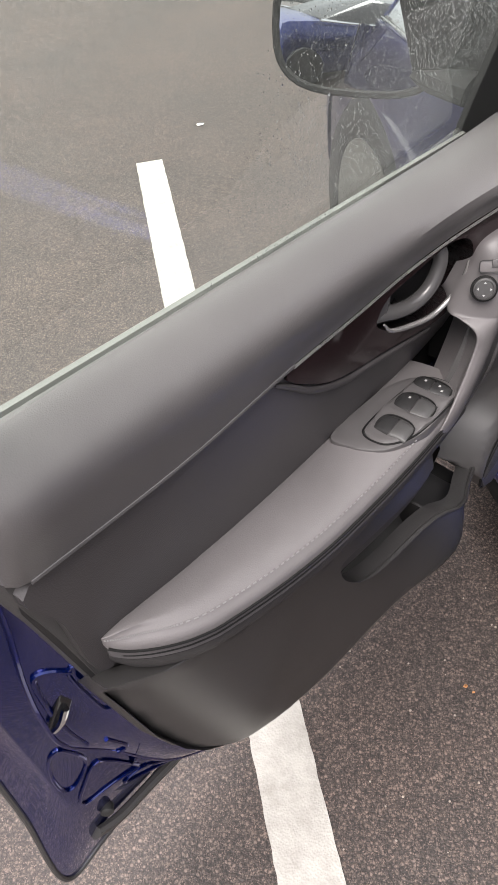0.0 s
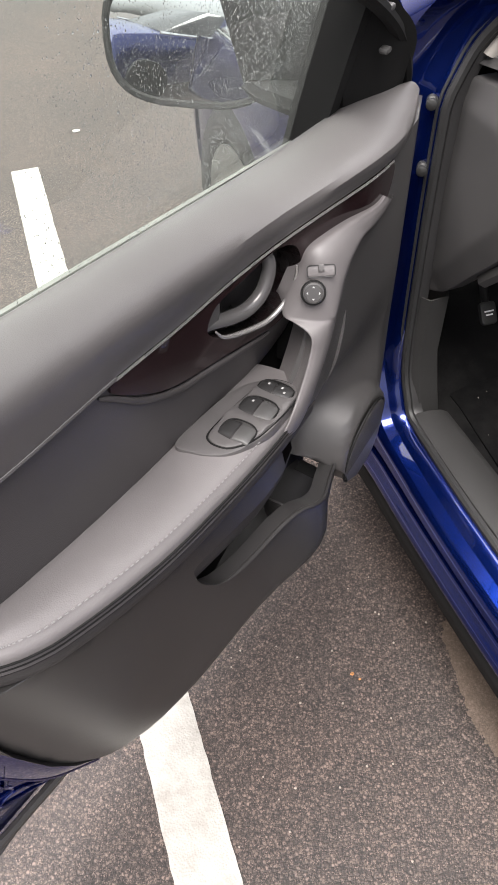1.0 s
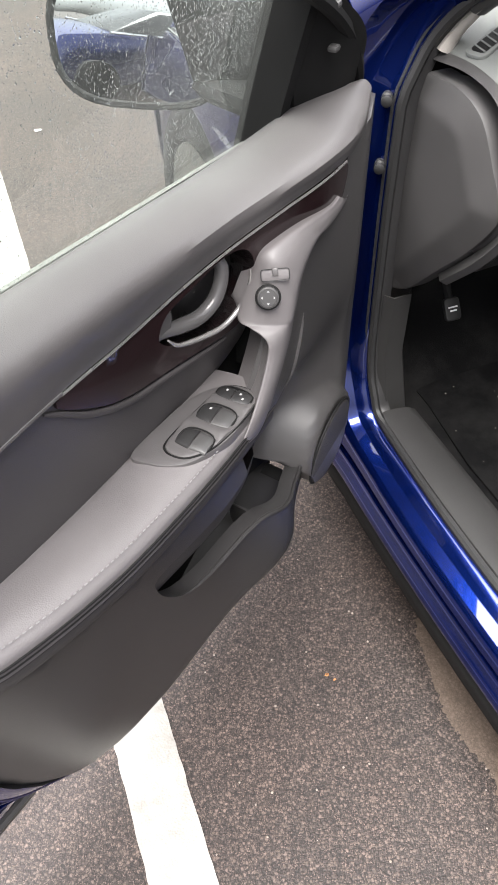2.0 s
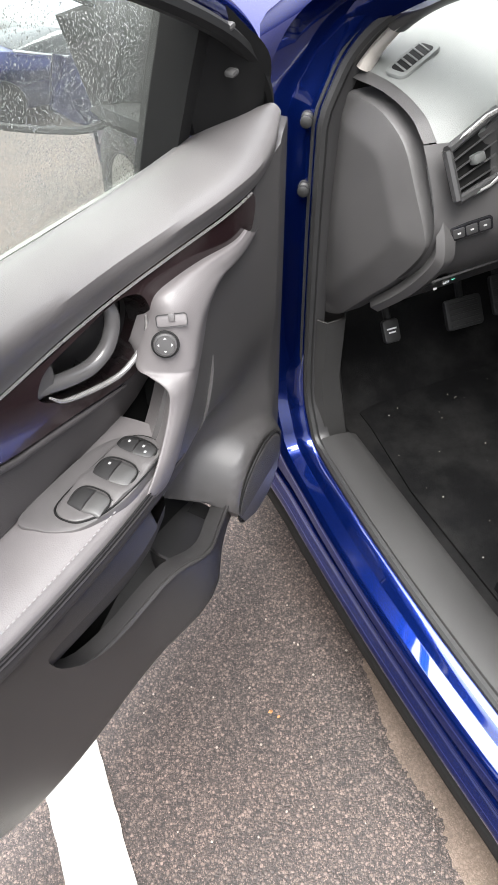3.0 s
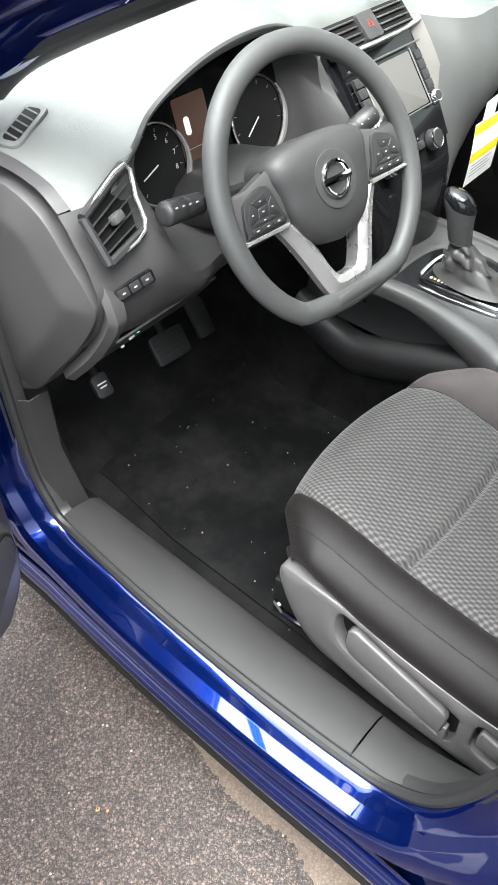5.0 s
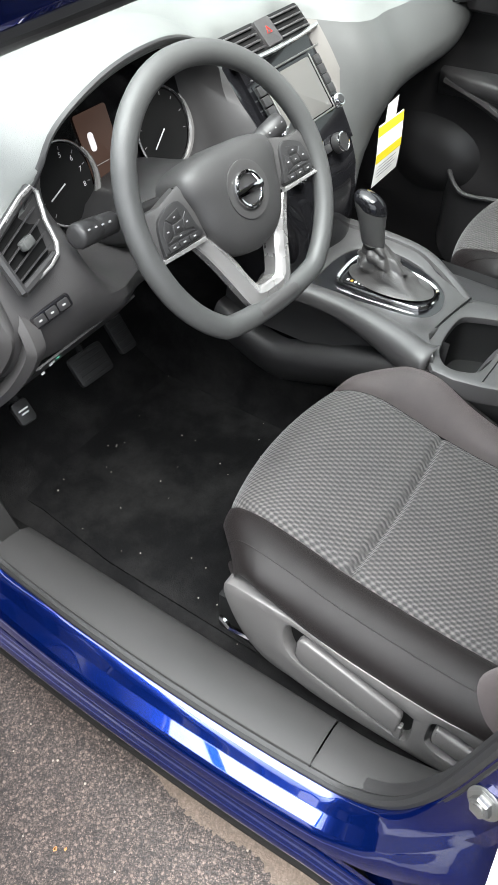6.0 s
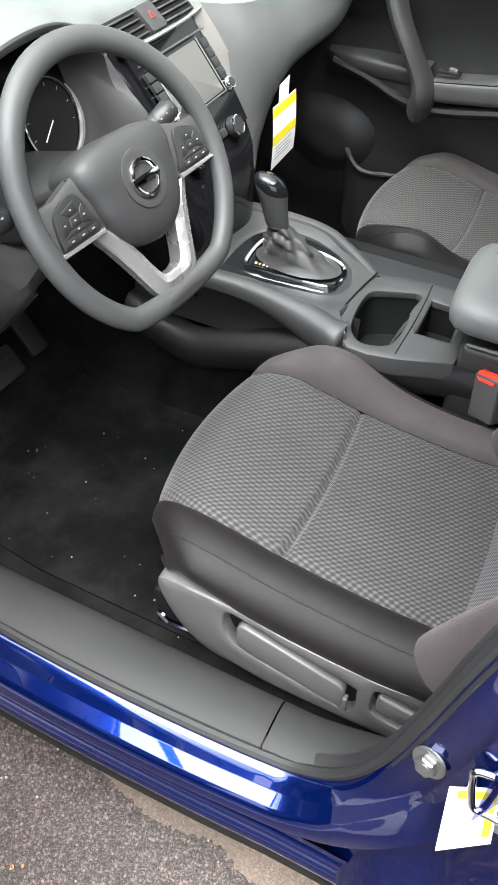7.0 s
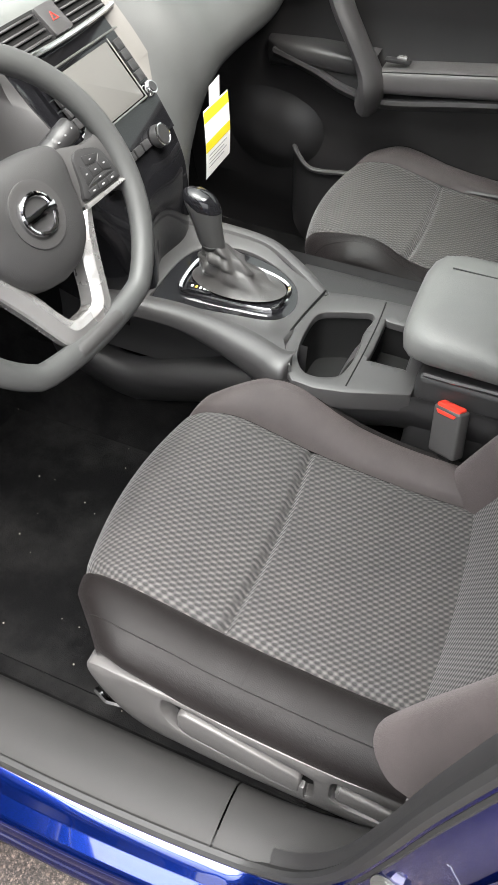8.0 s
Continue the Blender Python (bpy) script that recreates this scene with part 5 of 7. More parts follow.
# exterior mirror seen through the glass
hous = []
for t in np.linspace(0, 1, 9):
    s = math.sin(math.pi * min(1, 0.12 + t * 0.55)) ** 0.6
    hous.append([(0.185 - 0.10 * t + 0.0, -0.155 + (0.150 * a) * s, 1.115 + 0.088 * b * s) for a, b in [(math.copysign(abs(math.cos(q)) ** 0.6, math.cos(q)), math.copysign(abs(math.sin(q)) ** 0.7, math.sin(q))) for q in np.linspace(0, 2 * math.pi, 28, endpoint=False)]])
door_mirror = part("door_mirror", loft(hous, closed=True, caps=True), BLACK, car_door, "black exterior mirror housing", local=True)
mm = facing((0.200, -0.180, 1.112), (0.93, 0.30, 0.10))
oval = [(0.108 * math.copysign(abs(math.cos(q)) ** 0.6, math.cos(q)), 0.072 * math.copysign(abs(math.sin(q)) ** 0.7, math.sin(q))) for q in np.linspace(0, 2 * math.pi, 32, endpoint=False)]
part("mirror_glass", plate(oval, mm, 0.003, 0.001), MIRROR, door_mirror, "silver mirror glass", local=True)
part("mirror_bezel", tube([mm @ Vector((a * 1.04, b * 1.05, 0.0)) for a, b in oval], 0.006, 8, closed=True), BLACK, door_mirror, local=True)
part("mirror_foot", tube([(0.17, -0.03, 1.055), (0.165, -0.08, 1.06), (0.15, -0.15, 1.075)], 0.028, 10, squash=(1.0, 0.7)), BLACK, door_mirror, "black mirror foot", local=True)

# ---- dashboard ----
dashboard = thing("dashboard", "charcoal dashboard with soft-touch top lightened for windscreen light and chrome-edged vents", "dashboard", (CX, 0.7, 1.0))
DASH = []


def dash_section(x, *outline_):
    """One cut through the dashboard at x: (y, z) from the windscreen over the hood to the knees."""
    DASH.append((x, list(outline_)))


dash_section(0.036, (1.02, 1.045), (0.85, 1.052), (0.72, 1.046), (0.62, 1.056), (0.555, 1.050), (0.520, 1.030), (0.497, 1.0), (0.478, 0.965), (0.472, 0.92), (0.52, 0.84), (0.66, 0.72))
dash_section(0.10, (1.05, 1.06), (0.85, 1.075), (0.72, 1.080), (0.62, 1.079), (0.540, 1.060), (0.505, 1.035), (0.490, 1.0), (0.470, 0.965), (0.462, 0.92), (0.51, 0.83), (0.68, 0.75))
dash_section(0.175, (1.06, 1.07), (0.85, 1.088), (0.72, 1.095), (0.63, 1.094), (0.540, 1.064), (0.535, 1.052), (0.545, 1.02), (0.500, 0.965), (0.458, 0.91), (0.52, 0.82), (0.70, 0.76))
dash_section(0.21, (1.06, 1.075), (0.85, 1.095), (0.72, 1.104), (0.64, 1.104), (0.556, 1.076), (0.556, 1.064), (0.650, 1.05), (0.600, 0.925), (0.466, 0.895), (0.52, 0.82), (0.70, 0.76))
dash_section(0.30, (1.06, 1.08), (0.85, 1.10), (0.72, 1.112), (0.64, 1.120), (0.565, 1.108), (0.565, 1.096), (0.665, 1.07), (0.603, 0.908), (0.505, 0.868), (0.545, 0.81), (0.70, 0.76))
dash_section(0.40, (1.06, 1.085), (0.85, 1.105), (0.72, 1.116), (0.64, 1.130), (0.566, 1.124), (0.566, 1.112), (0.665, 1.08), (0.603, 0.908), (0.505, 0.868), (0.545, 0.81), (0.70, 0.76))
dash_section(0.52, (1.06, 1.085), (0.85, 1.10), (0.72, 1.110), (0.64, 1.120), (0.575, 1.106), (0.575, 1.094), (0.665, 1.06), (0.603, 0.908), (0.505, 0.868), (0.545, 0.81), (0.70, 0.76))
dash_section(0.562, (1.06, 1.082), (0.85, 1.096), (0.72, 1.102), (0.645, 1.106), (0.580, 1.086), (0.578, 1.072), (0.660, 1.045), (0.603, 0.908), (0.505, 0.868), (0.545, 0.81), (0.70, 0.76))
dash_section(0.60, (1.06, 1.08), (0.85, 1.09), (0.72, 1.092), (0.65, 1.085), (0.585, 1.058), (0.575, 1.04), (0.555, 1.00), (0.52, 0.955), (0.48, 0.89), (0.53, 0.80), (0.70, 0.74))
dash_section(0.66, (1.06, 1.08), (0.85, 1.085), (0.74, 1.082), (0.68, 1.078), (0.638, 1.066), (0.615, 1.035), (0.575, 0.99), (0.520, 0.92), (0.482, 0.86), (0.455, 0.77), (0.46, 0.60))
dash_section(0.78, (1.06, 1.085), (0.85, 1.088), (0.74, 1.084), (0.68, 1.078), (0.632, 1.066), (0.608, 1.035), (0.570, 0.99), (0.512, 0.92), (0.476, 0.86), (0.448, 0.77), (0.46, 0.60))
dash_section(0.90, (1.06, 1.08), (0.85, 1.085), (0.74, 1.082), (0.68, 1.078), (0.638, 1.066), (0.615, 1.035), (0.575, 0.99), (0.520, 0.92), (0.482, 0.86), (0.455, 0.77), (0.46, 0.60))
dash_section(0.945, (1.06, 1.08), (0.85, 1.085), (0.74, 1.083), (0.66, 1.078), (0.59, 1.060), (0.55, 1.03), (0.510, 0.98), (0.478, 0.92), (0.468, 0.86), (0.472, 0.77), (0.51, 0.66))
dash_section(1.10, (1.06, 1.08), (0.85, 1.085), (0.74, 1.083), (0.65, 1.074), (0.57, 1.052), (0.525, 1.02), (0.485, 0.97), (0.465, 0.925), (0.480, 0.880), (0.55, 0.845), (0.70, 0.84))
dash_section(1.40, (1.05, 1.07), (0.85, 1.078), (0.74, 1.078), (0.65, 1.07), (0.57, 1.05), (0.525, 1.02), (0.488, 0.97), (0.470, 0.925), (0.485, 0.885), (0.55, 0.855), (0.70, 0.85))
dash_section(1.52, (1.02, 1.045), (0.85, 1.052), (0.72, 1.046), (0.64, 1.05), (0.575, 1.040), (0.54, 1.02), (0.507, 0.98), (0.49, 0.93), (0.51, 0.89), (0.56, 0.86), (0.70, 0.85))
grid = [table([(x, *sec[k]) for x, sec in DASH]) for k in range(11)]
xs = np.concatenate([np.linspace(0.036, 0.66, 40), np.linspace(0.68, 0.92, 13), np.linspace(0.945, 1.52, 20)])
rows_top, rows_low = [], []
for x in xs:
    p = [grid[k](x) for k in range(11)]
    foot = 0.76 + 1.4 * max(0.0, x - 0.05)
    rows_top.append([(x, min(y, foot - 0.0005 * k), z) for k, (y, z) in enumerate(spline(p[:6], 5))])
    rows_low.append([(x, y, z) for y, z in spline(p[5:], 5)])
n_sh = sum(x < 0.05 for x in xs)
n_ps = sum(x < 0.895 for x in xs)
# the top's pale colour includes daylight falling through the windscreen
part("dash_top", loft(rows_top[n_sh:]), SOFT_LIT, dashboard, "soft-touch dashboard top, its grey lightened for windscreen light")
part("dash_shoulder", loft([[(x, y, z + 0.002) for x, y, z in r] for r in rows_top[:n_sh + 1]]), PLASTIC, dashboard, "charcoal shoulder beside the end cap")
n_st = sum(x < 0.605 for x in xs)
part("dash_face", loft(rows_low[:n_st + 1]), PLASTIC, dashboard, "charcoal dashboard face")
part("stack_surround", loft(rows_low[n_st:n_ps + 1]), GLOSS_BLACK, dashboard, "gloss black surround of the radio")
part("passenger_pad", loft(rows_low[n_ps:]), PLASTIC_MID, dashboard, "smooth rounded grey passenger dashboard pad")
lip_rows = []
for x0, r in zip(xs, rows_top):
    if 0.11 < x0 < 0.60:
        k = min(1.0, max(0.05, (x0 - 0.115) / 0.07)) * min(1.0, max(0.05, (0.60 - x0) / 0.03))
        end = Vector(r[-1])
        lip_rows.append([end + (Vector(p) - end) * k + Vector((0, -0.001, 0.0018)) for p in r[-6:]])
part("hood_lip", loft(lip_rows), PLASTIC_DARK, dashboard, "charcoal lip along the instrument hood")
part("stack_flank", loft([[(x - 0.001, y - 0.0022, z) for x, y, z in r[:12 - 4 * k]] + [(r[11 - 4 * k][0], r[11 - 4 * k][1], r[11 - 4 * k][2])] * (4 * k) for k, r in enumerate(rows_low[n_ps:n_ps + 2])]), FLANK, dashboard, "warm grey flank beside the radio")
# passenger-side air vent
vmp = facing((1.375, 0.512, 1.005), (-0.25, -0.90, 0.38)) @ pose(0, 0, 0, 0, 0, -8)
pv = part("passenger_vent", plate(rrect(0.15, 0.055, 0.012), vmp @ pose(0, 0, -0.002), 0.006, 0.002), BLACK, dashboard, "black passenger air vent with chrome lip")
for k in range(4):
    part("vent_blade", rbox(0, 0, 0, 0.12, 0.003, 0.008, 0.001, 1, m=vmp @ pose(0, -0.016 + 0.012 * k, 0.006, 25, 0, 0)), PLASTIC, pv)
part("vent_lip", tube([vmp @ Vector(p) for p in ((0.078, 0.02, 0.006), (0.078, -0.028, 0.007), (-0.06, -0.030, 0.007))], 0.004, 8), CHROME, pv, "chrome vent lip")

# end cap beside the door opening
cap = spline([(0.705, 1.008), (0.66, 1.028), (0.608, 1.031), (0.558, 1.012), (0.522, 0.962), (0.498, 0.922), (0.494, 0.895), (0.530, 0.838), (0.579, 0.778), (0.652, 0.692), (0.695, 0.664), (0.710, 0.68), (0.710, 0.84)], 4, closed=True)


def cap_edge(y, z):
    """Distance from the upper and rear outline of the end cap."""
    best = 1.0
    for (y0, z0), (y1, z1) in zip(cap[3:38], cap[4:39]):
        t = max(0.0, min(1.0, ((y - y0) * (y1 - y0) + (z - z0) * (z1 - z0)) / max(1e-9, (y1 - y0) ** 2 + (z1 - z0) ** 2)))
        best = min(best, math.hypot(y - y0 - t * (y1 - y0), z - z0 - t * (z1 - z0)))
    return best


part("end_cap", sheet(cap, lambda y, z: (0.020 + 0.010 * ((y - 0.60) / 0.12) ** 2 - 0.006 * math.exp(-((y - 0.66) / 0.07) ** 2 - ((z - 0.84) / 0.12) ** 2) + 0.32 * max(0.0, 0.036 - cap_edge(y, z)), y, z), 0.009, (0.03, 0, 0), round_edge=0.006), CAP, dashboard, "removable charcoal dashboard end cap")
rim = spline([(0.50, 1.005), (0.468, 0.955), (0.452, 0.915), (0.458, 0.885), (0.506, 0.815), (0.572, 0.742)], 6)
part("end_rim", loft([[(0.046, y + 0.026, z + 0.006), (0.040, y + 0.012, z + 0.001), (0.048, y + 0.003, z - 0.003), (0.066, y + 0.006, z - 0.002)] for y, z in rim]), CAP, dashboard, "grey rim beside the end cap")

# demister vent on the dash top
m = facing((0.093, 0.642, 1.0800), (-0.31, -0.03, 0.95), (0.95, 0.24, 0.30))
dv = part("demister_vent", plate(rrect(0.036, 0.074, 0.011), m @ pose(0, 0, -0.003), 0.0048, 0.002), SOFT_LIT, dashboard, "pale framed demister vent")
part("vent_well", plate(rrect(0.024, 0.058, 0.006), m @ pose(0, 0, 0.0014), 0.0008, 0), BLACK, dv)
for k in range(5):
    part("vent_slat", rbox(0, 0, 0, 0.025, 0.0026, 0.0025, 0.0006, 1, m=m @ pose(0, -0.0220 + 0.011 * k, 0.0024, 0, 0, -16)), SOFT_LIT, dv)

# side air vent
a, b, c, d = (Vector(v) for v in ((0.044, 0.461, 0.984), (0.119, 0.485, 0.985), (0.132, 0.526, 1.050), (0.037, 0.489, 1.035)))
nrm = (b - a).cross(d - a).normalized()
nrm = nrm if nrm.y < 0 else -nrm
q = lambda s, t, h=0.0: a * (1 - s) * (1 - t) + b * s * (1 - t) + c * s * t + d * (1 - s) * t + nrm * (h + 0.007)
sv = part("side_vent", join(*[tube([q(*p, 0.004), q(*r, 0.004)], 0.006, 8) for p, r in (((0, 0), (1, 0)), ((0, 1), (1, 1)), ((0, 0), (0, 1)))]), PLASTIC_DARK, dashboard, "louvred side air vent")
part("vent_back", loft([[q(0, 0, -0.004), q(1, 0, -0.004)], [q(0, 1, -0.004), q(1, 1, -0.004)]]), BLACK, sv)
part("vent_bezel", tube(spline([q(0.05, 0, 0.006), q(1, 0.0, 0.008), q(1.02, 0.5, 0.009), q(1, 1, 0.008), q(0.05, 1.02, 0.006)], 3), 0.0030, 8), SATIN, sv, "satin vent bezel")
for k in range(5):
    t = 0.12 + 0.19 * k
    part("vent_blade", slab([[q(0.04, t, -0.002), q(0.04, t + 0.05, 0.007)], [q(0.96, t, -0.002), q(0.96, t + 0.05, 0.007)]], 0.0020), PLASTIC_DARK, sv)
part("vent_tab", rbox(0, 0, 0, 0.020, 0.012, 0.012, 0.003, m=facing(q(0.5, 0.52, 0.008), nrm)), PLASTIC_MID, sv, "grey vent tab")

# button pack and lower switches
m = facing((0.086, 0.4605, 0.938), (-0.28, -0.95, 0.15)) @ pose(0, 0, 0, 0, 0, 14)
bp_ = part("button_pack", plate(rrect(0.056, 0.019, 0.004), m, 0.004, 0.001), GLOSS_BLACK, dashboard, "gloss black button pack")
for k in range(3):
    part("button", plate(rrect(0.015, 0.013, 0.002), m @ pose(-0.017 + 0.017 * k, 0, 0.003), 0.002, 0.0006), PLASTIC_DARK, bp_)
    part("button_mark", plate(rrect(0.0045, 0.0022, 0.0008), m @ pose(-0.017 + 0.017 * k, 0, 0.005), 0.0004, 0), MARK, bp_)
lower = part("lower_cover", slab([[(0.075 + 0.1 * s, 0.50 + 0.05 * t - 0.01 * s, 0.835 - 0.06 * t + 0.012 * s) for s in (0, 0.5, 1, 1.8)] for t in (0, 0.5, 1)], 0.003), PLASTIC_DARK, dashboard, "dark lower dashboard cover")
for dx, mt in ((0.0, ICON), (0.014, GREEN), (-0.016, ICON), (0.004, ICON)):
    part("indicator_mark", rbox(0.112 + dx, 0.513, 0.812 + 0.3 * dx, 0.006, 0.002, 0.003, 0.0005), mt, lower)

# instrument panel behind the wheel
cluster = part("instrument_panel", slab([[(x, 0.665, 1.085), (x, 0.612, 0.922)] for x in np.linspace(0.205, 0.585, 12)], 0.004), GLOSS_BLACK, dashboard, "gloss black instrument panel")
cn = Vector((0, -0.95, 0.31)).normalized()
for gx, rad, turn in ((0.279, 0.056, 200), (0.500, 0.060, 215)):
    m = facing(Vector((gx, 0.625, 0.968)) + cn * 0.009, cn)
    part("gauge_dial", spin([(0, 0), (rad - 0.003, 0), (rad - 0.003, 0.003), (0, 0.003)], m, 36), BLACK, cluster, "black gauge dial")
    part("gauge_ring", tube([m @ Vector((rad * math.cos(k * math.pi / 24), rad * math.sin(k * math.pi / 24), 0.006)) for k in range(48)], 0.0020, 6, closed=True), CHROME, cluster, "chrome gauge ring")
    part("gauge_crescent", tube([m @ Vector(((rad + 0.003) * math.cos(w), (rad + 0.003) * math.sin(w), 0.007)) for w in np.linspace(radians(-95), radians(35), 22)], lambda t: 0.0012 + 0.0042 * math.sin(math.pi * t), 8), SATIN, cluster, "bright lower curve of the gauge ring")
    for k in range(9):
        w = 225 - 30 * k
        part("gauge_tick", rbox(0, 0, 0, 0.005, 0.0010, 0.0006, 0, m=m @ pose(0, 0, 0.0035, 0, 0, w) @ pose(rad - 0.010, 0, 0)), GREYINK, cluster)
    if gx < 0.4:
        for k in range(4):
            w = radians(75 - 32 * k)
            txt = bpy.data.curves.new("dial_number", "FONT")
            txt.body, txt.size, txt.align_x, txt.align_y = str(5 + k), 0.010, "CENTER", "CENTER"
            num = new("dial_number", txt)
            num.parent = cluster
            num.matrix_basis = dashboard.matrix_basis.inverted() @ m @ pose((rad - 0.019) * math.cos(w), (rad - 0.019) * math.sin(w), 0.0045)
            txt.materials.append(ICON)
    part("gauge_needle", rbox(0, 0, 0, rad * 0.62, 0.0018, 0.001, 0, m=m @ pose(0, 0, 0.006, 0, 0, turn) @ pose(rad * 0.31, 0, 0)), ICON, cluster)
m = facing(Vector((0.372, 0.634, 0.990)) + cn * 0.006, cn)
part("trip_display", plate(rrect(0.066, 0.092, 0.004), m, 0.002, 0.0005), DISPLAY, cluster, "dim brown trip display")
part("display_mark", plate(rrect(0.011, 0.026, 0.005), m @ pose(-0.014, 0.006, 0.002), 0.0008, 0), GLOW, cluster, "white vehicle outline mark")
part("display_line", rbox(0, 0, 0, 0.056, 0.0008, 0.0005, 0, m=m @ pose(0, -0.026, 0.0025)), GREYINK, cluster)

# centre stack
stack = part("radio_fascia", slab([[(x, y - 0.004, z) for x in np.linspace(0.668, 0.893, 8)] for y, z in [tuple(grid[k](0.78)) for k in (5, 6, 7, 8)]], 0.008), GLOSS_BLACK, dashboard, "gloss black radio fascia")
m = facing((0.775, 0.534, 0.955), (0, -0.77, 0.63))
part("radio_screen", plate(rrect(0.145, 0.094, 0.003), m @ pose(-0.004, 0, 0.006), 0.004, 0.001), SCREEN, dashboard, "matt grey blank radio screen")
part("screen_bezel", join(*[tube([m @ Vector((s * 0.076 - 0.004, -0.05, 0.011)), m @ Vector((s * 0.076 - 0.004, 0.05, 0.011))], 0.0012, 6) for s in (-1, 1)], tube([m @ Vector((-0.08, -0.050, 0.011)), m @ Vector((0.072, -0.050, 0.011))], 0.0016, 6), tube([m @ Vector((-0.11, 0.056, 0.012)), m @ Vector((0.108, 0.056, 0.012))], 0.0018, 6)), STEEL, dashboard, "satin screen edging")
for s in (-1, 1):
    for k in range(4):
        part("radio_button", plate(rrect(0.020, 0.016, 0.002), m @ pose(s * 0.092 - 0.002, 0.035 - 0.018 * k, 0.006), 0.006, 0.001), PLASTIC_DARK, dashboard, "dark radio button")
    km = facing((0.775 + s * 0.09, 0.503, 0.924), (0, -0.77, 0.63))
    kn = part("radio_knob", spin([(0, 0), (0.0135, 0), (0.0135, 0.004), (0.012, 0.012), (0.0105, 0.014), (0, 0.014)], km, 24), CHROME, dashboard, "chrome-rimmed radio knob")
    part("knob_face", spin([(0, 0.0142), (0.0085, 0.0142), (0.008, 0.0155), (0, 0.0155)], km, 20), PLASTIC_DARK, kn)
    km = facing((0.758 + s * 0.075, 0.474, 0.866), (0, -0.86, 0.50))
    kn = part("climate_knob", spin([(0, 0), (0.0185, 0), (0.0185, 0.004), (0.0165, 0.014), (0.0145, 0.017), (0, 0.017)], km, 28), PLASTIC_DARK, dashboard, "dark climate knob")
    part("knob_rim", tube([km @ Vector((0.0165 * math.cos(k * math.pi / 14), 0.0165 * math.sin(k * math.pi / 14), 0.015)) for k in range(28)], 0.0018, 6, closed=True), CHROME, kn, "chrome knob rim")
for k in range(4):
    part("climate_button", plate(rrect(0.020, 0.014, 0.002), facing((0.722 + 0.024 * k, 0.4755, 0.868), (0, -0.86, 0.50)), 0.006, 0.001), PLASTIC_DARK, dashboard, "dark climate button")
# centre vents and hazard switch
vm = facing((0.78, 0.606, 1.040), (0, -0.66, 0.75))
cv = part("centre_vent", plate(rrect(0.25, 0.052, 0.008), vm @ pose(0, 0, -0.004), 0.005, 0.001), BLACK, dashboard, "black louvred centre vents")
for s in (-1, 1):
    for k in range(4):
        part("vent_blade", rbox(0, 0, 0, 0.088, 0.003, 0.008, 0.001, 1, m=vm @ pose(s * 0.073, -0.018 + 0.012 * k, 0.003, 25, 0, 0)), PLASTIC, cv)
part("vent_lip", tube(spline([vm @ Vector((x, -0.031 + 0.3 * x * x, 0.006)) for x in np.linspace(-0.135, 0.135, 9)], 3), 0.0042, 8), CHROME, cv, "chrome vent lip")
part("hazard_switch", plate(rrect(0.046, 0.048, 0.005), vm, 0.008, 0.002), PLASTIC, cv, "dark hazard switch block")
part("hazard_triangle", tube([vm @ Vector((0.008 * math.cos(a), 0.008 * math.sin(a), 0.0085)) for a in (math.pi / 2, math.pi / 2 + 2.094, math.pi / 2 + 4.189)], 0.0009, 5, closed=True), RED, cv, "red hazard triangle")
# column shroud
part("column_shroud", loft([[(0.39 + w * math.cos(q_), y + h * 0.4 * math.sin(q_), z + h * math.sin(q_)) for q_ in np.linspace(0, 2 * math.pi, 20, endpoint=False)] for w, h, y, z in ((0.120, 0.050, 0.625, 0.895), (0.095, 0.052, 0.54, 0.918), (0.055, 0.045, 0.455, 0.955), (0.045, 0.038, 0.435, 0.965))], closed=True, caps=True), PLASTIC_DARK, dashboard, "dark steering column shroud")
part("ignition_ring", tube([(0.462 + 0.014 * math.cos(a), 0.462 + 0.006 * math.sin(a), 0.925 + 0.014 * math.sin(a)) for a in np.linspace(0, 2 * math.pi, 16, endpoint=False)], 0.0025, 6, closed=True), CHROME, dashboard, "chrome ignition ring")

# ---- steering wheel ----
WN = Vector((-0.0755, -0.863, 0.50))
WC = Vector((0.39, 0.387, 0.984)) - WN * 0.020
steering_wheel = new("steering_wheel")
steering_wheel.matrix_basis = facing(WC, WN)
tagged(steering_wheel, "grey flat-bottomed steering wheel with satin lower spokes", "steering wheel")
rim_path = []
for k in range(72):
    w = 2 * math.pi * k / 72
    x, y = 0.183 * math.cos(w), 0.181 * math.sin(w)
    if y < -0.150:
        y = -0.150 - (-y - 0.150) * 0.35
    rim_path.append((x, y, 0.004 * math.cos(2 * w)))
part("rim", tube(rim_path, 0.0155, 14, closed=True, squash=(1.05, 0.95)), plain("urethane_grey_rim", (0.060, 0.061, 0.060), 0.5, bump=0.3, grain=800), steering_wheel, "grained grey rim", local=True)
HUB = [(0.0, 0.067), (0.05, 0.064), (0.084, 0.055), (0.094, 0.036), (0.086, 0.004), (0.080, -0.024), (0.064, -0.053), (0.036, -0.074), (0.0, -0.081)]
half_ = spline(HUB, 4)
hub_ring = [tuple(p) for p in half_] + [(-a, b) for a, b in half_[-2:0:-1]]
hub = [[(a * 0.985, b * 0.985, -0.045) for a, b in hub_ring], [(a, b, -0.006) for a, b in hub_ring]]
for g, h in ((0.99, 0.002), (0.965, 0.009), (0.92, 0.0145), (0.84, 0.019), (0.70, 0.0235), (0.5, 0.0265), (0.3, 0.0275), (0.1, 0.028)):
    hub.append([(a * g, b * g, h) for a, b in hub_ring])
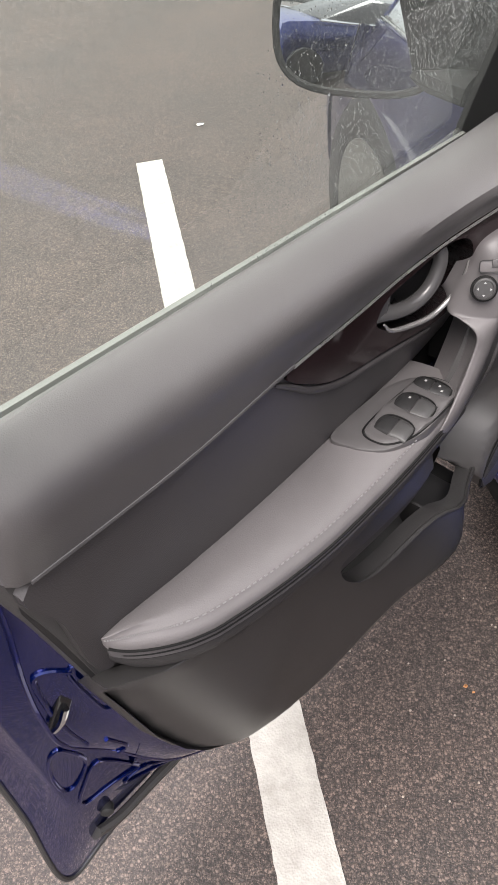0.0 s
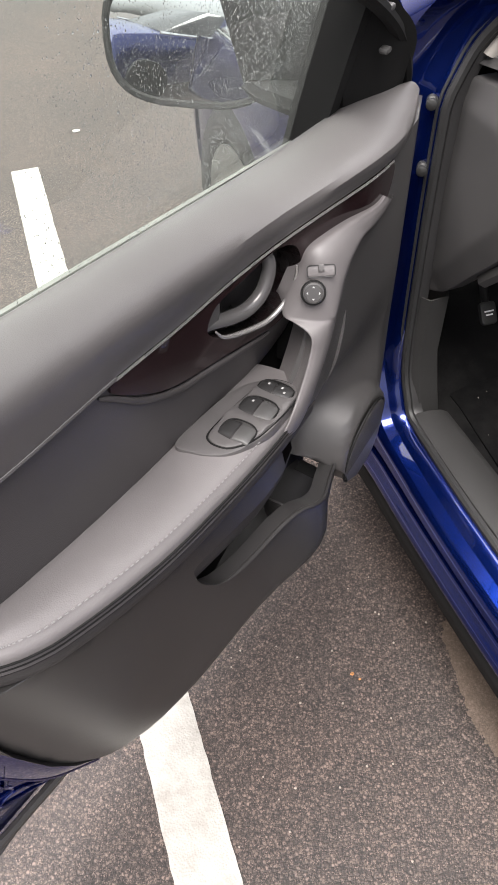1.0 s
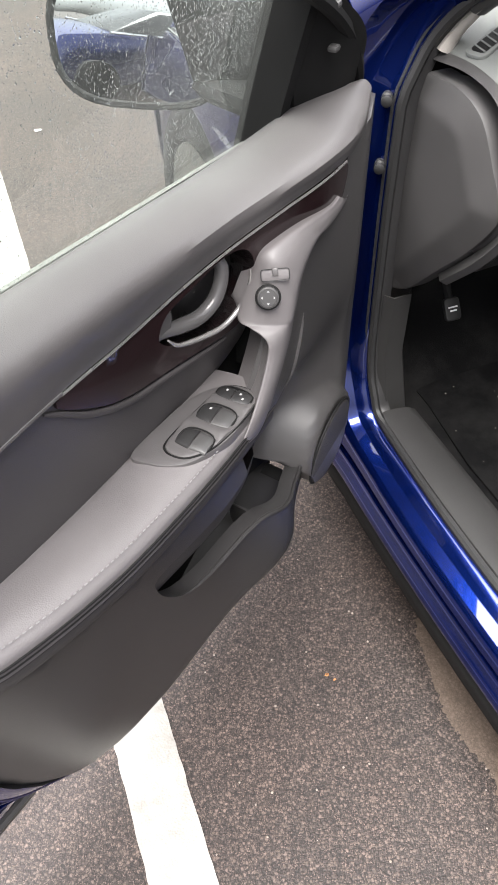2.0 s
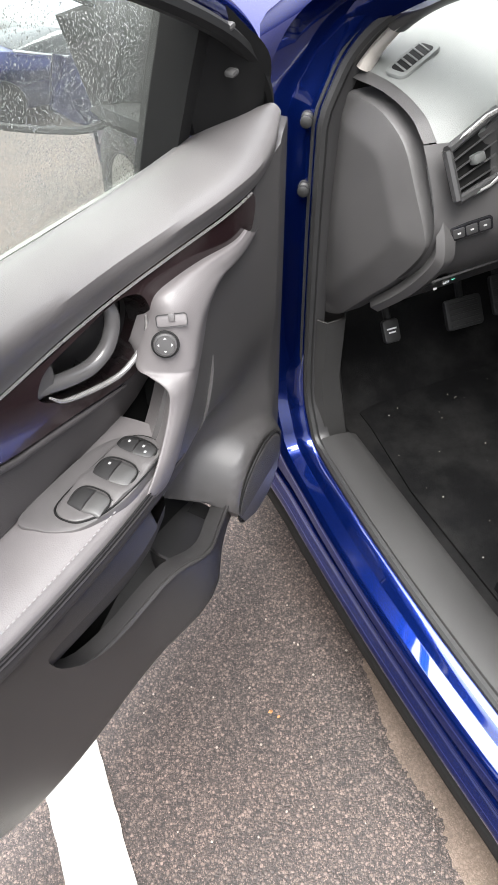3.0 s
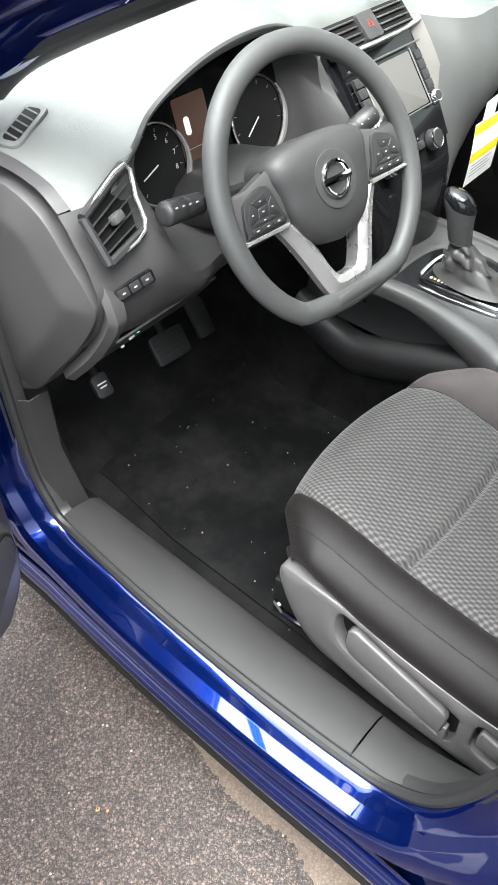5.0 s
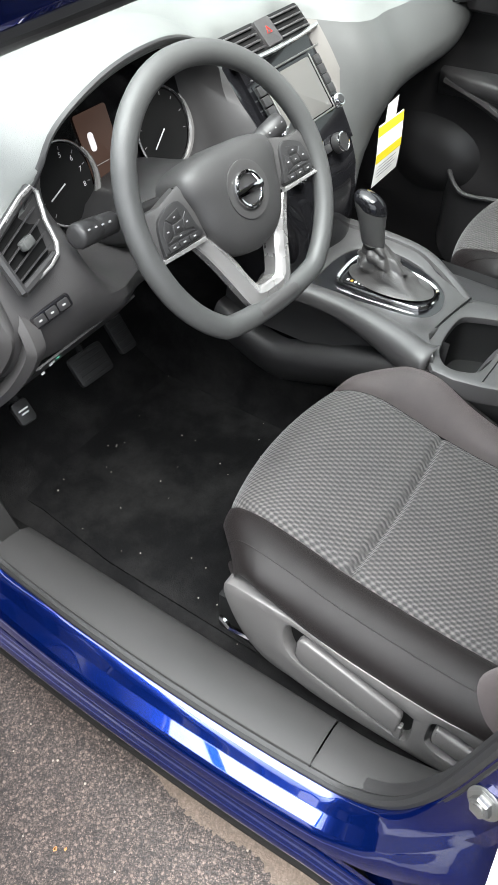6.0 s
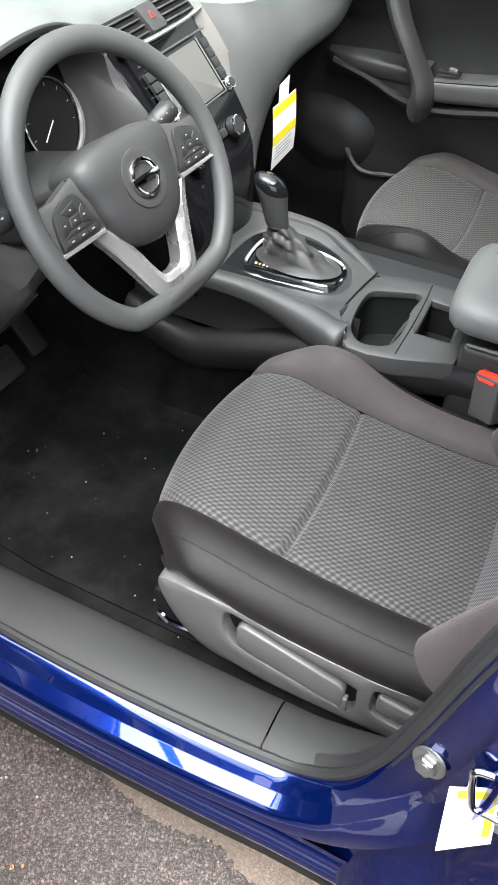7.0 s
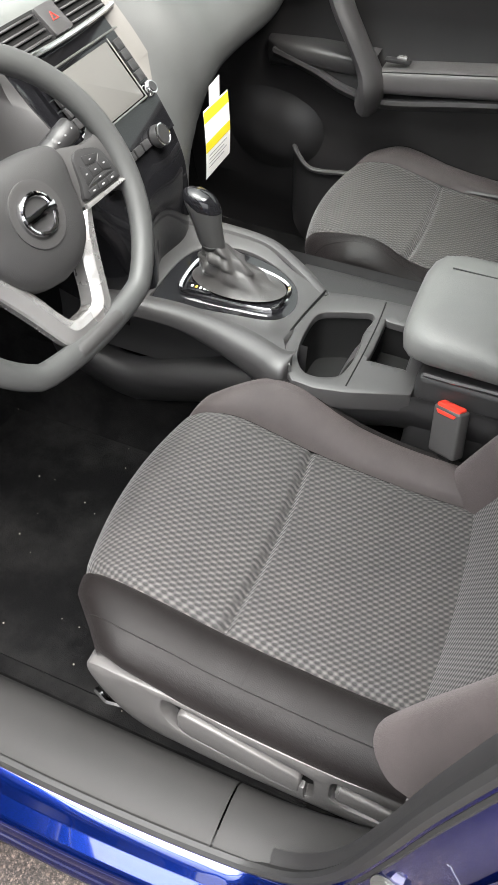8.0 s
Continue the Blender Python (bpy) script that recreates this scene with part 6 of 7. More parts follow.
hub_ob = part("airbag_cover", loft(hub, closed=True, caps=True), plain("grained_airbag_skin", (0.037, 0.0362, 0.036), 0.5, bump=0.3, grain=900), steering_wheel, "smooth grey airbag cover", local=True, sharp=75)
em = pose(0, 0.002, 0.0262)
part("emblem_recess", spin([(0, 0.001), (0.028, 0.001), (0.037, 0.0026), (0.039, 0.0020), (0.039, -0.003)], em, 36), PLASTIC_GREY, hub_ob, local=True)
part("emblem_ring", tube([em @ Vector((0.0235 * math.cos(k * math.pi / 18), 0.0225 * math.sin(k * math.pi / 18), 0.003)) for k in range(36)], 0.0034, 8, closed=True), CHROME, hub_ob, "chrome emblem ring", local=True)
part("emblem_bar", rbox(0, 0.002, 0.0305, 0.055, 0.0105, 0.004, 0.0015), CHROME, hub_ob, "chrome emblem bar", local=True)
for s in (-1, 1):
    part("cover_groove", tube(spline([(s * a, b, h) for a, b, h in ((0.097, 0.046, -0.002), (0.0955, 0.030, -0.001), (0.087, 0.004, -0.001), (0.078, -0.024, -0.002))], 4), 0.0016, 6), BLACK, steering_wheel, local=True)
    arm = []
    for x, yt, yb, z in ((0.070, 0.050, -0.030, -0.004), (0.10, 0.044, -0.030, 0.000), (0.135, 0.034, -0.029, 0.001), (0.160, 0.034, -0.032, -0.001), (0.178, 0.046, -0.044, -0.006)):
        arm.append([(s * x, yt, z - 0.014), (s * x, yt, z + 0.002), (s * x, yt - 0.006, z + 0.006), (s * x, (yt + yb) / 2, z + 0.008), (s * x, yb + 0.004, z + 0.006), (s * x, yb, z + 0.002), (s * x, yb, z - 0.014)])
    part("spoke", loft(arm, closed=True, caps=True), PLASTIC_GREY, steering_wheel, "grey side spoke", local=True)
    POD = spline([(0.108, 0.031), (0.146, 0.023), (0.157, 0.004), (0.160, -0.018), (0.154, -0.0225), (0.092, -0.0215), (0.094, -0.004)], 4, closed=True)
    pad = part("button_pod", plate([(s * a, b) for a, b in POD], pose(0, 0, 0.005), 0.007, 0.002), PLASTIC_DARK, steering_wheel, "dark spoke button pod", local=True)
    for out_ in ([(0.112, 0.024), (0.132, 0.018), (0.126, 0.010), (0.112, 0.012)], [(0.134, 0.016), (0.142, 0.003), (0.142, -0.008), (0.130, -0.003), (0.128, 0.009)], [(0.100, -0.008), (0.113, -0.003), (0.110, 0.010), (0.104, 0.016)],
                 [(0.115, -0.003), (0.128, -0.003), (0.126, 0.008), (0.113, 0.009)], [(0.101, -0.010), (0.141, -0.010), (0.130, -0.005), (0.114, -0.005)]):
        out_ = [(0.100 + (a - 0.100) * 1.24, b) for a, b in out_]
        part("spoke_button", plate([(s * a, b) for a, b in out_], pose(0, 0, 0.0115), 0.0016, 0.0006), PLASTIC_DARK, pad, local=True)
        cx_, cy_ = sum(a for a, b in out_) / len(out_), sum(b for a, b in out_) / len(out_)
        part("button_mark", rbox(s * cx_, cy_, 0.0133, 0.0034, 0.0015, 0.0004, 0), MARK, pad, local=True)
    for k in range(3):
        part("spoke_button", rbox(s * (0.106 + 0.019 * k), -0.0165, 0.0125, 0.0170, 0.0075, 0.002, 0.0008), PLASTIC_DARK, pad, local=True)
        part("button_mark", rbox(s * (0.106 + 0.019 * k), -0.0165, 0.0137, 0.0045, 0.0015, 0.0004, 0), MARK, pad, local=True)
    part("spoke_strip", plate([(s * a, b) for a, b in ((0.086, -0.0245), (0.162, -0.0245), (0.168, -0.030), (0.086, -0.031))], pose(0, 0, 0.004), 0.007, 0.0015), SATIN, steering_wheel, "satin spoke strip", local=True)
    # faceted lower spoke that folds along a ridge and runs into the foot of the rim
    outer_ = [(0.102, -0.030), (0.087, -0.055), (0.069, -0.092), (0.056, -0.122), (0.043, -0.146), (0.022, -0.151), (0.0, -0.151)]
    inner_ = [(0.074, -0.030), (0.058, -0.050), (0.042, -0.080), (0.032, -0.104), (0.022, -0.122), (0.012, -0.127), (0.0, -0.127)]
    leg_ = []
    for (ax, ay), (bx, by) in zip(spline(outer_, 3), spline(inner_, 3)):
        px_, py_ = ax * 0.42 + bx * 0.58, ay * 0.42 + by * 0.58
        leg_.append([(s * ax, ay, -0.014), (s * ax, ay, -0.002), (s * (ax * 0.93 + bx * 0.07), ay * 0.93 + by * 0.07, 0.001), (s * px_, py_, 0.0065), (s * (bx * 0.9 + ax * 0.1), by * 0.9 + ay * 0.1, 0.002), (s * bx, by, -0.001), (s * bx, by, -0.024)])
    part("lower_spoke", loft(leg_), SATIN, steering_wheel, "satin silver lower spoke", local=True, sharp=20)
part("rim_foot", rbox(0, -0.158, -0.001, 0.10, 0.022, 0.026, 0.010, 3), PLASTIC_GREY, steering_wheel, "grey flat rim foot", local=True)

# stalks
for nm, p0, p1, lb in (("indicator_stalk", (0.335, 0.47, 0.972), (0.137, 0.455, 1.013), "black indicator stalk with white markings"), ("wiper_stalk", (0.430, 0.445, 0.978), (0.538, 0.425, 1.020), "black wiper stalk with white markings")):
    a_, b_ = Vector(p0), Vector(p1)
    st_ = thing(nm, lb, "stalk", p0)
    cut_ = (b_ - a_).length
    part("shaft", tube([a_, a_.lerp(b_, 1 - 0.06 / cut_)], 0.009, 12), PLASTIC_DARK, st_)
    part("grip", tube([b_ + (a_ - b_).normalized() * d for d in (0.075, 0.070, 0.045, 0.040, 0.036, 0.034, 0.006, 0.002, 0.0)], lambda t: (0.009, 0.0115, 0.0120, 0.0125, 0.0112, 0.0125, 0.0130, 0.0115, 0.006)[min(8, int(round(t * 8)))] * 1.2, 14), PLASTIC_DARK, st_, "dark grey ridged stalk grip", sharp=60)
    for k in range(4):
        c_ = b_ + (a_ - b_).normalized() * (0.014 + 0.013 * k)
        part("stalk_mark", rbox(c_.x, c_.y - 0.0119, c_.z + 0.0100, 0.0040, 0.0016, 0.002, 0.0003, m=pose(0, 0, 0, -40, 0, 0)), GREYINK, st_)

# pedals
def pedal(name, label, x, y, z, w, h, marks):
    th = thing(name, label, "pedal", (x, y, z))
    m_ = facing((x, y, z), (-0.05, -0.80, 0.60))
    part("pedal_pad", plate(rrect(w, h, 0.008), m_ @ pose(0, 0, -0.006), 0.010, 0.003), RUBBER, th)
    part("pedal_arm", tube(spline([m_ @ Vector((0, 0, -0.006)), (x + 0.005, y + 0.05, z + 0.06), (x + 0.01, y + 0.09, z + 0.2)], 4), 0.008, 8), BLACK, th)
    for k in range(marks):
        part("grip_rib", rbox(0, 0, 0, w * 0.8, 0.004, 0.003, 0.001, m=m_ @ pose(0, -h * 0.36 + k * h * 0.72 / max(1, marks - 1), 0.0045)), RUBBER, th)
    return th, m_


pb, m_ = pedal("parking_brake_pedal", "small black parking brake pedal with white print", 0.187, 0.708, 0.556, 0.034, 0.045, 0)
for k in range(2):
    part("print_bar", rbox(0, 0, 0, 0.020 - 0.005 * k, 0.003, 0.0005, 0, m=m_ @ pose(0, 0.004 - 0.007 * k, 0.0044)), ICON, pb)
pedal("brake_pedal", "wide black rubber brake pedal", 0.385, 0.735, 0.515, 0.085, 0.062, 5)
pedal("accelerator_pedal", "narrow black accelerator pedal", 0.515, 0.775, 0.492, 0.045, 0.085, 5)

# ---- seats ----
def seat(cx, side, name, label):
    """side: -1 puts the adjusting levers towards low x, +1 towards high x."""
    th = thing(name, label, "car seat", (cx, 0.0, 0.34))
    ROW = [(0.272, 0.515, 0.90), (0.290, 0.545, 0.92), (0.296, 0.580, 0.94), (0.281, 0.606, 0.96), (0.250, 0.619, 0.98), (0.20, 0.622, 1.0), (0.13, 0.610, 1.0), (0.085, 0.600, 1.0), (0.062, 0.5965, 1.0), (0.04, 0.5933, 1.0), (0.018, 0.5903, 1.0), (0.0, 0.588, 1.0), (-0.10, 0.580, 1.0), (-0.20, 0.580, 1.0)]
    rows_ = spline(ROW, 9)
    bolst = [(0.166, 0.0), (0.184, 0.012), (0.210, 0.016), (0.236, 0.009), (0.253, -0.007), (0.2590, -0.024), (0.2560, -0.043), (0.244, -0.063), (0.226, -0.078)]
    ins = []
    for y, z, w in rows_:
        front = max(0.0, min(1.0, (y - 0.20) / 0.10))
        row = []
        for x in np.linspace(-0.166, 0.166, 25):
            e = abs(x) / 0.166
            g = 0.011 * math.exp(-((y - 0.058 - 0.0095 * (x / 0.166) ** 2) / 0.0065) ** 2)
            row.append((cx + x * w, y, z - 0.006 * (1 - e * e) * (1 - front) - g * (1 if e < 0.985 else 0.3) - 0.007 * (e > 0.985)))
        ins.append([(x, yy - 0.056 * (abs(x - cx) / 0.25) ** 2 * min(1, max(0, (yy - 0.05) / 0.22)), zz) for x, yy, zz in row])
    part("cushion_centre", loft(ins), WOVEN, th, "woven grey cushion centre")
    for s in (-1, 1):
        plump = [math.sqrt(1 - (1 - min(1.0, (0.15 + i) / 15)) ** 2) for i in range(len(rows_))]
        out = [[(cx + s * (0.166 + (bx - 0.166) * (0.25 + 0.75 * g)) * w, y - 0.035 * max(0, bx - 0.2) / 0.05 * max(0, (y - 0.2) / 0.1), z + bz * min(1.0, 0.55 + max(0, 0.30 - y) * 2.2) + (0.034 * math.exp(-((y - 0.13) / 0.10) ** 2) * min(1.0, (bx - 0.166) / 0.045) if s != side else 0.0) - (0.006 if k == 0 else 0)) for k, (bx, bz) in enumerate(spline(bolst, 3))] for (y, z, w), g in zip(rows_, plump)]
        out = [[(x, yy - 0.056 * (abs(x - cx) / 0.25) ** 2 * min(1, max(0, (yy - 0.05) / 0.22)), zz) for x, yy, zz in r] for r in out]
        # light painted in: low-x bolster takes the shaded tone, the other the lit one
        part("cushion_bolster", loft([r[:9] for r in out]), CLOTH_SHADED if s < 0 else CLOTH_LIT, th, "smooth charcoal side bolster")
        part("bolster_band", loft([r[8:] for r in out]), CLOTH_SHADED if s < 0 else CLOTH, th, "darker cloth band below the bolster seam")
        part("bolster_seam", tube([Vector(r[8]) for r in out[20:]], 0.0009, 5), CLOTH_SHADED if s < 0 else CLOTH, th)
    # backrest
    BACK = [(-0.180, 0.535), (-0.188, 0.575), (-0.222, 0.66), (-0.275, 0.78), (-0.32, 0.93), (-0.37, 1.08), (-0.405, 1.18), (-0.425, 1.215)]
    bk = spline(BACK, 4)
    cen = [[(cx + x, y - 0.010 * (1 - (x / 0.155) ** 2), z) for x in np.linspace(-0.155, 0.155, 13)] for y, z in bk]
    part("backrest_centre", loft(cen), WOVEN, th, "woven grey backrest centre")
    spine = spline(BACK, 8)
    for s in (-1, 1):
        out = []
        for i, (y, z) in enumerate(spine):
            t = i / (len(spine) - 1)
            g = math.sqrt(max(0.0, 1 - (1 - min(1.0, t / 0.15)) ** 2)) * math.sqrt(max(0.02, 1 - max(0, (t - 0.85) / 0.15) ** 2))
            ring_ = spline([(0.150, -0.4), (0.160, 0.30), (0.182, 0.80), (0.210, 1.0), (0.236, 0.82), (0.254, 0.30), (0.256, -0.5), (0.240, -1.2), (0.200, -1.4)], 3, closed=True)
            out.append([(cx + s * (0.208 + (bx - 0.208) * max(0.04, g)), y - 0.034 + (f * 0.070 + 0.014) * max(0.04, g), z + 0.050 * (1 - g) * (t < 0.5)) for bx, f in ring_])
        part("backrest_bolster", loft(out, closed=True, caps=True), CLOTH_LIT, th, "smooth charcoal backrest bolster", sharp=80)
    part("backrest_shell", slab([[(cx + x, y - 0.12, z) for x in (-0.22, 0, 0.22)] for y, z in bk], 0.01), PLASTIC_DARK, th)
    part("headrest", rbox(cx, -0.46, 1.30, 0.25, 0.09, 0.16, 0.035, 4), CLOTH, th, "charcoal cloth headrest")
    # side shield with levers
    X = cx + side * 0.248
    sh = spline([(0.214, 0.545), (0.195, 0.562), (0.10, 0.562), (0.0, 0.544), (-0.10, 0.540), (-0.17, 0.550), (-0.25, 0.575), (-0.29, 0.53), (-0.27, 0.44), (-0.18, 0.395), (-0.08, 0.385), (0.03, 0.385), (0.09, 0.398), (0.135, 0.408), (0.172, 0.445), (0.200, 0.50)], 4, closed=True)
    h1 = spline([(0.096, 0.554), (0.114, 0.532), (0.110, 0.490), (0.088, 0.462), (0.03, 0.440), (-0.060, 0.418), (-0.098, 0.418), (-0.100, 0.490), (-0.088, 0.508), (0.0, 0.531)], 4, closed=True)
    h2 = spline([(-0.122, 0.526), (-0.114, 0.490), (-0.120, 0.452), (-0.15, 0.436), (-0.21, 0.440), (-0.258, 0.47), (-0.25, 0.515), (-0.18, 0.522)], 4, closed=True)
    shield = part("side_shield", sheet(sh, lambda y, z: (X + side * (0.002 + 0.010 * math.sin((z - 0.38) * 12) - 0.05 * max(0, y - 0.16)), y, z), 0.018, (-side * 0.02, 0, 0), holes=[h1, h2], round_edge=0.004, hole_back=(-side * 0.020, 0, 0)), SHIELD, th, "grey plastic seat side shield")
    part("shield_back", sheet(sh, lambda y, z: (X - side * 0.012, y, z), 0.04, (0, 0, 0)), BLACK, th)
    lm = facing((X + side * 0.001, 0, 0), (side, 0, 0))
    part("height_lever", plate([(side * y, z) for y, z in ((0.088, 0.522), (0.083, 0.532), (0.074, 0.533), (-0.070, 0.494), (-0.079, 0.487), (-0.081, 0.476), (-0.080, 0.443), (-0.072, 0.437), (0.072, 0.470), (0.083, 0.478), (0.088, 0.490))], lm, 0.012, 0.003, 3), SHIELD, shield, "grey height lever", sharp=60)
    part("lever_tongue", plate([(side * y, z) for y, z in ((-0.060, 0.455), (-0.086, 0.458), (-0.089, 0.425), (-0.080, 0.422))], lm, 0.010, 0.002, 3), SHIELD, shield, sharp=60)
    part("recline_lever", plate([(side * y, z) for y, z in spline([(-0.126, 0.512), (-0.140, 0.510), (-0.20, 0.502), (-0.25, 0.498), (-0.25, 0.462), (-0.20, 0.462), (-0.140, 0.470), (-0.126, 0.478)], 3, closed=True)], lm, 0.012, 0.004, 3), SHIELD, shield, "grey recline lever", sharp=60)
    # base and slide rails on the floor
    part("seat_frame", rbox(cx, 0.0, 0.475, 0.40, 0.46, 0.10, 0.02), BLACK, th)
    for s in (-1, 1):
        part("slide_rail", rbox(cx + s * 0.19, 0.01, 0.376, 0.04, 0.50, 0.106, 0.006), BLACK, th, "black slide rail")
    part("slide_hook", tube([(cx + side * 0.235, 0.235, 0.415), (cx + side * 0.245, 0.212, 0.420), (cx + side * 0.235, 0.18, 0.405)], 0.005, 6), CHROME, th, "bright steel slide end")
    return th


seat(0.352, -1, "driver_seat", "driver's seat in woven grey cloth with charcoal bolsters")
seat(1.222, 1, "passenger_seat", "front passenger seat in woven grey cloth with charcoal bolsters")

# ---- centre console ----
console = thing("centre_console", "dark grey centre console with cup holder and gloss black selector surround", "console", (CX, 0.1, 0.34))
CUP = spline([(0.612, 0.128), (0.640, 0.143), (0.695, 0.150), (0.748, 0.144), (0.768, 0.115), (0.782, 0.080), (0.788, 0.058), (0.772, 0.050), (0.735, 0.054), (0.70, 0.050), (0.66, 0.050), (0.618, 0.060), (0.602, 0.085), (0.600, 0.110)], 4, closed=True)
SLOT = spline([(0.672, 0.034), (0.772, 0.034), (0.778, 0.029), (0.776, -0.026), (0.770, -0.031), (0.674, -0.031), (0.668, -0.026), (0.666, 0.029)], 3, closed=True)
JOINT = [(0.600, 0.138), (0.622, 0.152), (0.650, 0.168), (0.70, 0.166), (0.76, 0.158), (0.808, 0.150)]
TOP = [(0.585, 0.125), (0.583, 0.09), (0.592, 0.045), (0.607, 0.0), (0.623, -0.046), (0.70, -0.050), (0.82, -0.050), (0.832, -0.03), (0.828, 0.05), (0.82, 0.10)]
crown = lambda x, y: (x, y, 0.664 + 0.004 * (1 - ((x - 0.71) / 0.13) ** 2))
part("console_top", sheet(JOINT[::-1] + TOP, crown, 0.018, (0, 0, -0.03), holes=[CUP, SLOT], round_edge=0.005, hole_back=(0, 0, -0.008)), PLASTIC, console, "charcoal console top with cup holder")
deep = lambda loop, z, grow: [(sum(p[0] for p in loop) / len(loop) * (1 - grow) + p[0] * grow, sum(p[1] for p in loop) / len(loop) * (1 - grow) + p[1] * grow, z) for p in loop]
part("cup_well", loft([deep(CUP, 0.659, 0.99), deep(CUP, 0.63, 0.94), deep(CUP, 0.585, 0.86), deep(CUP, 0.575, 0.80)], closed=True, end=True), BLACK, console, "black double cup holder well")
part("slot_well", loft([deep(SLOT, 0.659, 0.99), deep(SLOT, 0.60, 0.92)], closed=True, end=True), BLACK, console, "black storage slot well")
part("cup_saddle", slab([[(0.70 + a, 0.052 + 0.03 * t, 0.662 - 0.075 * t ** 1.5 - 6.0 * a * a) for a in (-0.022, -0.012, 0, 0.012, 0.022)] for t in np.linspace(0, 1, 6)], 0.002), PLASTIC_GREY, console, "grey saddle between the cups")
part("top_joint", tube([crown(x, y)[:2] + (crown(x, y)[2] + 0.0002,) for x, y in spline([(0.600, 0.046), (0.68, 0.0425), (0.76, 0.0425), (0.824, 0.046)], 3)], 0.0012, 5), BLACK, console)
part("top_joint", tube([(x, y, 0.6695) for x, y in spline(JOINT, 4)], 0.0018, 5), BLACK, console)
# padded deck round the selector: left knee pad, rear bow, right rail
GATE = spline([(0.655, 0.415), (0.668, 0.34), (0.682, 0.265), (0.70, 0.200), (0.735, 0.180), (0.775, 0.184), (0.815, 0.207), (0.852, 0.262), (0.868, 0.33), (0.850, 0.40), (0.80, 0.425), (0.72, 0.428)], 4, closed=True)
DECK = [(0.628, 0.47), (0.640, 0.40), (0.646, 0.33), (0.640, 0.27), (0.630, 0.215), (0.606, 0.160)] + JOINT + [(0.83, 0.178), (0.862, 0.226), (0.900, 0.29), (0.912, 0.37), (0.912, 0.47)]
deck_z = lambda x, y: 0.667 + 0.011 * min(1, max(0, (0.69 - x) / 0.04)) + 0.008 * min(1, max(0, (x - 0.85) / 0.04)) * min(1, max(0, (y - 0.16) / 0.08))
part("knee_deck", sheet(DECK, lambda x, y: (x, y, deck_z(x, y)), 0.014, (0, 0, -0.02), holes=[GATE], round_edge=0.006, hole_back=(0, 0, -0.012)), PLASTIC, console, "charcoal padded deck round the selector")
pad = []
KNEE = [(0.622, 0.50), (0.632, 0.44), (0.638, 0.38), (0.638, 0.33), (0.631, 0.27), (0.620, 0.22), (0.608, 0.185), (0.600, 0.165), (0.598, 0.150), (0.603, 0.141), (0.612, 0.138)]
for i, (x, y) in enumerate(spline(KNEE, 5)):
    t = i / 50
    h = 0.020 + 0.052 * min(1, max(0, (0.44 - y) / 0.24)) ** 1.2
    shut = math.sqrt(max(0.0, 1 - max(0.0, (t - 0.80) / 0.20) ** 2))
    b = (0.008 + 0.012 * min(1, max(0, (0.42 - y) / 0.22))) * (0.15 + 0.85 * shut)
    h *= 0.55 + 0.45 * shut
    z = deck_z(x, y) + 0.003
    pad.append(spline([(x + 0.028, y, z - 0.003), (x + 0.012, y, z + 0.0015), (x - 0.2 * b, y, z - 0.002), (x - 0.8 * b, y, z - 0.010), (x - b, y, z - 0.024), (x - b * 0.8, y, z - h * 0.75), (x + 0.002, y, z - h), (x + 0.03, y, z - h - 0.004)], 3))
part("knee_pad", loft(pad), PLASTIC, console, "charcoal padded knee pad")
part("recess_wall", loft([[(0.662 + 0.0 * y, y, 0.665), (0.660, y, 0.60), (0.650, y, 0.55)] for y in np.linspace(0.60, 0.13, 8)]), PLASTIC_DARK, console, "dark recess below the knee pad")
side = []
for y in np.linspace(0.60, -0.45, 36):
    zr = float(np.interp(y, [-0.05, 0.13, 0.20, 0.26, 0.36, 0.46, 0.52, 0.60], [0.655, 0.655, 0.630, 0.600, 0.560, 0.525, 0.540, 0.575]))
    x = float(np.interp(y, [-0.45, -0.045, 0.0, 0.05, 0.10, 0.16, 0.30, 0.60], [0.63, 0.622, 0.606, 0.594, 0.586, 0.598, 0.610, 0.615]))
    inn = float(np.interp(y, [0.10, 0.18, 0.6], [0.004, 0.05, 0.05]))
    side.append(spline([(x + inn, y, zr + 0.002), (x + inn * 0.4, y, zr + 0.006), (x + 0.002, y, zr - 0.004), (x - 0.002, y, zr - 0.03), (x + 0.014, y, zr - 0.075), (x + 0.05, y, zr - 0.11)], 3))
part("console_side", loft(side), PLASTIC_DARK, console, "dark console side with a rounded lower rail")
part("console_side", loft([[(0.912, y, 0.66), (0.905, y, 0.60), (0.90, y, 0.34)] for y in (0.50, 0.3, 0.0, -0.45)]), PLASTIC_DARK, console, "dark console side")
part("far_top", slab([[(0.82, y, 0.655), (0.87, y, 0.652), (0.912, y, 0.640)] for y in (0.22, 0.1, -0.05)], 0.004), PLASTIC_DARK, console)
part("far_rail", tube(spline([(0.905, 0.47, 0.672), (0.907, 0.37, 0.672), (0.897, 0.29, 0.671), (0.860, 0.226, 0.668), (0.83, 0.180, 0.662), (0.80, 0.146, 0.660)], 4), lambda t: 0.016 - 0.005 * t, 10, squash=(1.0, 0.7)), PLASTIC, console, "charcoal knee rail")
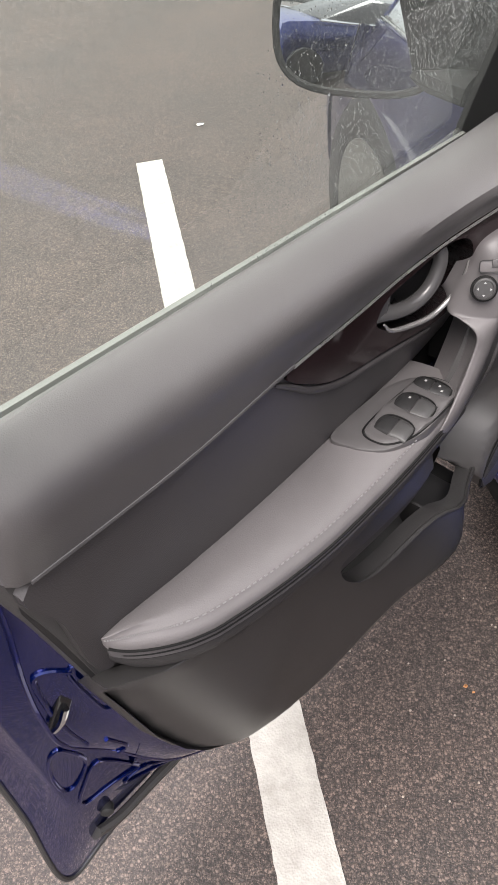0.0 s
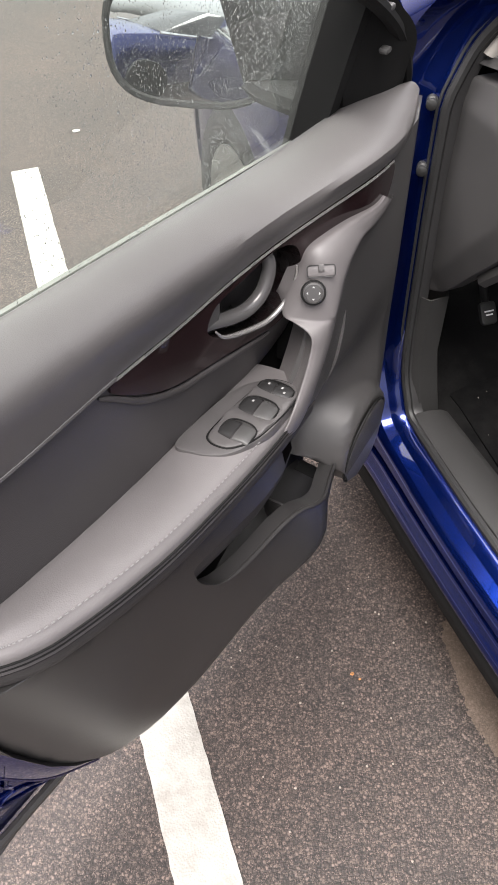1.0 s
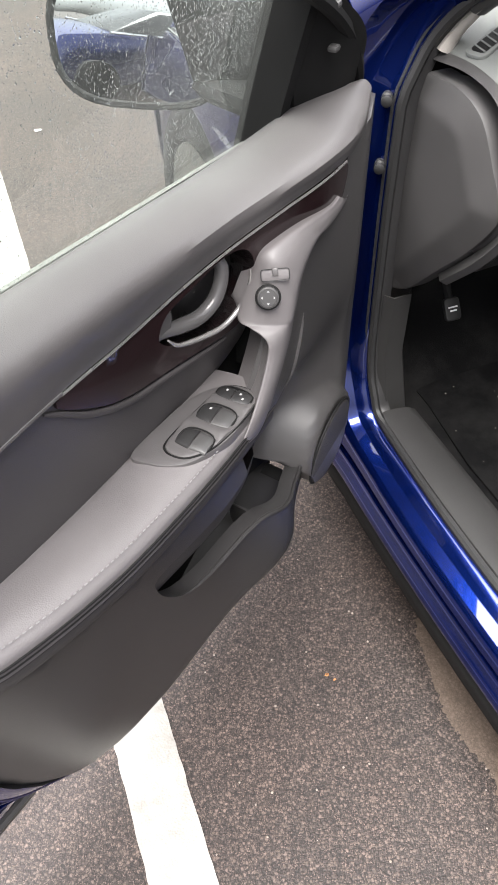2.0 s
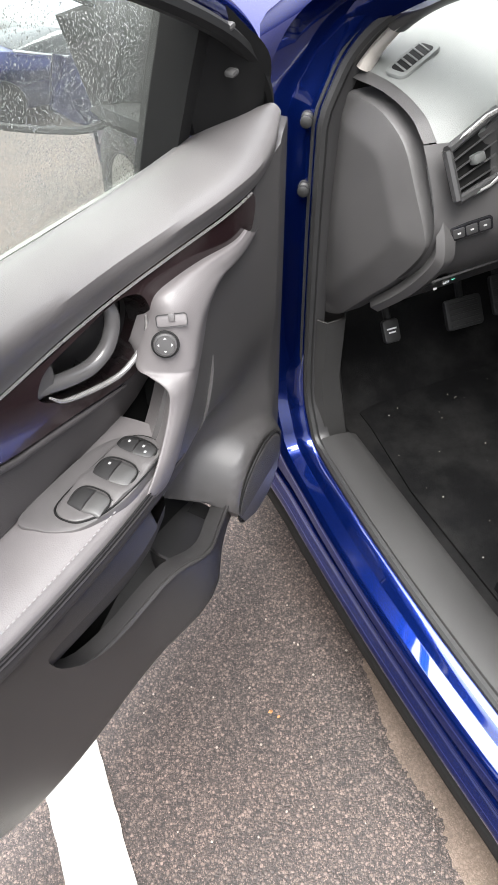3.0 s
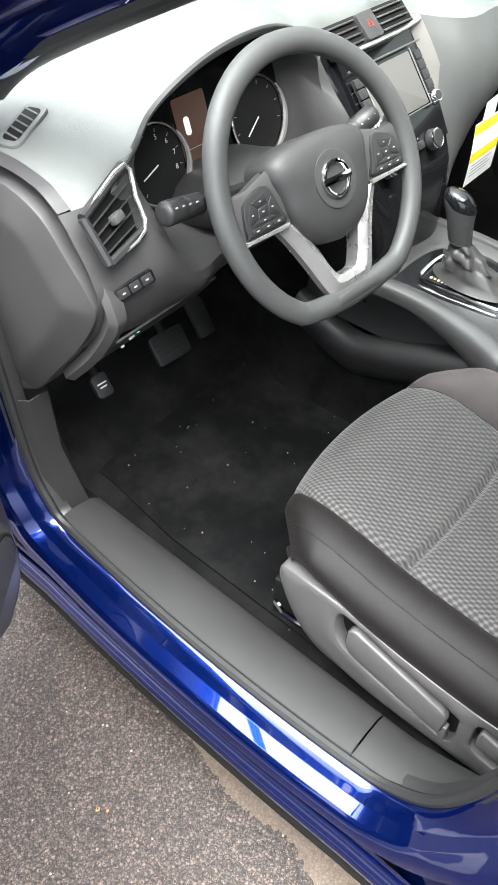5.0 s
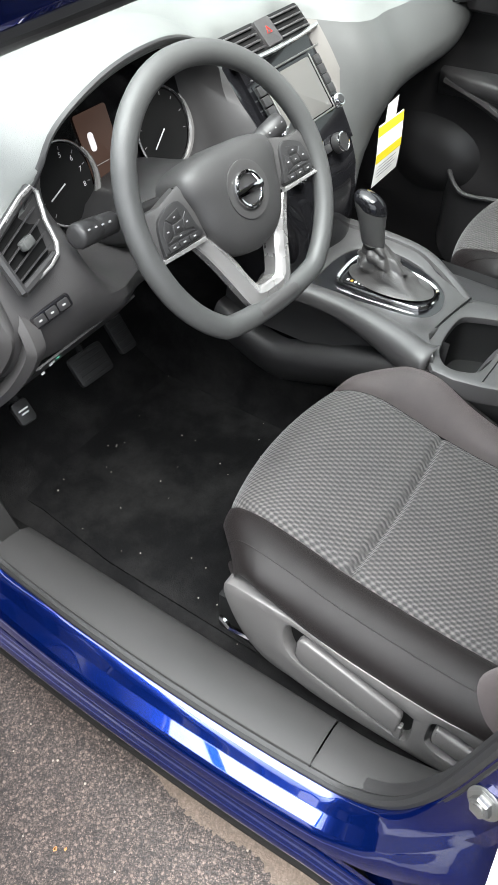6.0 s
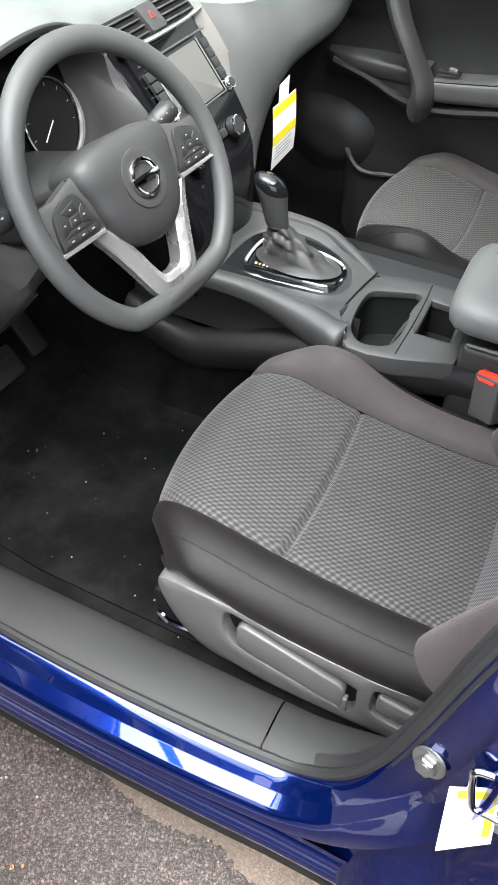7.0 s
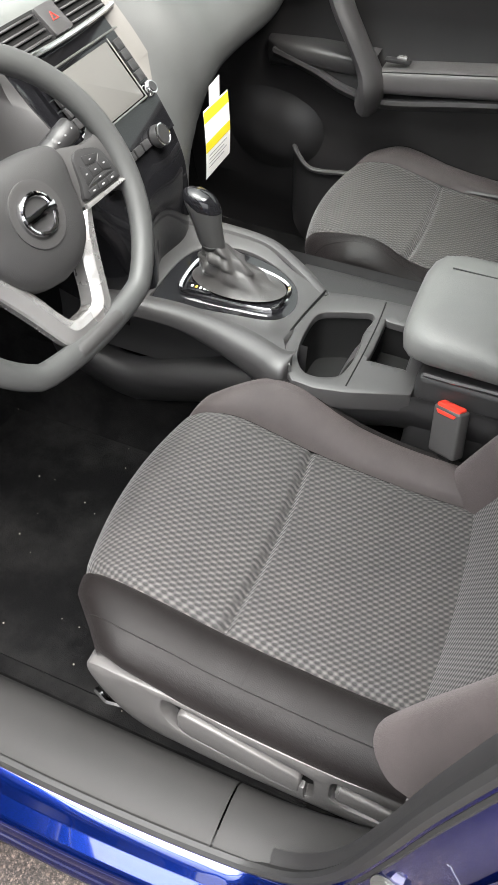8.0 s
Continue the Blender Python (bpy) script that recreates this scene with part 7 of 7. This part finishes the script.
# selector surround, frame and range print
part("selector_surround", sheet(GATE, lambda x, y: (x, y, 0.6635), 0.02, (0, 0, -0.01)), GLOSS_BLACK, console, "gloss black selector surround")
FRM = spline([(0.706, 0.372), (0.709, 0.30), (0.716, 0.226), (0.733, 0.205), (0.770, 0.201), (0.799, 0.214), (0.818, 0.262), (0.824, 0.33), (0.822, 0.378), (0.808, 0.391), (0.765, 0.394), (0.718, 0.388)], 4, closed=True)
part("selector_frame", loft([[(0.766 + (x - 0.766) * g, 0.30 + (y - 0.30) * g, z) for x, y in FRM] for g, z in ((1.02, 0.664), (1.012, 0.6705), (0.985, 0.6725), (0.935, 0.6705), (0.925, 0.665))], closed=True), CHROME, console, "chrome selector frame")
part("range_window", plate(rrect(0.020, 0.044, 0.002), pose(0.731, 0.352, 0.6645), 0.002, 0.0005), GLOSS_BLACK, console, "black range window")
for k in range(5):
    part("range_mark", rbox(0.731, 0.336 + 0.008 * k, 0.667, 0.006, 0.004, 0.0006, 0), AMBER if k == 3 else ICON, console, "amber range mark" if k == 3 else "white range mark")
# armrest bin
part("armrest_bin", rbox(0.760, -0.25, 0.515, 0.262, 0.40, 0.37, 0.014, 3), PLASTIC_DARK, console, "dark armrest bin")
part("bin_edge", tube(spline([(0.632, -0.060, 0.703), (0.628, -0.10, 0.706), (0.628, -0.16, 0.708), (0.628, -0.45, 0.712)], 4), 0.004, 6), PLASTIC, console, "pale bin edge line")
lid = []
for y, g, dz in ((-0.010, 0.30, -0.018), (-0.012, 0.58, -0.014), (-0.019, 0.80, -0.009), (-0.032, 0.93, -0.004), (-0.060, 1.0, 0.0), (-0.16, 1.02, 0.003), (-0.30, 1.02, 0.003), (-0.42, 1.0, 0.0)):
    lid.append([(0.748 + 0.124 * g * math.copysign(abs(math.cos(q_)) ** 0.55, math.cos(q_)), y, 0.742 + dz * 0.3 + 0.036 * g * math.copysign(abs(math.sin(q_)) ** 0.7, math.sin(q_))) for q_ in np.linspace(0, 2 * math.pi, 32, endpoint=False)])
part("armrest_lid", loft(lid, closed=True, caps=True), plain("grey_armrest_skin", (0.125, 0.126, 0.122), 0.45, bump=0.3, grain=700), console, "grey padded armrest lid", sharp=70)
part("armrest_seam", tube([(0.80, y, 0.7785) for y in np.linspace(-0.42, -0.05, 6)], 0.0012, 5), PLASTIC_DARK, console)

gear_selector = thing("gear_selector", "gear selector with chrome-topped knob and black leather boot", "gear selector", (0.765, 0.31, 0.66))
boot = []
base, topc = Vector((0.772, 0.298, 0.668)), Vector((0.762, 0.342, 0.742))
for t in np.linspace(0, 1, 15):
    c_ = base.lerp(topc, t ** 0.85)
    ring_ = []
    for k in range(56):
        w = 2 * math.pi * k / 56
        env = math.sin(math.pi * min(1, t * 1.02)) ** 0.7
        r = 0.050 - 0.034 * t ** 0.5
        r += (0.0055 * abs(math.sin(2.5 * w + 4 * t + 0.6)) + 0.0034 * math.sin(7 * w - 9 * t) + 0.0030 * math.sin(3 * w + 17 * t)) * env - 0.002 * env
        ring_.append((c_.x + r * 0.98 * math.cos(w), c_.y + r * (1.75 - 0.65 * t) * math.sin(w), c_.z + 0.0035 * math.sin(19 * t + 2 * w) * env))
    boot.append(ring_)
part("boot", loft(boot, closed=True), plain("creased_black_leather", (0.042, 0.040, 0.039), 0.40, bump=0.5, grain=500, depth=0.0008), gear_selector, "creased black leather boot", sharp=80)
KA, KB = Vector((0.762, 0.342, 0.738)), Vector((0.764, 0.358, 0.800))
knob = []
for t, rx, ry in ((0, 0.0150, 0.0225), (0.1, 0.0162, 0.0235), (0.5, 0.0180, 0.0255), (0.8, 0.0198, 0.0285), (1.0, 0.0210, 0.0312), (1.18, 0.0212, 0.0315), (1.36, 0.0180, 0.0265), (1.46, 0.0115, 0.0165), (1.50, 0.002, 0.003)):
    c_ = KA.lerp(KB, t)
    knob.append([(c_.x + rx * math.cos(w), c_.y + ry * math.sin(w), c_.z + 0.16 * ry * math.sin(w) * min(1, t)) for w in np.linspace(0, 2 * math.pi, 28, endpoint=False)])
part("knob", loft(knob, closed=True, caps=True), plain("satin_grey_knob", (0.048, 0.048, 0.047), 0.30, bump=0.1), gear_selector, "satin grey knob", sharp=80)
top_ = []
for t, g in ((1.06, 1.04), (1.18, 1.05), (1.30, 0.99), (1.40, 0.82), (1.47, 0.55), (1.51, 0.10)):
    c_ = KA.lerp(KB, t)
    top_.append([(c_.x + 0.0205 * g * math.cos(w), c_.y + 0.031 * g * math.sin(w), c_.z + 0.16 * 0.031 * g * math.sin(w) + 0.012 * max(0, math.sin(w)) * (t < 1.1)) for w in np.linspace(0, 2 * math.pi, 28, endpoint=False)])
part("knob_cap", loft(top_, closed=True), GLOSS_BLACK, gear_selector, "gloss black knob cap", sharp=80)
part("collar", spin([(0.0165, 0), (0.0185, 0.003), (0.0185, 0.008), (0.015, 0.010)], pose(0.762, 0.342, 0.732), 20), BLACK, gear_selector)

buckle = thing("seatbelt_buckle", "grey seatbelt buckle with red release button", "buckle", (0.605, -0.12, 0.55))
bm_ = facing((0.602, -0.119, 0.634), (-0.80, 0.55, 0.20), (0.05, 0.30, 0.95))
part("body", rbox(0, 0, 0, 0.052, 0.078, 0.024, 0.005, 3, m=bm_), PLASTIC_GREY, buckle)
part("release", rbox(0, 0, 0, 0.044, 0.012, 0.0175, 0.003, 2, m=bm_ @ pose(0, 0.0375, 0.001)), RED, buckle, "red release button")
part("release_bevel", plate([(-0.019, 0.034), (0.019, 0.034), (0.015, 0.028), (-0.015, 0.028)], bm_ @ pose(0, 0, 0.0115), 0.0015, 0.0005), RED, buckle)
part("stem", rbox(0, 0, 0, 0.026, 0.12, 0.010, 0.003, 2, m=bm_ @ pose(0, -0.09, -0.002)), BLACK, buckle)

# ---- passenger door, closed ----
passenger_door = part("passenger_door", slab([[(1.575, y, z) for z in (0.27, 0.6, 0.9, 1.09)] for y in np.linspace(0.74, -0.5, 8)], 0.02), PAINT, car_body, "closed blue passenger door with charcoal trim")
pzz = spline([(0.28, 1.515), (0.36, 1.500), (0.45, 1.470), (0.55, 1.455), (0.64, 1.460), (0.72, 1.462), (0.775, 1.462), (0.80, 1.466), (0.83, 1.475), (0.90, 1.487), (0.98, 1.480), (1.02, 1.455), (1.06, 1.450), (1.09, 1.475), (1.095, 1.55)], 3)
secs = [[(x + 0.02 * max(0, y - 0.45) / 0.25, y, z + 0.04 * max(0, 0.1 - y) * (z > 0.7)) for z, x in pzz] for y in np.linspace(0.74, -0.45, 28)]
part("trim_panel", slab(secs, 0.004), PLASTIC_LOW, passenger_door, "dark passenger door trim")
part("inner_closing", loft([[(1.525, y, z) for z in (0.27, 0.6, 1.06)] for y in (1.12, 0.9, 0.7)]), BLACK, passenger_door, "black inner side of the footwell")
# grab strut between the upper pad and the armrest, with the ledge before it
part("grab_strut", tube(spline([(1.455, 0.425, 1.06), (1.44, 0.385, 0.985), (1.415, 0.345, 0.915), (1.398, 0.300, 0.855), (1.395, 0.268, 0.805), (1.395, 0.258, 0.775), (1.41, 0.262, 0.752)], 5), lambda t: 0.030 - 0.004 * math.sin(math.pi * t) + 0.012 * max(0.0, t - 0.55) / 0.45, 14, squash=(1.35, 0.75)), PLASTIC, passenger_door, "charcoal grab strut")
part("front_pad", slab([[(1.45, y, 1.05), (1.44, y - 0.01, 1.0), (1.45, y, 0.955), (1.47, y, 0.945)] for y in np.linspace(0.62, 0.385, 8)], 0.004), PLASTIC, passenger_door, "charcoal front door pad")
part("armrest", slab([[tuple(p) for p in spline([(1.465, y, 0.806 + 0.13 * max(0, 0.24 - y)), (1.415, y, 0.806 + 0.13 * max(0, 0.24 - y)), (1.400, y, 0.798 + 0.13 * max(0, 0.24 - y)), (1.396, y, 0.778 + 0.13 * max(0, 0.24 - y)), (1.402, y, 0.758 + 0.12 * max(0, 0.24 - y)), (1.44, y, 0.752 + 0.12 * max(0, 0.24 - y))], 3)] for y in np.linspace(0.245, -0.45, 14)], 0.004), PAD, passenger_door, "grey leatherette armrest")
part("armrest_stitching", tube([(1.4025, y, 0.803 + 0.13 * max(0, 0.24 - y)) for y in np.linspace(0.24, -0.45, 12)], 0.0010, 5), BLACK, passenger_door)
ledge_rows = []
for y in np.linspace(0.52, 0.262, 16):
    f = math.sqrt(max(0.0, 1 - ((y - 0.27) / 0.255) ** 2)) if y > 0.27 else 1.0
    zt = 0.812 - 0.06 * max(0.0, y - 0.40)
    ledge_rows.append([tuple(p) for p in spline([(1.470, y, zt + 0.012), (1.462 - 0.030 * f, y, zt + 0.010), (1.462 - 0.052 * f, y, zt + 0.004), (1.464 - 0.058 * f, y, zt - 0.012), (1.464 - 0.046 * f, y, zt - 0.034), (1.468, y, zt - 0.055)], 3)])
part("pull_ledge", loft(ledge_rows), PLASTIC, passenger_door, "charcoal pull ledge")
part("window_switch", rbox(1.425, 0.215, 0.822, 0.018, 0.055, 0.008, 0.003), PLASTIC_DARK, passenger_door, "dark window switch panel")
part("switch_key", rbox(1.425, 0.206, 0.829, 0.014, 0.022, 0.008, 0.003), SATIN, passenger_door, "satin window switch key")
part("trim_blade", slab([[(1.478, y, 0.985 + 0.06 * max(0, 0.2 - y)), (1.468, y, 0.990 + 0.06 * max(0, 0.2 - y)), (1.470, y, 1.002 + 0.06 * max(0, 0.2 - y))] for y in np.linspace(0.30, -0.45, 10)], 0.003), SATIN, passenger_door, "satin trim line")
rl = spline([(1.43, 0.50, 0.80), (1.415, 0.40, 0.779), (1.402, 0.33, 0.758), (1.397, 0.265, 0.747), (1.397, 0.20, 0.748), (1.397, 0.0, 0.780), (1.40, -0.45, 0.84)], 4)
part("lower_rail", loft([[(x + 0.03, y, z + 0.004), (x, y, z + 0.002), (x - 0.002, y, z - 0.006), (x + 0.01, y, z - 0.020), (x + 0.05, y, z - 0.032)] for x, y, z in rl]), PLASTIC, passenger_door, "charcoal lower rail")
pk = spline([(1.470, 0.455, 0.600), (1.425, 0.430, 0.583), (1.400, 0.390, 0.560), (1.398, 0.35, 0.556), (1.396, 0.28, 0.566), (1.395, 0.0, 0.585), (1.395, -0.4, 0.60)], 5)
base_ = []
for x, y, z in rl:
    if y > 0.262:
        f = math.sqrt(max(0.0, 1 - (max(0.0, y - 0.27) / 0.255) ** 2))
        zt = 0.812 - 0.06 * max(0.0, y - 0.40)
        base_.append([(1.466 - 0.058 * f, y, zt - 0.010), (1.470 - 0.052 * f, y, zt * 0.6 + z * 0.4), (x + 0.012, y, z + 0.004)])
part("ledge_base", loft(base_), PLASTIC_DARK, passenger_door, "dark wedge below the pull ledge")
part("door_pocket", loft([[p - np.array([-0.004, 0, 0.0]), p - np.array([-0.002, 0, 0.03]), p - np.array([-0.03, 0, 0.22])] for p in pk]), PLASTIC_DARK, passenger_door, "dark passenger door pocket")
part("pocket_lip", tube(pk, 0.006, 8), PLASTIC, passenger_door, "grey pocket lip")
def bulge_x(y, z):
    q_ = ((y - 0.485) / 0.105) ** 2 + ((z - 0.600) / 0.080) ** 2
    return 1.484 - 0.030 * math.exp(-q_ * q_ * 0.8) - 0.026 * math.exp(-q_ * 0.4)


part("speaker_bulge", loft([[(bulge_x(y, z), y, z) for z in np.linspace(0.46, 0.74, 22)] for y in np.linspace(0.68, 0.30, 26)]), PLASTIC_DARK, passenger_door, "charcoal speaker bulge")
pw = part("passenger_window", slab([[(1.545 - 0.38 * (z - 1.09), y, z) for z in (1.09, 1.25, 1.45)] for y in (0.62, 0.3, 0.0, -0.45)], 0.004), WINDSCREEN, passenger_door, "clear passenger window")
pw.visible_shadow = False

# ---- hanging label by the glove box ----
hang_tag = thing("hang_tag", "white paper tag with two yellow stripes hanging at the dashboard", "tag", (1.06, 0.47, 0.78))
tl, tr, bl, br = (Vector(p) + Vector((-0.056, -0.024, 0.027)) for p in ((1.026, 0.478, 0.828), (1.065, 0.448, 0.858), (1.022, 0.474, 0.702), (1.068, 0.446, 0.740)))
tn = (tr - tl).cross(bl - tl).normalized()
tn = tn if tn.y < 0 else -tn
tq = lambda s, t, h=0.0: tl * (1 - s) * (1 - t) + tr * s * (1 - t) + bl * (1 - s) * t + br * s * t + tn * (h + 0.006 * math.sin(t * 3))
part("paper", slab([[tq(s, t) for s in np.linspace(0, 1, 4)] for t in np.linspace(0, 1, 9)], 0.0006), WHITE, hang_tag)
for t0, t1 in ((0.02, 0.17), (0.44, 0.59)):
    part("stripe", loft([[tq(s, t, 0.0012) for s in (0, 0.5, 1)] for t in np.linspace(t0, t1, 4)]), YELLOW, hang_tag, "yellow stripe")
part("stub", slab([[Vector((0.977, 0.446, 0.879)) + Vector((0.018 * s, -0.012 * s, 0.016 * s)) + Vector((0.002, 0, 0.036 * t)) for s in (0, 1)] for t in (-0.6, 0.1, 0.5)], 0.0006), WHITE, hang_tag, "white paper stub")
for k in range(4):
    part("print_bar", loft([[tq(s, 0.66 + 0.06 * k, 0.0012) for s in (0.12, 0.85 - 0.1 * (k % 2))], [tq(s, 0.675 + 0.06 * k, 0.0012) for s in (0.12, 0.85 - 0.1 * (k % 2))]]), GREYINK, hang_tag)

# ---- sticker on the rear pillar ----
pillar_sticker = thing("pillar_sticker", "white paper sticker with yellow warning bands on blue paint", "sticker", (-0.0546, -0.2490, 0.6495))
m = facing((-0.0677, -0.2487, 0.6738), (-0.93, 0.02, 0.36))
LAB = [(-0.0286, 0.0268), (0.0142, 0.0552), (0.0286, -0.0177), (-0.0142, -0.0644)]
part("label", plate(LAB, m, 0.0008, 0), WHITE, pillar_sticker)
at_ = lambda s, t: tuple((LAB[0][k] * (1 - s) + LAB[1][k] * s) * (1 - t) + (LAB[3][k] * (1 - s) + LAB[2][k] * s) * t for k in (0, 1))
part("warning_band", plate([at_(0.20, 0.05), at_(0.97, 0.05), at_(0.97, 0.17), at_(0.20, 0.17)], m @ pose(0, 0, 0.0009), 0.0004, 0), YELLOW, pillar_sticker, "yellow warning band")
part("warning_band", plate([at_(0.80, 0.25), at_(0.95, 0.25), at_(0.95, 0.85), at_(0.80, 0.85)], m @ pose(0, 0, 0.0009), 0.0004, 0), YELLOW, pillar_sticker, "yellow warning band")
part("print_mark", plate([at_(0.04, 0.04), at_(0.14, 0.04), at_(0.14, 0.24), at_(0.04, 0.24)], m @ pose(0, 0, 0.0009), 0.0004, 0), GREYINK, pillar_sticker, "grey printed mark")


# ---- a second blue car, added out of view to fill the door mirror with blue ----
mirror_fill_car = thing("mirror_fill_car", "added blue saloon car that fills the door mirror with blue", "car", (-2.6, -1.2, 0))
hull = []
for y, zt, w in ((-3.3, 0.55, 0.70), (-3.25, 0.85, 0.82), (-3.0, 0.98, 0.86), (-2.3, 1.0, 0.89), (-0.8, 0.98, 0.90), (0.0, 0.96, 0.89), (0.7, 0.86, 0.86), (0.95, 0.70, 0.80), (1.0, 0.50, 0.70)):
    hull.append([(-2.6 + w * a, y, 0.22 + (zt - 0.22) * b) for a, b in ((-0.94, 0), (-1, 0.25), (-1, 0.6), (-0.97, 0.85), (-0.9, 1.0), (0, 1.03), (0.9, 1.0), (0.97, 0.85), (1, 0.6), (1, 0.25), (0.94, 0))])
part("body", loft(hull, closed=True, caps=True), PAINT, mirror_fill_car)
cab = []
for y, w, z in ((-2.9, 0.76, 1.0), (-2.3, 0.66, 1.36), (-1.7, 0.62, 1.43), (-0.9, 0.63, 1.41), (-0.15, 0.74, 0.98)):
    cab.append([(-2.6 + a * (0.80 if b == 0 else w), y, 0.96 + (z - 0.96) * b) for a, b in ((-1, 0), (-1, 0.85), (-0.9, 1), (0, 1.03), (0.9, 1), (1, 0.85), (1, 0))])
part("roof", loft(cab, caps=True), GLOSS_BLACK, mirror_fill_car, "dark glazed cabin")
for s in (-1, 1):
    part("window_trim", tube([(-2.6 + s * 0.885, y, 0.985) for y in (-2.8, -1.8, -0.8, 0.0)], 0.018, 6), CHROME, mirror_fill_car, "bright window trim")
    for y in (-2.55, 0.15):
        part("wheel", spin([(0, 0.1), (0.2, 0.1), (0.24, 0.11), (0.31, 0.1), (0.33, 0.06), (0.33, -0.06), (0, -0.06)], facing((-2.6 + s * 0.80, y, 0.33), (s, 0, 0)), 28), RUBBER, mirror_fill_car, "black tyre")
